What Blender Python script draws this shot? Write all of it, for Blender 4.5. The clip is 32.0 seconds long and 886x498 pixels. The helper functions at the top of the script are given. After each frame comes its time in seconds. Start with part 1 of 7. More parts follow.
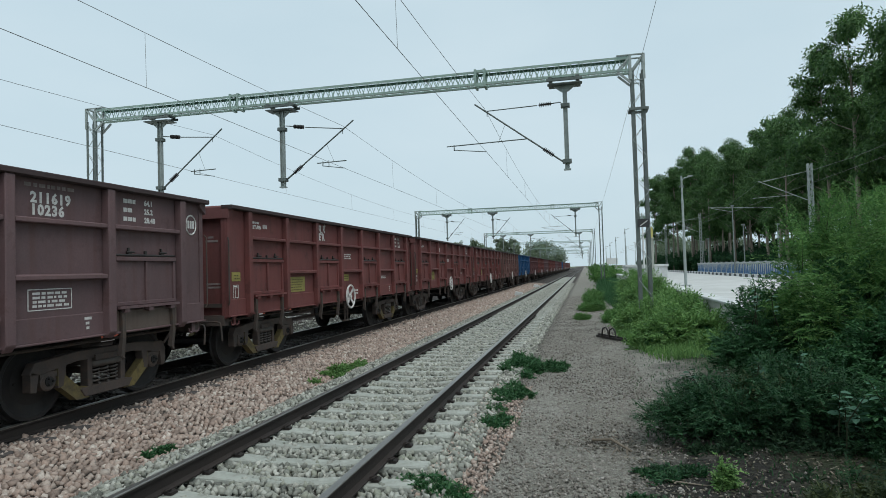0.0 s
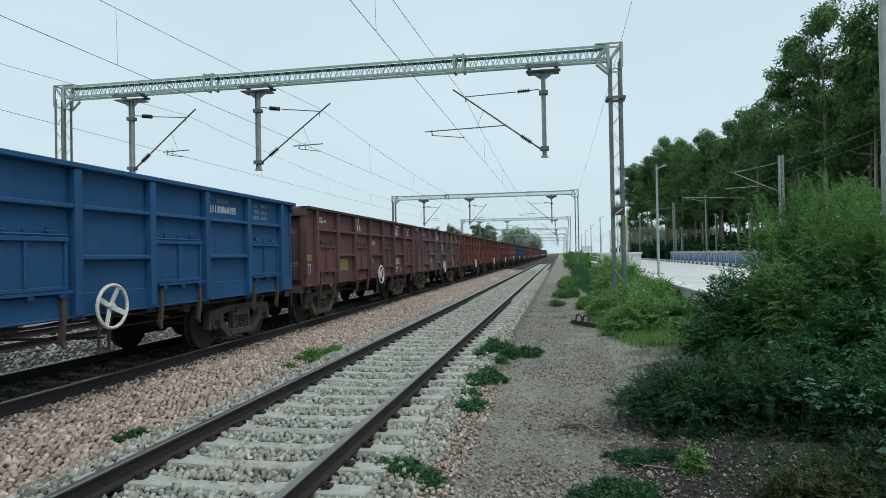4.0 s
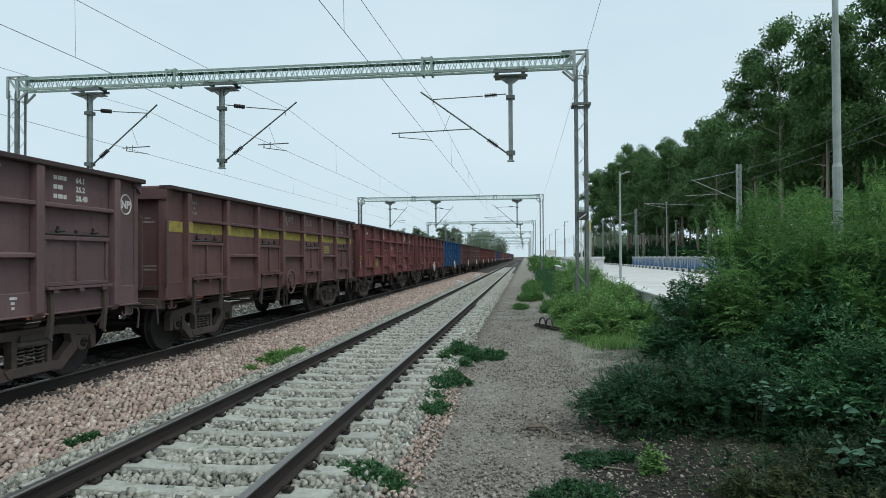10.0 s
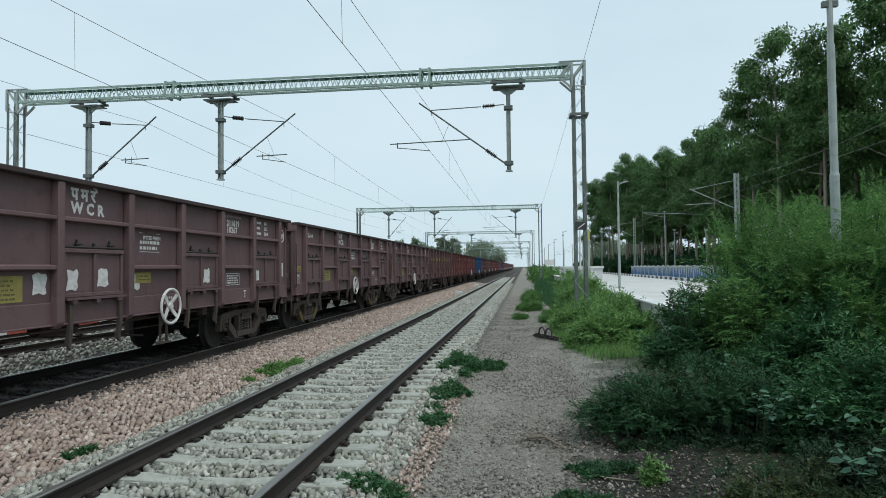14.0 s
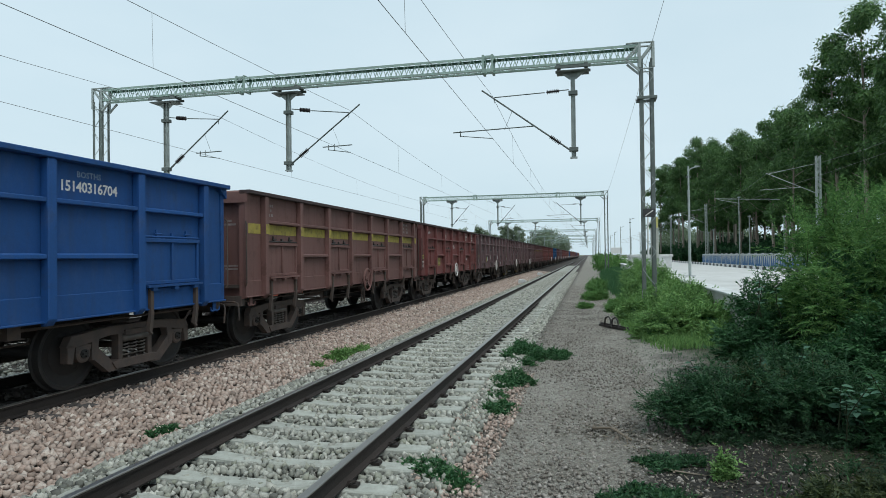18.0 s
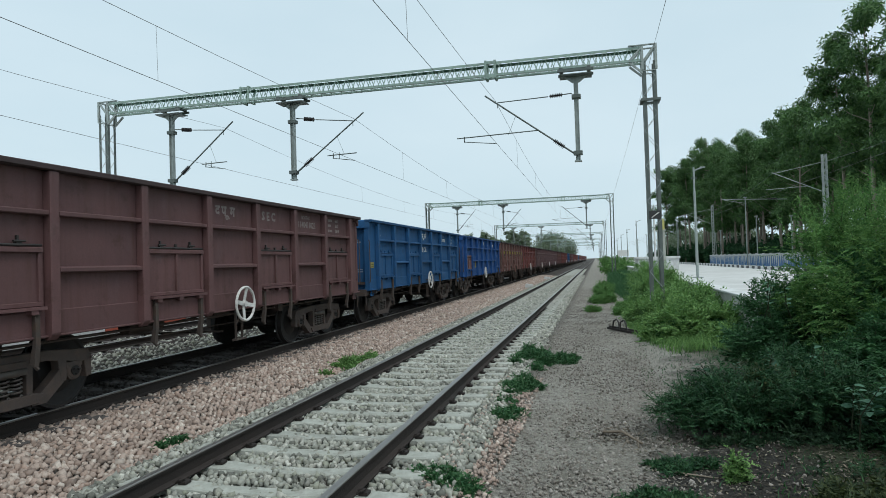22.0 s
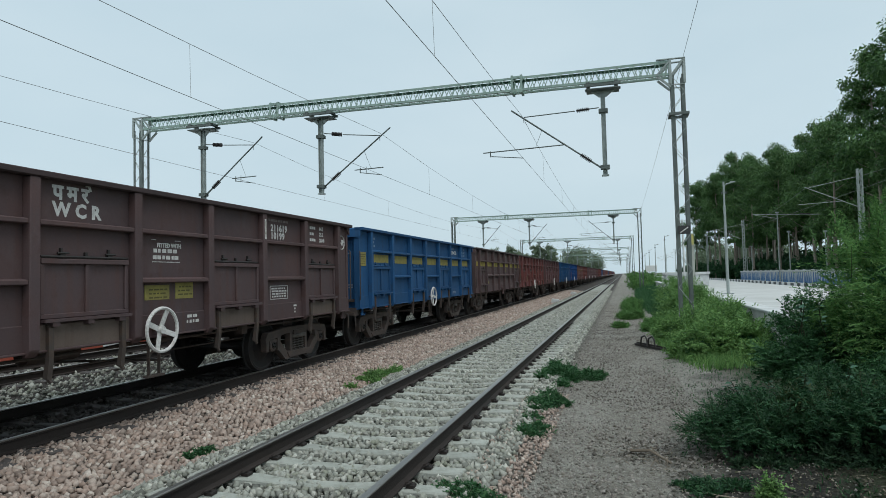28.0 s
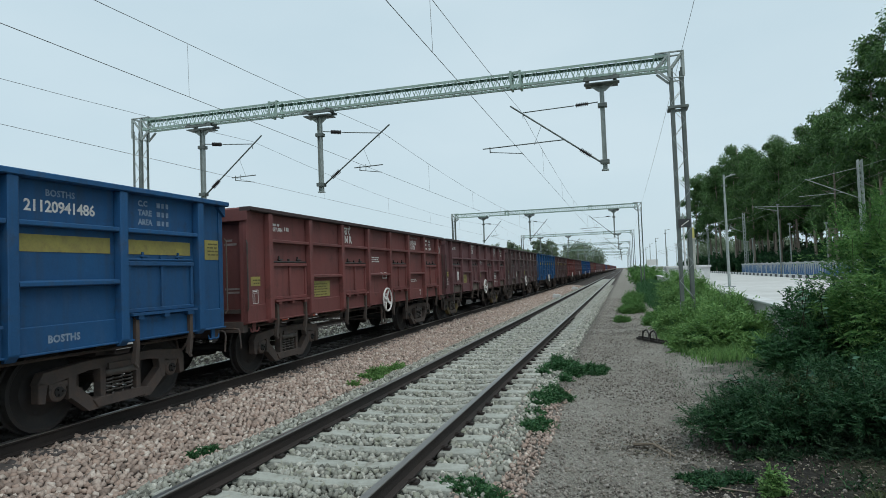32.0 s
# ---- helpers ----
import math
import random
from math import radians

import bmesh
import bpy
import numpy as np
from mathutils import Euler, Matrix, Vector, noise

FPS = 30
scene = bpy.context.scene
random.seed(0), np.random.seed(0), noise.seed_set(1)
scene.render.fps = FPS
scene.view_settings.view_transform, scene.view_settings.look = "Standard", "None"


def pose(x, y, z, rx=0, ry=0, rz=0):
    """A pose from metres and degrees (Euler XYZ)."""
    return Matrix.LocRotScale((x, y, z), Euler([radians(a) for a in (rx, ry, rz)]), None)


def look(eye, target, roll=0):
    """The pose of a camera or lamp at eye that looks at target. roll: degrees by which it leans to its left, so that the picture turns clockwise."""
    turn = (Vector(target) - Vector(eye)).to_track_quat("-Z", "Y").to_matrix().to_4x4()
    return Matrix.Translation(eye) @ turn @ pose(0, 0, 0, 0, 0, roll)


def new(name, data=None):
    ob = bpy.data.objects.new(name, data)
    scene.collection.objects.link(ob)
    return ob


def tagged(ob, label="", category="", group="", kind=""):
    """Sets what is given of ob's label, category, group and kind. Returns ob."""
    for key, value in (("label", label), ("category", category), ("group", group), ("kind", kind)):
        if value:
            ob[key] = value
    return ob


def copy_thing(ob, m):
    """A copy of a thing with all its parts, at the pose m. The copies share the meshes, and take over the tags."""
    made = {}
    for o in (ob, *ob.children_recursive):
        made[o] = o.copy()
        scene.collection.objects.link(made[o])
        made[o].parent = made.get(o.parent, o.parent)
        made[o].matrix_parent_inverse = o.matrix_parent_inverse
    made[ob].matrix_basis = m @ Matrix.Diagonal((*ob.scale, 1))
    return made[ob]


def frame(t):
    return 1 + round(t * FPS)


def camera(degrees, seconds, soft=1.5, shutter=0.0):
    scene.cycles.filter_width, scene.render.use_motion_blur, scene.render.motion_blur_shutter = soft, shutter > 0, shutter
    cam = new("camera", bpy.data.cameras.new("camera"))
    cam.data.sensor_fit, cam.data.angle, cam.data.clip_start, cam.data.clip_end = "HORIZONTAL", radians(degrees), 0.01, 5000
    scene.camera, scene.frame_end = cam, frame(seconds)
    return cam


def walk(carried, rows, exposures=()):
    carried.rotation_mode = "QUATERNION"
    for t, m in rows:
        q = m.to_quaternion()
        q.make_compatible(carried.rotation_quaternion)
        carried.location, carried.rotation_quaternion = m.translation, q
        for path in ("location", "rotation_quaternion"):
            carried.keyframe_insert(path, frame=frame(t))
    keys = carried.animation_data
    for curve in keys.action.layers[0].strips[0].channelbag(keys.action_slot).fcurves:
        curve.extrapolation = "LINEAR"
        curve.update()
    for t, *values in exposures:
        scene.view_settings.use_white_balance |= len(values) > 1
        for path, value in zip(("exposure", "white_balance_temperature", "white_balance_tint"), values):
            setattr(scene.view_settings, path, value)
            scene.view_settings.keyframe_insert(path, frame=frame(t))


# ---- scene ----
cam = camera(70.38, 32.0, 0.45)
PATH = [
    (0.0, 0.0, 0.0, 1.773, 91.926, 1.715, 12.719),
    (0.5, 0.0, 0.0, 1.773, 91.405, 1.086, 12.005),
    (1.0, 0.0, 0.0, 1.773, 91.410, 1.486, 11.371),
    (1.5, 0.0, 0.0, 1.773, 91.412, 1.493, 11.293),
    (2.0, 0.0, 0.0, 1.773, 90.993, 1.435, 11.161),
    (2.5, 0.0, 0.0, 1.773, 90.921, 1.288, 10.925),
    (3.0, 0.0, 0.0, 1.773, 90.681, 1.185, 10.699),
    (3.5, 0.0, 0.0, 1.773, 90.558, 1.119, 10.666),
    (5.5, 0.0, 0.0, 1.773, 90.978, 1.052, 9.621),
    (6.0, 0.0, 0.0, 1.773, 91.218, 1.228, 9.300),
    (6.5, 0.0, 0.0, 1.773, 91.163, 1.260, 9.478),
    (7.0, 0.0, 0.0, 1.773, 91.294, 1.233, 9.666),
    (7.5, 0.0, 0.0, 1.773, 91.093, 1.230, 9.739),
    (8.0, 0.0, 0.0, 1.773, 91.181, 1.130, 10.480),
    (8.5, 0.0, 0.0, 1.773, 90.957, 0.878, 9.489),
    (9.0, 0.0, 0.0, 1.773, 90.860, 0.640, 8.734),
    (9.5, 0.0, 0.0, 1.773, 90.728, 0.356, 7.751),
    (10.0, 0.0, 0.0, 1.773, 90.743, 0.324, 7.421),
    (10.5, 0.0, 0.0, 1.773, 90.992, 0.878, 7.872),
    (11.0, 0.0, 0.0, 1.773, 90.824, 0.522, 7.875),
    (11.5, 0.0, 0.0, 1.773, 90.106, -0.002, 8.142),
    (12.0, 0.0, 0.0, 1.773, 89.924, 0.230, 7.103),
    (12.5, 0.0, 0.0, 1.773, 90.637, 0.434, 7.253),
    (13.0, 0.0, 0.0, 1.773, 90.775, 0.238, 7.051),
    (13.5, 0.0, 0.0, 1.773, 90.877, 0.388, 7.208),
    (14.0, 0.0, 0.0, 1.773, 91.677, 0.608, 7.318),
    (14.5, 0.0, 0.0, 1.773, 91.817, 0.882, 7.198),
    (16.5, 0.0, 0.0, 1.773, 90.335, 1.184, 9.416),
    (17.0, 0.0, 0.0, 1.773, 89.793, 1.098, 11.816),
    (17.5, 0.0, 0.0, 1.773, 90.104, 1.579, 13.213),
    (18.0, 0.0, 0.0, 1.773, 90.682, 0.670, 13.085),
    (18.5, 0.0, 0.0, 1.773, 91.130, 0.831, 12.468),
    (19.0, 0.0, 0.0, 1.773, 89.955, 0.707, 13.502),
    (19.5, 0.0, 0.0, 1.773, 89.906, 0.552, 13.594),
    (20.0, 0.0, 0.0, 1.773, 90.626, 1.073, 13.634),
    (20.5, 0.0, 0.0, 1.773, 91.132, 1.241, 13.236),
    (21.0, 0.0, 0.0, 1.773, 91.269, 1.352, 12.853),
    (21.5, 0.0, 0.0, 1.773, 91.188, 1.037, 12.534),
    (22.0, 0.0, 0.0, 1.773, 91.240, 1.741, 13.663),
    (22.5, 0.0, 0.0, 1.773, 91.089, 1.099, 14.670),
    (23.0, 0.0, 0.0, 1.773, 91.418, 1.203, 14.532),
    (23.5, 0.0, 0.0, 1.773, 92.119, 1.012, 14.529),
    (24.0, 0.0, 0.0, 1.773, 92.426, 1.052, 14.271),
    (24.5, 0.0, 0.0, 1.773, 92.501, 1.192, 14.930),
    (25.0, 0.0, 0.0, 1.773, 92.900, 1.033, 16.687),
    (25.5, 0.0, 0.0, 1.773, 93.247, 1.453, 16.243),
    (27.5, 0.0, 0.0, 1.773, 93.513, 1.447, 15.099),
    (28.0, 0.0, 0.0, 1.773, 92.593, 1.352, 15.988),
    (28.5, 0.0, 0.0, 1.773, 92.296, 1.463, 16.046),
    (29.0, 0.0, 0.0, 1.773, 92.864, 1.508, 16.243),
    (29.5, 0.0, 0.0, 1.773, 92.497, 1.302, 16.046),
    (30.0, 0.0, 0.0, 1.773, 92.554, 1.401, 15.503),
    (30.5, 0.0, 0.0, 1.773, 92.155, 1.781, 15.034),
    (31.0, 0.0, 0.0, 1.773, 91.961, 1.760, 15.904),
    (31.5, 0.0, 0.0, 1.773, 92.063, 2.205, 15.786),
    (32.0, 0.0, 0.0, 1.773, 92.286, 2.091, 16.086),
]
EXPOSURES = [(0.0, -0.06), (2.0, 0.02), (6.0, 0.06), (18.0, 0.08), (22.0, 0.05), (25.0, -0.02), (28.0, -0.08), (32.0, -0.05)]
walk(cam, [(t, pose(*p)) for t, *p in PATH], [(t, ev, 6400, 8.0) for t, ev in EXPOSURES])

# ---- world, sun, exposure ----
world = bpy.data.worlds.new("overcast_sky")
scene.world = world
world.use_nodes = True
wn, wl = world.node_tree.nodes, world.node_tree.links
wn.clear()
w_out = wn.new("ShaderNodeOutputWorld")
w_bg = wn.new("ShaderNodeBackground")
w_sky = wn.new("ShaderNodeTexSky")
w_sky.sky_type = "NISHITA"
w_sky.sun_disc = False
SUN_EL, SUN_AZ = radians(52), radians(250)
w_sky.sun_elevation, w_sky.sun_rotation = SUN_EL, SUN_AZ
w_sky.air_density, w_sky.dust_density = 1.0, 3.0
w_scale = wn.new("ShaderNodeVectorMath")
w_scale.operation = "SCALE"
w_scale.inputs["Scale"].default_value = 0.10
w_coord = wn.new("ShaderNodeTexCoord")
w_map = wn.new("ShaderNodeMapping")
w_map.inputs["Scale"].default_value = (1.0, 1.0, 2.6)
w_noise = wn.new("ShaderNodeTexNoise")
w_noise.inputs["Scale"].default_value = 1.6
w_noise.inputs["Detail"].default_value = 5.0
w_ramp = wn.new("ShaderNodeValToRGB")
w_ramp.color_ramp.elements[0].position, w_ramp.color_ramp.elements[0].color = 0.3, (0.56, 0.71, 0.79, 1)
w_ramp.color_ramp.elements[1].position, w_ramp.color_ramp.elements[1].color = 0.7, (0.66, 0.79, 0.855, 1)
w_mix = wn.new("ShaderNodeMixRGB")
w_mix.inputs["Fac"].default_value = 0.88
wl.new(w_coord.outputs["Generated"], w_map.inputs["Vector"])
wl.new(w_map.outputs["Vector"], w_noise.inputs["Vector"])
wl.new(w_noise.outputs["Fac"], w_ramp.inputs["Fac"])
wl.new(w_sky.outputs["Color"], w_scale.inputs[0])
wl.new(w_scale.outputs["Vector"], w_mix.inputs["Color1"])
wl.new(w_ramp.outputs["Color"], w_mix.inputs["Color2"])
wl.new(w_mix.outputs["Color"], w_bg.inputs["Color"])
w_bg.inputs["Strength"].default_value = 1.05
wl.new(w_bg.outputs["Background"], w_out.inputs["Surface"])

sun = new("sun", bpy.data.lights.new("sun", "SUN"))
sun.data.energy, sun.data.angle, sun.data.color = 1.6, radians(35), (1.0, 0.985, 0.955)
sun.matrix_world = look((34, -22, 80), (0, 10, 0))
scene.view_settings.exposure = 0.0


# ---- mesh helpers ----
class Geo:
    """Collects vertices and faces of one mesh."""

    def __init__(self):
        self.v, self.f = [], []

    def add(self, verts, faces):
        n = len(self.v)
        self.v += [tuple(p) for p in verts]
        self.f += [tuple(i + n for i in face) for face in faces]
        return self

    def box(self, x0, x1, y0, y1, z0, z1, m=None):
        vs = [Vector((x, y, z)) for z in (z0, z1) for y in (y0, y1) for x in (x0, x1)]
        if m is not None:
            vs = [m @ p for p in vs]
        return self.add(vs, [(0, 2, 3, 1), (4, 5, 7, 6), (0, 1, 5, 4), (2, 6, 7, 3), (0, 4, 6, 2), (1, 3, 7, 5)])

    def bar(self, p, q, w, d, up=(0, 0, 1)):
        """A rectangular bar from p to q, w wide and d deep."""
        p, q = Vector(p), Vector(q)
        a = (q - p).normalized()
        s = a.cross(Vector(up))
        s = s.normalized() if s.length > 1e-5 else Vector((1, 0, 0))
        u = s.cross(a).normalized()
        vs = [e + s * i * w / 2 + u * j * d / 2 for e in (p, q) for j in (-1, 1) for i in (-1, 1)]
        return self.add(vs, [(0, 2, 3, 1), (4, 5, 7, 6), (0, 1, 5, 4), (2, 6, 7, 3), (0, 4, 6, 2), (1, 3, 7, 5)])

    def tube(self, pts, r, n=8, r2=None, cap=True):
        """A round tube along a line of points; r to r2."""
        pts = [Vector(p) for p in pts]
        r2 = r if r2 is None else r2
        vs, fs, side = [], [], None
        for i, p in enumerate(pts):
            a = (pts[min(i + 1, len(pts) - 1)] - pts[max(i - 1, 0)]).normalized()
            if side is None:
                side = a.cross(Vector((0, 0, 1)))
                if side.length < 1e-3:
                    side = Vector((1, 0, 0))
            side = (side - a * side.dot(a)).normalized()
            u = a.cross(side)
            rr = r + (r2 - r) * i / max(1, len(pts) - 1)
            vs += [p + (side * math.cos(2 * math.pi * k / n) + u * math.sin(2 * math.pi * k / n)) * rr for k in range(n)]
        for i in range(len(pts) - 1):
            fs += [(i * n + k, i * n + (k + 1) % n, (i + 1) * n + (k + 1) % n, (i + 1) * n + k) for k in range(n)]
        if cap:
            fs += [tuple(range(n - 1, -1, -1)), tuple(range((len(pts) - 1) * n, len(pts) * n))]
        return self.add(vs, fs)

    def prism(self, prof, y0, y1, axis="y"):
        """A closed outline in (x, z) drawn out along y, or in (y, z) along x, or in (x, y) along z."""
        n = len(prof)
        put = {"y": lambda a, b, c: (a, c, b), "x": lambda a, b, c: (c, a, b), "z": lambda a, b, c: (a, b, c)}[axis]
        vs = [put(a, b, c) for c in (y0, y1) for a, b in prof]
        fs = [tuple(range(n)), tuple(range(2 * n - 1, n - 1, -1))]
        fs += [(i, n + i, n + (i + 1) % n, (i + 1) % n) for i in range(n)]
        return self.add(vs, fs)

    def lathe(self, prof, n=24, centre=(0, 0, 0)):
        """An outline of (radius, x) turned about the x axis."""
        cx, cy, cz = centre
        vs = [(cx + x, cy + r * math.cos(2 * math.pi * k / n), cz + r * math.sin(2 * math.pi * k / n)) for r, x in prof for k in range(n)]
        fs = [(i * n + k, i * n + (k + 1) % n, (i + 1) * n + (k + 1) % n, (i + 1) * n + k) for i in range(len(prof) - 1) for k in range(n)]
        return self.add(vs, fs)

    def mesh(self, name, mat, bevel=0.0, smooth=False):
        me = bpy.data.meshes.new(name)
        me.from_pydata(self.v, [], self.f)
        bm = bmesh.new()
        bm.from_mesh(me)
        bmesh.ops.recalc_face_normals(bm, faces=bm.faces)
        if bevel:
            edges = [e for e in bm.edges if len(e.link_faces) == 2 and e.calc_face_angle(0) > 0.6]
            bmesh.ops.bevel(bm, geom=edges, offset=bevel, segments=1, affect="EDGES")
        if smooth:
            for face in bm.faces:
                face.smooth = True
        bm.to_mesh(me)
        bm.free()
        me.materials.append(mat)
        return me


def part(name, me, parent, label="", m=None):
    """Links a mesh as one object under a thing or a part."""
    ob = new(name, me)
    ob.parent = parent
    if m is not None:
        ob.matrix_basis = m
    if label:
        tagged(ob, label)
    return ob


def empty(name, m=None):
    ob = new(name)
    ob.empty_display_size = 0.2
    if m is not None:
        ob.matrix_basis = m
    return ob


def raw_mesh(name, co, faces, mat, per=3):
    """A mesh from numpy arrays; all faces have the same number of corners."""
    me = bpy.data.meshes.new(name)
    co, faces = np.asarray(co, np.float32), np.asarray(faces, np.int32)
    me.vertices.add(len(co))
    me.vertices.foreach_set("co", co.ravel())
    me.loops.add(faces.size)
    me.loops.foreach_set("vertex_index", faces.ravel())
    me.polygons.add(len(faces))
    me.polygons.foreach_set("loop_start", np.arange(0, faces.size, per, dtype=np.int32))
    me.update(calc_edges=True)
    me.validate()
    me.materials.append(mat)
    return me


# ---- materials ----
def nodes_of(name):
    mat = bpy.data.materials.new(name)
    mat.use_nodes = True
    nt = mat.node_tree
    return mat, nt, nt.nodes["Principled BSDF"]


def noise_fac(nt, scale, detail=4.0, lo=0.35, hi=0.65, space="Object", stretch=None, rough=0.6):
    tc = nt.nodes.new("ShaderNodeTexCoord")
    out = tc.outputs[space]
    if stretch:
        mp = nt.nodes.new("ShaderNodeMapping")
        mp.inputs["Scale"].default_value = stretch
        nt.links.new(out, mp.inputs["Vector"])
        out = mp.outputs["Vector"]
    no = nt.nodes.new("ShaderNodeTexNoise")
    no.inputs["Scale"].default_value, no.inputs["Detail"].default_value = scale, detail
    no.inputs["Roughness"].default_value = rough
    nt.links.new(out, no.inputs["Vector"])
    mr = nt.nodes.new("ShaderNodeMapRange")
    mr.inputs["From Min"].default_value, mr.inputs["From Max"].default_value = lo, hi
    nt.links.new(no.outputs["Fac"], mr.inputs["Value"])
    return mr.outputs["Result"]


def blend(nt, fac, a, b):
    mx = nt.nodes.new("ShaderNodeMixRGB")
    for sock, val in (("Fac", fac), ("Color1", a), ("Color2", b)):
        if isinstance(val, (tuple, float, int)):
            mx.inputs[sock].default_value = (*val, 1) if isinstance(val, tuple) else val
        else:
            nt.links.new(val, mx.inputs[sock])
    return mx.outputs["Color"]


def times(nt, a, b):
    mu = nt.nodes.new("ShaderNodeMath")
    mu.operation = "MULTIPLY"
    for i, val in enumerate((a, b)):
        if isinstance(val, (float, int)):
            mu.inputs[i].default_value = val
        else:
            nt.links.new(val, mu.inputs[i])
    return mu.outputs[0]


def bump(nt, bsdf, height, strength, distance=0.01):
    bp = nt.nodes.new("ShaderNodeBump")
    bp.inputs["Strength"].default_value, bp.inputs["Distance"].default_value = strength, distance
    nt.links.new(height, bp.inputs["Height"])
    nt.links.new(bp.outputs["Normal"], bsdf.inputs["Normal"])


def surface(name, base, second, dirt=None, scale=2.0, fine=30.0, rough=0.8, metal=0.0, relief=0.3, dirt_amount=0.5, stretch=None, space="Object", vary=0.0):
    """A worn surface: two tones at a large scale, dirt in patches, grain and a fine relief."""
    mat, nt, b = nodes_of(name)
    col = blend(nt, noise_fac(nt, scale, 5.0, stretch=stretch, space=space), base, second)
    grain = noise_fac(nt, fine, 3.0, 0.2, 0.8, space=space)
    if dirt:
        patch = noise_fac(nt, scale * 2.7, 6.0, 0.48, 0.75, stretch=stretch, space=space)
        col = blend(nt, times(nt, patch, dirt_amount), col, dirt)
    col = blend(nt, times(nt, grain, 0.25), col, tuple(c * 0.55 for c in base))
    if vary:
        oi = nt.nodes.new("ShaderNodeObjectInfo")
        hs = nt.nodes.new("ShaderNodeHueSaturation")
        mr = nt.nodes.new("ShaderNodeMapRange")
        mr.inputs["To Min"].default_value, mr.inputs["To Max"].default_value = 1 - vary, 1 + vary
        nt.links.new(oi.outputs["Random"], mr.inputs["Value"])
        nt.links.new(mr.outputs["Result"], hs.inputs["Value"])
        nt.links.new(col, hs.inputs["Color"])
        col = hs.outputs["Color"]
    nt.links.new(col, b.inputs["Base Color"])
    b.inputs["Roughness"].default_value, b.inputs["Metallic"].default_value = rough, metal
    if relief:
        bump(nt, b, grain, relief, 0.006)
    return mat


def island_tones(name, tones, rough=0.9, clear=0.0, vary=0.25, translucent=0.0, fine=0.0):
    """Many small pieces in one mesh, each with a tone of its own."""
    mat, nt, b = nodes_of(name)
    gm = nt.nodes.new("ShaderNodeNewGeometry")
    rp = nt.nodes.new("ShaderNodeValToRGB")
    el = rp.color_ramp.elements
    for i, tone in enumerate(tones):
        e = el[i] if i < 2 else el.new(1.0)
        e.position, e.color = i / (len(tones) - 1), (*tone, 1)
    nt.links.new(gm.outputs["Random Per Island"], rp.inputs["Fac"])
    col = rp.outputs["Color"]
    patch = noise_fac(nt, 1.3, 4.0)
    col = blend(nt, times(nt, patch, vary), col, tuple(sum(t[i] for t in tones) / len(tones) * 0.5 for i in range(3)))
    if fine:
        col = blend(nt, times(nt, noise_fac(nt, fine, 3.0), 0.35), col, tuple(c * 0.5 for c in tones[0]))
    nt.links.new(col, b.inputs["Base Color"])
    b.inputs["Roughness"].default_value = rough
    if translucent:
        tr = nt.nodes.new("ShaderNodeBsdfTranslucent")
        mx = nt.nodes.new("ShaderNodeMixShader")
        mx.inputs["Fac"].default_value = translucent
        nt.links.new(col, tr.inputs["Color"])
        nt.links.new(b.outputs["BSDF"], mx.inputs[1])
        nt.links.new(tr.outputs["BSDF"], mx.inputs[2])
        nt.links.new(mx.outputs["Shader"], nt.nodes["Material Output"].inputs["Surface"])
    return mat


def wagon_paint(name, base, second, rust, amount, rough=0.72):
    """Old wagon paint: faded tone, rust blotches, streaks that run down, dust."""
    mat, nt, b = nodes_of(name)
    col = blend(nt, noise_fac(nt, 0.9, 6.0, space="Object"), base, second)
    streak = noise_fac(nt, 1.0, 6.0, 0.5, 0.72, stretch=(7.0, 7.0, 0.5))
    col = blend(nt, times(nt, streak, amount), col, rust)
    blotch = noise_fac(nt, 3.7, 8.0, 0.56, 0.68, rough=0.7)
    col = blend(nt, times(nt, blotch, amount * 0.9), col, tuple(c * 0.6 for c in rust))
    pale = noise_fac(nt, 2.3, 6.0, 0.55, 0.8, stretch=(1.5, 1.5, 0.7))
    col = blend(nt, times(nt, pale, 0.45), col, tuple(0.80 * c + 0.060 for c in base))
    grain = noise_fac(nt, 45.0, 3.0, 0.3, 0.7)
    col = blend(nt, times(nt, grain, 0.22), col, tuple(c * 0.45 for c in base))
    oi = nt.nodes.new("ShaderNodeObjectInfo")
    mr = nt.nodes.new("ShaderNodeMapRange")
    mr.inputs["To Min"].default_value, mr.inputs["To Max"].default_value = 0.9, 1.1
    hs = nt.nodes.new("ShaderNodeHueSaturation")
    nt.links.new(oi.outputs["Random"], mr.inputs["Value"])
    nt.links.new(mr.outputs["Result"], hs.inputs["Value"])
    nt.links.new(col, hs.inputs["Color"])
    nt.links.new(hs.outputs["Color"], b.inputs["Base Color"])
    b.inputs["Roughness"].default_value = rough
    dent = noise_fac(nt, 2.2, 3.0, 0.2, 0.8)
    bump(nt, b, dent, 0.5, 0.012)
    return mat


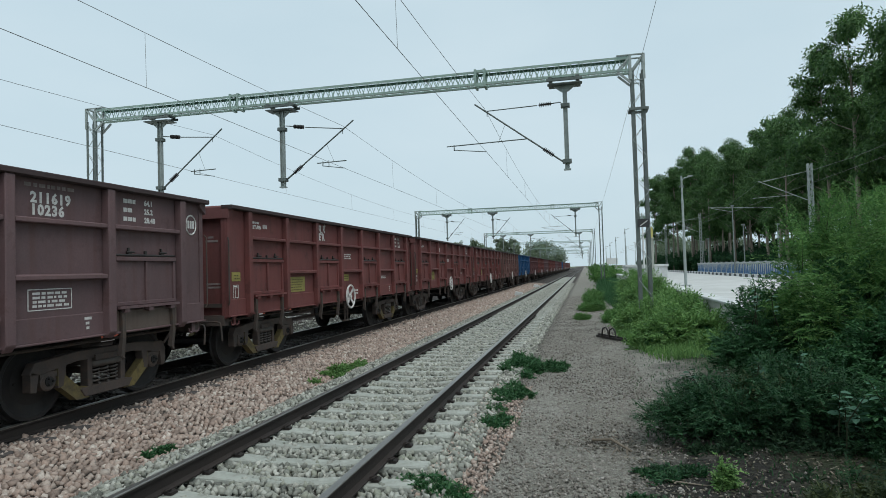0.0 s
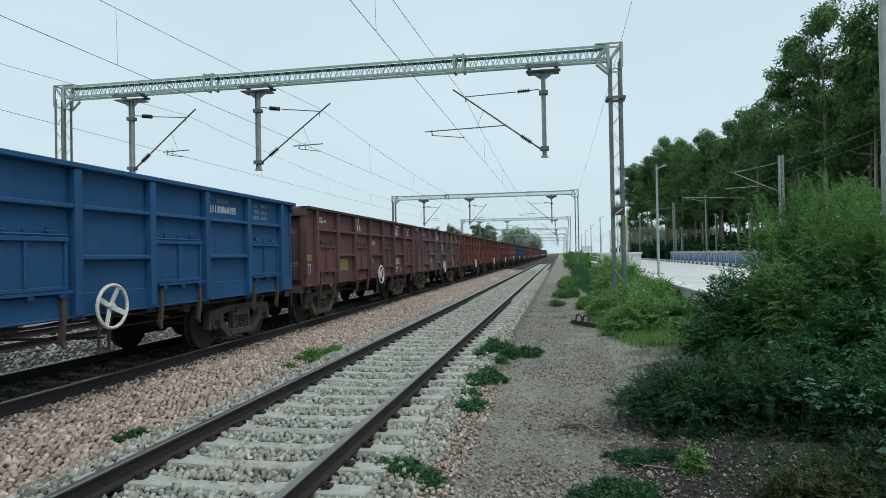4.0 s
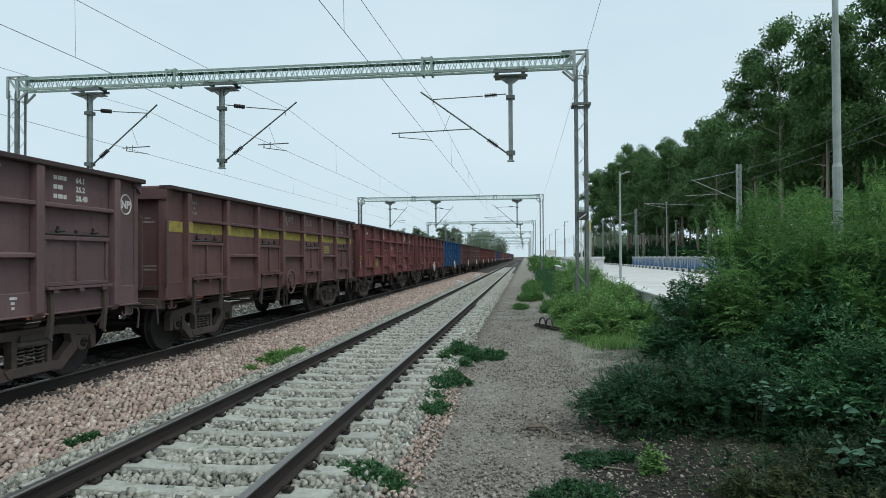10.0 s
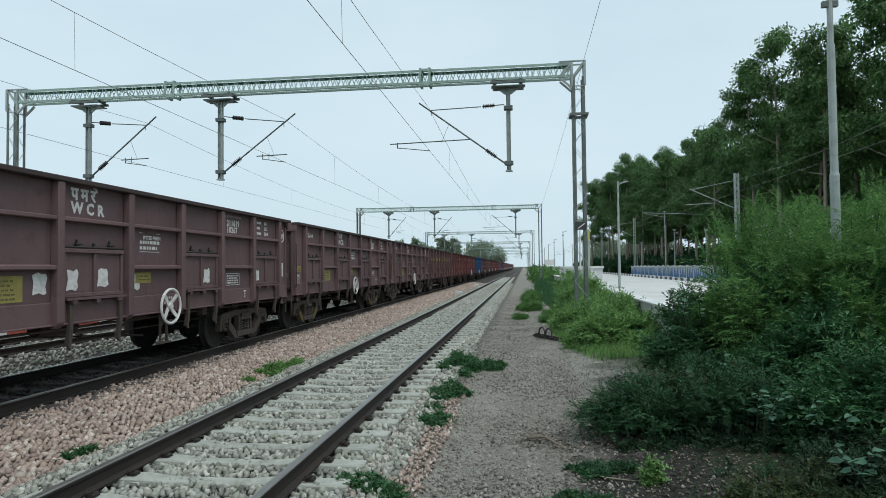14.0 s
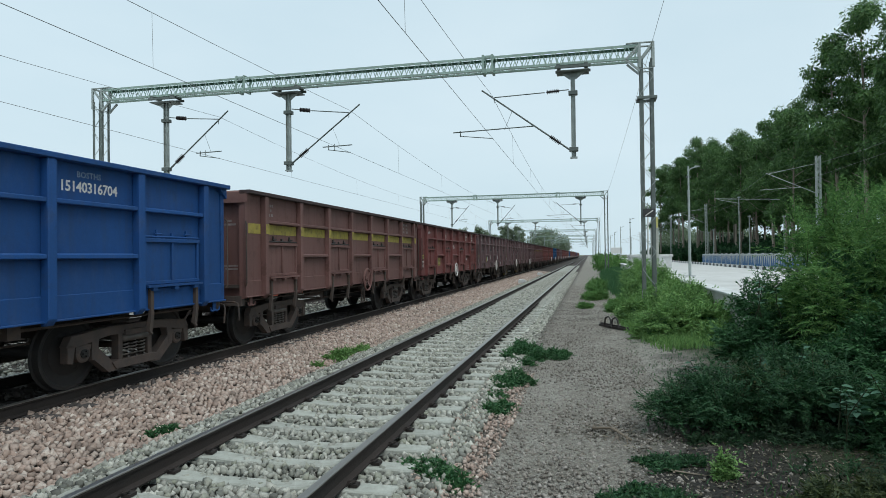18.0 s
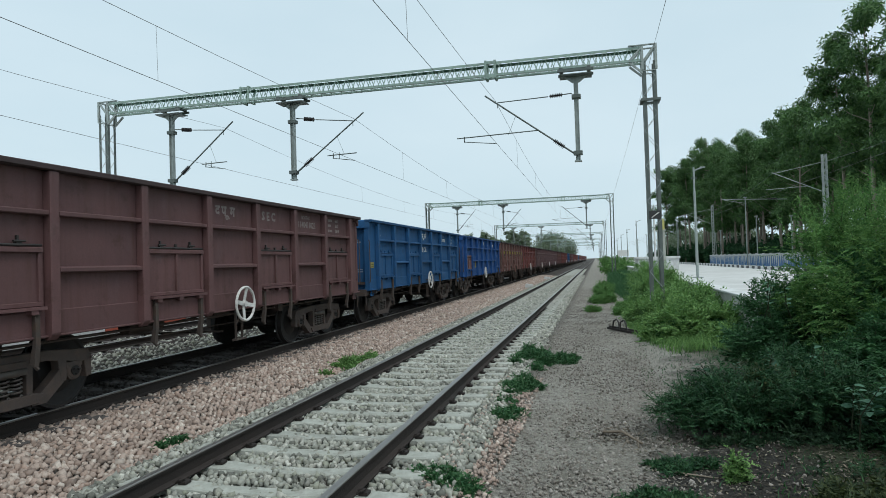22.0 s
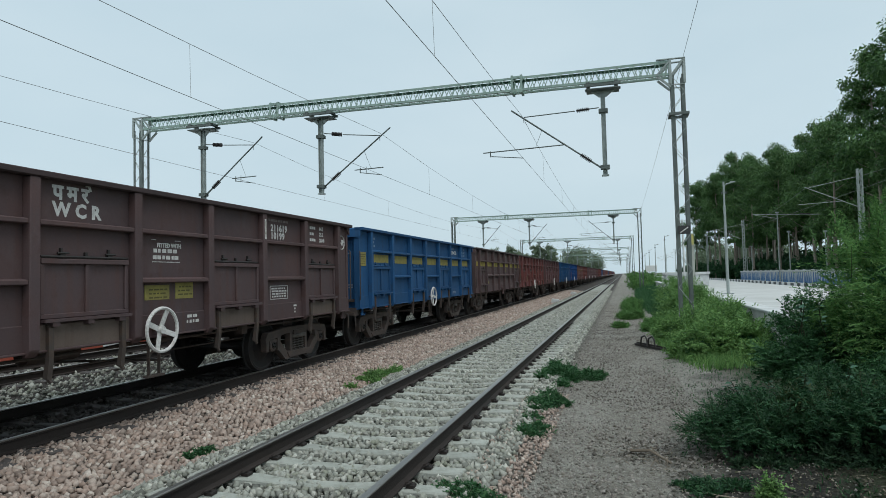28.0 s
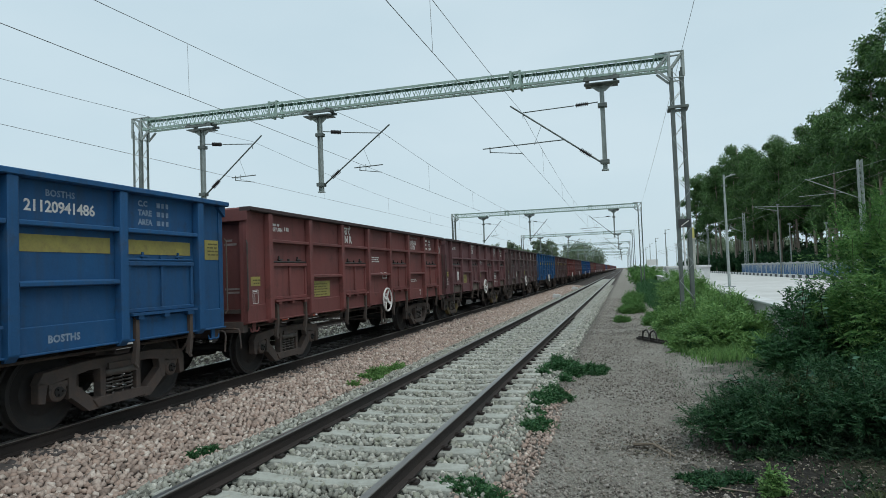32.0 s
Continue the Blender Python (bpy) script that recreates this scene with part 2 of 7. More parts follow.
PAINT = {
    "brown": wagon_paint("brown_wagon_paint", (0.122, 0.074, 0.077), (0.161, 0.094, 0.097), (0.112, 0.046, 0.036), 0.45),
    "red": wagon_paint("red_oxide_wagon_paint", (0.171, 0.049, 0.044), (0.132, 0.044, 0.041), (0.075, 0.032, 0.027), 0.5),
    "darkred": wagon_paint("dark_red_wagon_paint", (0.130, 0.052, 0.054), (0.106, 0.046, 0.049), (0.06, 0.025, 0.02), 0.5),
    "mauve": wagon_paint("faded_mauve_wagon_paint", (0.133, 0.063, 0.062), (0.103, 0.051, 0.052), (0.085, 0.034, 0.022), 0.55),
    "umber": wagon_paint("dark_umber_wagon_paint", (0.081, 0.053, 0.055), (0.101, 0.057, 0.055), (0.105, 0.042, 0.030), 0.5),
    "rustbrown": wagon_paint("rusty_brown_wagon_paint", (0.172, 0.084, 0.074), (0.140, 0.070, 0.062), (0.095, 0.036, 0.024), 0.55),
    "blue": wagon_paint("blue_wagon_paint", (0.007, 0.069, 0.185), (0.008, 0.083, 0.218), (0.035, 0.045, 0.055), 0.4),
    "brightblue": wagon_paint("bright_blue_wagon_paint", (0.004, 0.057, 0.205), (0.005, 0.067, 0.242), (0.025, 0.045, 0.10), 0.35),
}
M_DUSTY = wagon_paint("dusty_brown_sill_paint", (0.135, 0.098, 0.080), (0.105, 0.075, 0.062), (0.085, 0.045, 0.03), 0.4)
M_WHITE = surface("white_stencil_paint", (0.74, 0.72, 0.69), (0.58, 0.56, 0.54), (0.2, 0.14, 0.12), 9.0, 60.0, 0.8, relief=0.0)
M_FAINT = surface("worn_stencil_paint", (0.30, 0.25, 0.24), (0.20, 0.16, 0.15), (0.12, 0.08, 0.07), 9.0, 60.0, 0.85, relief=0.0)
M_FAINTB = surface("worn_stencil_paint_on_blue", (0.26, 0.32, 0.40), (0.13, 0.19, 0.28), (0.05, 0.09, 0.15), 9.0, 60.0, 0.85, relief=0.0)
M_YELLOW = surface("yellow_marking_paint", (0.34, 0.29, 0.075), (0.25, 0.21, 0.07), (0.16, 0.11, 0.05), 5.0, 50.0, 0.75, relief=0.0)
M_BANDY = surface("dull_yellow_band_paint", (0.40, 0.32, 0.06), (0.28, 0.22, 0.06), (0.14, 0.09, 0.04), 4.0, 50.0, 0.8, relief=0.0, dirt_amount=0.8)
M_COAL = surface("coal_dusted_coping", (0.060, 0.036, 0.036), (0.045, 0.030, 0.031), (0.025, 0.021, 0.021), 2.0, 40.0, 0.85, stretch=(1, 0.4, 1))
M_INK = surface("dark_ink", (0.10, 0.085, 0.035), (0.15, 0.125, 0.045), rough=0.9, relief=0.0)
M_GREASE = surface("greasy_black_steel", (0.020, 0.017, 0.016), (0.032, 0.026, 0.024), (0.06, 0.04, 0.03), 6.0, 50.0, 0.6)
M_BOGIE = surface("grimy_cast_steel", (0.066, 0.052, 0.047), (0.095, 0.070, 0.060), (0.13, 0.08, 0.055), 3.0, 40.0, 0.85, 0.0, 0.4)
M_WHEEL = surface("worn_wheel_steel", (0.030, 0.026, 0.025), (0.020, 0.018, 0.018), (0.05, 0.038, 0.03), 3.0, 40.0, 0.7, 0.1, 0.1)
M_SPRING = surface("worn_coil_spring_steel", (0.13, 0.115, 0.105), (0.09, 0.075, 0.066), (0.14, 0.09, 0.06), 5.0, 50.0, 0.6, 0.2, 0.1)
M_OCHRE = surface("ochre_marked_casting", (0.20, 0.15, 0.05), (0.10, 0.075, 0.04), (0.04, 0.03, 0.025), 5.0, 50.0, 0.85, dirt_amount=0.8)
M_STEELDK = surface("dark_rolled_steel", (0.05, 0.042, 0.04), (0.075, 0.055, 0.045), (0.12, 0.06, 0.03), 3.0, 40.0, 0.8)
M_RAILHEAD = surface("worn_rail_head", (0.34, 0.325, 0.305), (0.24, 0.225, 0.21), (0.12, 0.08, 0.06), 2.0, 60.0, 0.38, 0.85, 0.1, stretch=(1, 0.05, 1), dirt_amount=0.35)
M_RAIL = surface("rusty_rail_web", (0.020, 0.015, 0.013), (0.032, 0.022, 0.018), (0.016, 0.013, 0.012), 3.0, 60.0, 0.9, 0.0, 0.4, stretch=(1, 0.2, 1))
M_SLEEPER = surface("weathered_concrete_sleeper", (0.42, 0.43, 0.385), (0.30, 0.31, 0.27), (0.17, 0.155, 0.13), 5.0, 50.0, 0.92, 0.0, 0.5, vary=0.12)
M_SLEEPDK = surface("dark_concrete_sleeper", (0.10, 0.09, 0.085), (0.07, 0.062, 0.06), (0.14, 0.1, 0.08), 3.0, 50.0, 0.9, vary=0.15)
M_STONEW = island_tones("pale_grey_ballast", [(0.30, 0.305, 0.26), (0.50, 0.50, 0.44), (0.20, 0.205, 0.17), (0.62, 0.61, 0.54), (0.11, 0.112, 0.095), (0.38, 0.38, 0.325), (0.27, 0.28, 0.215), (0.54, 0.525, 0.46), (0.085, 0.086, 0.073), (0.34, 0.345, 0.295)], fine=60.0, vary=0.25)
M_STONEP = island_tones("pinkish_ballast", [(0.486, 0.384, 0.322), (0.350, 0.266, 0.220), (0.621, 0.514, 0.441), (0.192, 0.141, 0.115), (0.520, 0.407, 0.345), (0.407, 0.296, 0.240), (0.720, 0.638, 0.559), (0.294, 0.215, 0.175), (0.463, 0.337, 0.271), (0.136, 0.104, 0.086)], fine=60.0, vary=0.3)
M_PEBBLE = island_tones("path_pebbles", [(0.22, 0.20, 0.17), (0.33, 0.30, 0.265), (0.09, 0.08, 0.068), (0.25, 0.22, 0.185), (0.40, 0.37, 0.335), (0.12, 0.105, 0.09), (0.28, 0.25, 0.22)])
M_STONED = island_tones("dark_ballast", [(0.07, 0.062, 0.058), (0.10, 0.088, 0.08), (0.13, 0.11, 0.10), (0.055, 0.05, 0.05)])
M_GALV = surface("weathered_galvanised_steel", (0.40, 0.44, 0.42), (0.30, 0.34, 0.325), (0.20, 0.20, 0.18), 2.5, 50.0, 0.55, 0.25, 0.15)
M_GREENISH = surface("pale_green_lattice_steel", (0.35, 0.46, 0.40), (0.27, 0.36, 0.32), (0.12, 0.12, 0.10), 2.5, 50.0, 0.6, 0.15, 0.15)
M_STEM = surface("green_brown_stems", (0.030, 0.040, 0.018), (0.045, 0.050, 0.022), rough=0.9, relief=0.0)
M_LACE = surface("pale_green_lacing_bars", (0.38, 0.52, 0.45), (0.30, 0.42, 0.36), (0.2, 0.24, 0.2), 2.5, 50.0, 0.6, 0.05, 0.1)
M_DKGREEN = surface("dark_green_chord_paint", (0.05, 0.13, 0.09), (0.08, 0.16, 0.12), (0.1, 0.1, 0.08), 2.5, 50.0, 0.6, 0.1, 0.1)
M_LATDARK = surface("dull_lattice_steel", (0.105, 0.125, 0.118), (0.155, 0.178, 0.165), (0.07, 0.075, 0.07), 2.5, 50.0, 0.65, 0.2, 0.15)
M_INSUL = surface("dark_composite_insulator", (0.025, 0.022, 0.022), (0.04, 0.035, 0.033), rough=0.5, relief=0.0)
M_WIRE = surface("oxidised_copper_wire", (0.20, 0.205, 0.20), (0.26, 0.26, 0.245), rough=0.6, metal=0.3, relief=0.0)
M_WHITEWASH = surface("whitewashed_masonry", (0.68, 0.69, 0.68), (0.56, 0.57, 0.56), (0.30, 0.28, 0.25), 1.2, 25.0, 0.9)
M_PAVE = surface("pale_platform_concrete", (0.60, 0.60, 0.58), (0.50, 0.50, 0.48), (0.36, 0.34, 0.31), 0.6, 18.0, 0.92, dirt_amount=0.4)
M_BLACK = surface("black_painted_edge", (0.03, 0.03, 0.032), (0.05, 0.05, 0.05), rough=0.7)
M_BLUEP = surface("blue_fence_paint", (0.06, 0.16, 0.36), (0.08, 0.20, 0.42), rough=0.6, relief=0.1)
M_REDP = surface("red_edge_paint", (0.42, 0.09, 0.05), (0.36, 0.08, 0.05), (0.15, 0.08, 0.06), rough=0.75)
M_BARK = surface("pale_eucalyptus_bark", (0.36, 0.31, 0.26), (0.22, 0.18, 0.145), (0.12, 0.09, 0.07), 1.5, 25.0, 0.9, stretch=(3, 3, 0.4))
M_TWIG = surface("dry_twig", (0.24, 0.20, 0.155), (0.17, 0.135, 0.10), rough=0.9)
M_SIGN = surface("white_sign_enamel", (0.72, 0.72, 0.70), (0.66, 0.66, 0.64), rough=0.5, relief=0.0)

M_SIGNY = surface("yellow_sign_enamel", (0.50, 0.45, 0.14), (0.42, 0.38, 0.13), rough=0.55, relief=0.0)

# ---- ground, track beds ----
X1, X2, X3 = -2.98, -7.90, -12.90   # track centres
GAUGE = 0.874                       # rail centre from track centre


def bed_z(x):
    """Height of the ballast and ground surface across the line."""
    pts = [(-400, -0.45), (-16.2, -0.45), (-15.4, -0.42), (-14.6, -0.22), (-11.5, -0.22), (-10.5, -0.36), (-9.5, -0.21), (-6.3, -0.21),
           (-5.6, -0.27), (-5.0, -0.36), (-4.5, -0.225), (-1.62, -0.225), (-1.15, -0.26), (-0.7, -0.30), (0.8, -0.25), (2.2, -0.10), (3.2, -0.05), (20, -0.10), (400, -0.2)]
    return float(np.interp(x, [p[0] for p in pts], [p[1] for p in pts]))


def ground_material():
    mat, nt, b = nodes_of("dusty_ground")
    sand = blend(nt, noise_fac(nt, 1.1, 6.0, space="Object"), (0.375, 0.362, 0.312), (0.245, 0.232, 0.19))
    sand = blend(nt, times(nt, noise_fac(nt, 5.0, 8.0, 0.48, 0.68), 0.7), sand, (0.165, 0.150, 0.122))
    sand = blend(nt, times(nt, noise_fac(nt, 19.0, 6.0, 0.48, 0.60), 0.65), sand, (0.12, 0.108, 0.088))
    sand = blend(nt, times(nt, noise_fac(nt, 60.0, 4.0, 0.47, 0.58), 0.8), sand, (0.13, 0.115, 0.10))
    sand = blend(nt, times(nt, noise_fac(nt, 38.0, 2.0, 0.60, 0.68), 0.8), sand, (0.46, 0.43, 0.39))
    grass = blend(nt, noise_fac(nt, 0.6, 6.0), (0.045, 0.075, 0.022), (0.085, 0.105, 0.035))
    tc = nt.nodes.new("ShaderNodeTexCoord")
    sx = nt.nodes.new("ShaderNodeSeparateXYZ")
    nt.links.new(tc.outputs["Object"], sx.inputs["Vector"])
    # planted earth begins beyond the path on the east side and past the last line on the west side
    east = nt.nodes.new("ShaderNodeMapRange")
    east.inputs["From Min"].default_value, east.inputs["From Max"].default_value = 1.6, 3.0
    nt.links.new(sx.outputs["X"], east.inputs["Value"])
    west = nt.nodes.new("ShaderNodeMapRange")
    west.inputs["From Min"].default_value, west.inputs["From Max"].default_value = -17.0, -21.0
    nt.links.new(sx.outputs["X"], west.inputs["Value"])
    ad = nt.nodes.new("ShaderNodeMath")
    ad.operation, ad.use_clamp = "ADD", True
    nt.links.new(east.outputs["Result"], ad.inputs[0])
    nt.links.new(west.outputs["Result"], ad.inputs[1])
    # leaf litter and dark soil, with painted shade, at the foot of the bushes; ragged edge
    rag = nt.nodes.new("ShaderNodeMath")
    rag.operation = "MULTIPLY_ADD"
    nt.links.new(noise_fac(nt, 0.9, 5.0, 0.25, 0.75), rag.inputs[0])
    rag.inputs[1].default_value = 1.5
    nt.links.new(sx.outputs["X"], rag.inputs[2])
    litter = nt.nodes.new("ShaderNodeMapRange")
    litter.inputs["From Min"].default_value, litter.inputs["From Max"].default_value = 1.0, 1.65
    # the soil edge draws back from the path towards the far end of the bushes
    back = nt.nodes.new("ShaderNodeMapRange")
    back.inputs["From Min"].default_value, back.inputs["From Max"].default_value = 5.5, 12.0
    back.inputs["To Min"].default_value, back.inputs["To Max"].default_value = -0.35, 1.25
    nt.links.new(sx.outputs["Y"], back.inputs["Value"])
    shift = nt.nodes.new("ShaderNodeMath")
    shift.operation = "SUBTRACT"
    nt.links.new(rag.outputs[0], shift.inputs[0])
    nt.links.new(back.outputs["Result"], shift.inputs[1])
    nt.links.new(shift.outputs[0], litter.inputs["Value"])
    # soil tone taken near black to include the shade of the overhanging bushes
    humus_with_shade = blend(nt, noise_fac(nt, 14.0, 6.0), (0.011, 0.010, 0.008), (0.034, 0.030, 0.023))
    sand = blend(nt, litter.outputs["Result"], sand, humus_with_shade)
    col = blend(nt, ad.outputs[0], sand, grass)
    # the bed below the ballast is near black, painting the shadow between the stones
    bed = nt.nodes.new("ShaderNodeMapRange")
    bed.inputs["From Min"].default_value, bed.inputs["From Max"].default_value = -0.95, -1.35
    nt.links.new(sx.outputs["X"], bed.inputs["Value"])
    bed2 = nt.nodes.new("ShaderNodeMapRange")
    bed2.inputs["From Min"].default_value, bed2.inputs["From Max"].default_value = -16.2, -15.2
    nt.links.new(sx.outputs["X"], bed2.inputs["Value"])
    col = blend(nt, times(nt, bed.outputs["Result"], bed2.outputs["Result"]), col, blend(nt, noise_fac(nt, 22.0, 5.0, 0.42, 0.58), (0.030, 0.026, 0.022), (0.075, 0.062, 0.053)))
    nt.links.new(col, b.inputs["Base Color"])
    b.inputs["Roughness"].default_value = 0.95
    bump(nt, b, noise_fac(nt, 16.0, 8.0, 0.2, 0.8), 1.0, 0.05)
    return mat


def build_ground():
    """One sheet to the horizon, finer near the path."""
    xs = sorted(set([-2500, -900, -300, -120, -60, -30, -20, 25, 32, 45, 80, 160, 400, 1000, 2500] + [round(v, 2) for v in np.arange(-17, 4.01, 0.25)] + [round(v, 2) for v in np.arange(4.5, 20, 1.5)]))
    ys = sorted(set([-900, -300, -100, -50, -30, -20, 60, 80, 110, 150, 220, 350, 600, 1200, 2500, 4500] + [round(v, 2) for v in np.arange(-12, 40.01, 0.35)] + list(range(42, 60, 3))))
    co = []
    for y in ys:
        for x in xs:
            z = bed_z(x) - 0.02
            if -1.2 < x < 30 and -12 < y < 60:
                z += 0.022 * noise.noise(Vector((x * 0.8, y * 0.8, 0))) + 0.012 * noise.noise(Vector((x * 3, y * 3, 3)))
            co.append((x, y, z))
    n = len(xs)
    faces = [(j * n + i, j * n + i + 1, (j + 1) * n + i + 1, (j + 1) * n + i) for j in range(len(ys) - 1) for i in range(n - 1)]
    me = raw_mesh("ground", co, faces, ground_material(), 4)
    me.polygons.foreach_set("use_smooth", [True] * len(me.polygons))
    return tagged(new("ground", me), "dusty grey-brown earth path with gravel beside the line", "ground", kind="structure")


build_ground()


def stones(name, n, x0, x1, y0, y1, size, mat, seed, lift=0.0, label="", power=1.0, fine=True, clear=None, packed=False):
    """Loose broken stones strewn over the bed, as one mesh; packed: side by side in two uneven layers, with gaps."""
    rng = np.random.default_rng(seed)
    if fine:
        p = (1 + 5 ** 0.5) / 2
        v0 = np.array([(-1, p, 0), (1, p, 0), (-1, -p, 0), (1, -p, 0), (0, -1, p), (0, 1, p), (0, -1, -p), (0, 1, -p), (p, 0, -1), (p, 0, 1), (-p, 0, -1), (-p, 0, 1)]) / 1.9
        f0 = np.array([(0, 11, 5), (0, 5, 1), (0, 1, 7), (0, 7, 10), (0, 10, 11), (1, 5, 9), (5, 11, 4), (11, 10, 2), (10, 7, 6), (7, 1, 8), (3, 9, 4), (3, 4, 2), (3, 2, 6), (3, 6, 8), (3, 8, 9), (4, 9, 5), (2, 4, 11), (6, 2, 10), (8, 6, 7), (9, 8, 1)])
    else:
        v0 = np.array([(x, y, z) for z in (-1, 1) for y in (-1, 1) for x in (-1, 1)]) / 1.5
        f0 = np.array([(0, 2, 1), (1, 2, 3), (4, 5, 6), (5, 7, 6), (0, 1, 4), (1, 5, 4), (2, 6, 3), (3, 6, 7), (0, 4, 2), (2, 4, 6), (1, 3, 5), (3, 7, 5)])
    k = len(v0)
    xs = rng.uniform(x0, x1, n)
    ys = y0 + (y1 - y0) * rng.uniform(0, 1, n) ** power
    sunk = np.zeros(n)
    if packed:
        step = size * 1.72
        gx, gy = np.meshgrid(np.arange(x0, x1, step), np.arange(y0, y1, step * 0.92), indexing="ij")
        gx[:, ::2] += step / 2
        gx, gy = gx.ravel(), gy.ravel()
        low = rng.uniform(0, 1, len(gx)) < 0.6
        xs = np.concatenate([gx, gx[low] + step / 2]) + rng.normal(size=len(gx) + low.sum()) * step * 0.17
        ys = np.concatenate([gy, gy[low] + step / 2]) + rng.normal(size=len(xs)) * step * 0.17
        sunk = np.concatenate([np.zeros(len(gx)), np.full(low.sum(), size * 0.85)])
        n = len(xs)
    if clear:
        # most stones lie in the cribs between the sleepers
        cx, first, pitch = clear
        off = np.abs((ys - first + pitch / 2) % pitch - pitch / 2)
        keep = (np.abs(xs - cx) > 1.40) | (off > 0.135) | (rng.uniform(0, 1, n) < 0.30)
        keep &= np.abs(np.abs(xs - cx) - GAUGE) > 0.075
        xs, ys, sunk = xs[keep], ys[keep], sunk[keep]
        n = len(xs)
    zs = np.array([bed_z(x) for x in np.linspace(x0, x1, 200)])
    zz = np.interp(xs, np.linspace(x0, x1, 200), zs) + lift - sunk + rng.uniform(-0.5, 0.5, n) * size * (0.7 if packed else 1.3)
    sc = size * (rng.uniform(0.85, 1.25, n) if packed else 0.5 + 1.0 * rng.uniform(0, 1, n) ** 1.6)[:, None, None] * rng.uniform(0.65, 1.15, (n, 1, 3))
    v = v0[None] * rng.uniform(0.55, 1.28, (n, k, 1)) * sc
    a, b, c = rng.uniform(0, 6.283, n), rng.uniform(-0.9, 0.9, n), rng.uniform(-0.9, 0.9, n)
    ca, sa, cb, sb, cc, sn = np.cos(a), np.sin(a), np.cos(b), np.sin(b), np.cos(c), np.sin(c)
    x, y, z = v[..., 0], v[..., 1], v[..., 2]
    y, z = y * cb[:, None] - z * sb[:, None], y * sb[:, None] + z * cb[:, None]
    x, z = x * cc[:, None] - z * sn[:, None], x * sn[:, None] + z * cc[:, None]
    x, y = x * ca[:, None] - y * sa[:, None], x * sa[:, None] + y * ca[:, None]
    co = np.stack([x + xs[:, None], y + ys[:, None], z + zz[:, None]], -1).reshape(-1, 3)
    fs = (f0[None] + (np.arange(n) * k)[:, None, None]).reshape(-1, 3)
    ob = new(name, raw_mesh(name, co, fs, mat))
    return tagged(ob, label, "gravel", kind="stuff")


stones("ballast_stones", 0, -4.80, -1.25, 3.2, 16.0, 0.040, M_STONEW, 11, fine=False, packed=True, lift=0.010, label="pale grey and white broken ballast stones between the sleepers", power=1.25, clear=(X1, 2.755, 0.575))
stones("ballast_stones", 0, -4.80, -1.3, 16.0, 75.0, 0.050, M_STONEW, 12, lift=0.0, packed=True, label="pale grey ballast stones along the empty track", power=1.5, clear=(X1, 2.755, 0.575), fine=False)
stones("ballast_stones", 0, -7.0, -4.85, 4.5, 20.0, 0.044, M_STONEP, 13, fine=False, packed=True, label="pinkish-brown broken ballast stones heaped between two tracks", power=1.2)
stones("ballast_stones", 0, -7.0, -4.85, 20.0, 80.0, 0.060, M_STONEP, 14, lift=0.0, packed=True, label="pinkish ballast stones along the loaded track", power=1.5, fine=False)
stones("ballast_stones", 2600, -1.6, -0.95, 3.5, 11.0, 0.023, M_STONEP, 15, label="scattered pinkish ballast stones on the path edge", fine=False)
stones("ballast_stones", 5000, -9.3, -6.7, 4.0, 40.0, 0.045, M_STONED, 16, lift=0.0, label="dark ballast stones below the wagons", power=1.3, fine=False)
stones("ballast_stones", 13000, -14.5, -9.3, 7.0, 40.0, 0.044, M_STONEW, 17, lift=0.0, label="grey ballast stones of the far track", power=1.3, fine=False)
stones("ballast_stones", 7000, -7.0, -1.25, -12.0, 4.0, 0.045, M_STONEW, 20, label="pale ballast stones of the near track bed", fine=False, clear=(X1, 2.755, 0.575))
stones("path_gravel", 1100, 0.6, 2.0, 4.2, 12.5, 0.012, M_PEBBLE, 19, lift=-0.010, label="small pebbles on the dark soil below the bushes", fine=False)
stones("path_gravel", 2600, -1.15, 0.75, 4.4, 24.0, 0.020, M_PEBBLE, 44, lift=-0.022, label="loose flat stones half sunk in the dusty path", power=1.6, fine=False)
stones("path_gravel", 22000, -1.2, 0.95, 3.5, 45.0, 0.016, M_PEBBLE, 18, lift=-0.016, label="small grey pebbles strewn over the dusty path", power=2.2, fine=False)


# ---- tracks ----
def rail_mesh(name):
    web = Geo().prism([(-0.068, -0.172), (0.068, -0.172), (0.068, -0.160), (0.012, -0.142), (0.009, -0.045), (0.033, -0.034), (0.033, -0.016), (-0.033, -0.016), (-0.033, -0.034), (-0.009, -0.045), (-0.012, -0.142), (-0.068, -0.160)], -25, 500)
    head = Geo().prism([(-0.036, -0.0155), (0.036, -0.0155), (0.036, -0.006), (0.028, 0.0), (-0.028, 0.0), (-0.036, -0.006)], -25, 500)
    return web.mesh(name + "_web", M_RAIL), head.mesh(name + "_head", M_RAILHEAD)


RAIL_WEB, RAIL_HEAD = rail_mesh("rail")


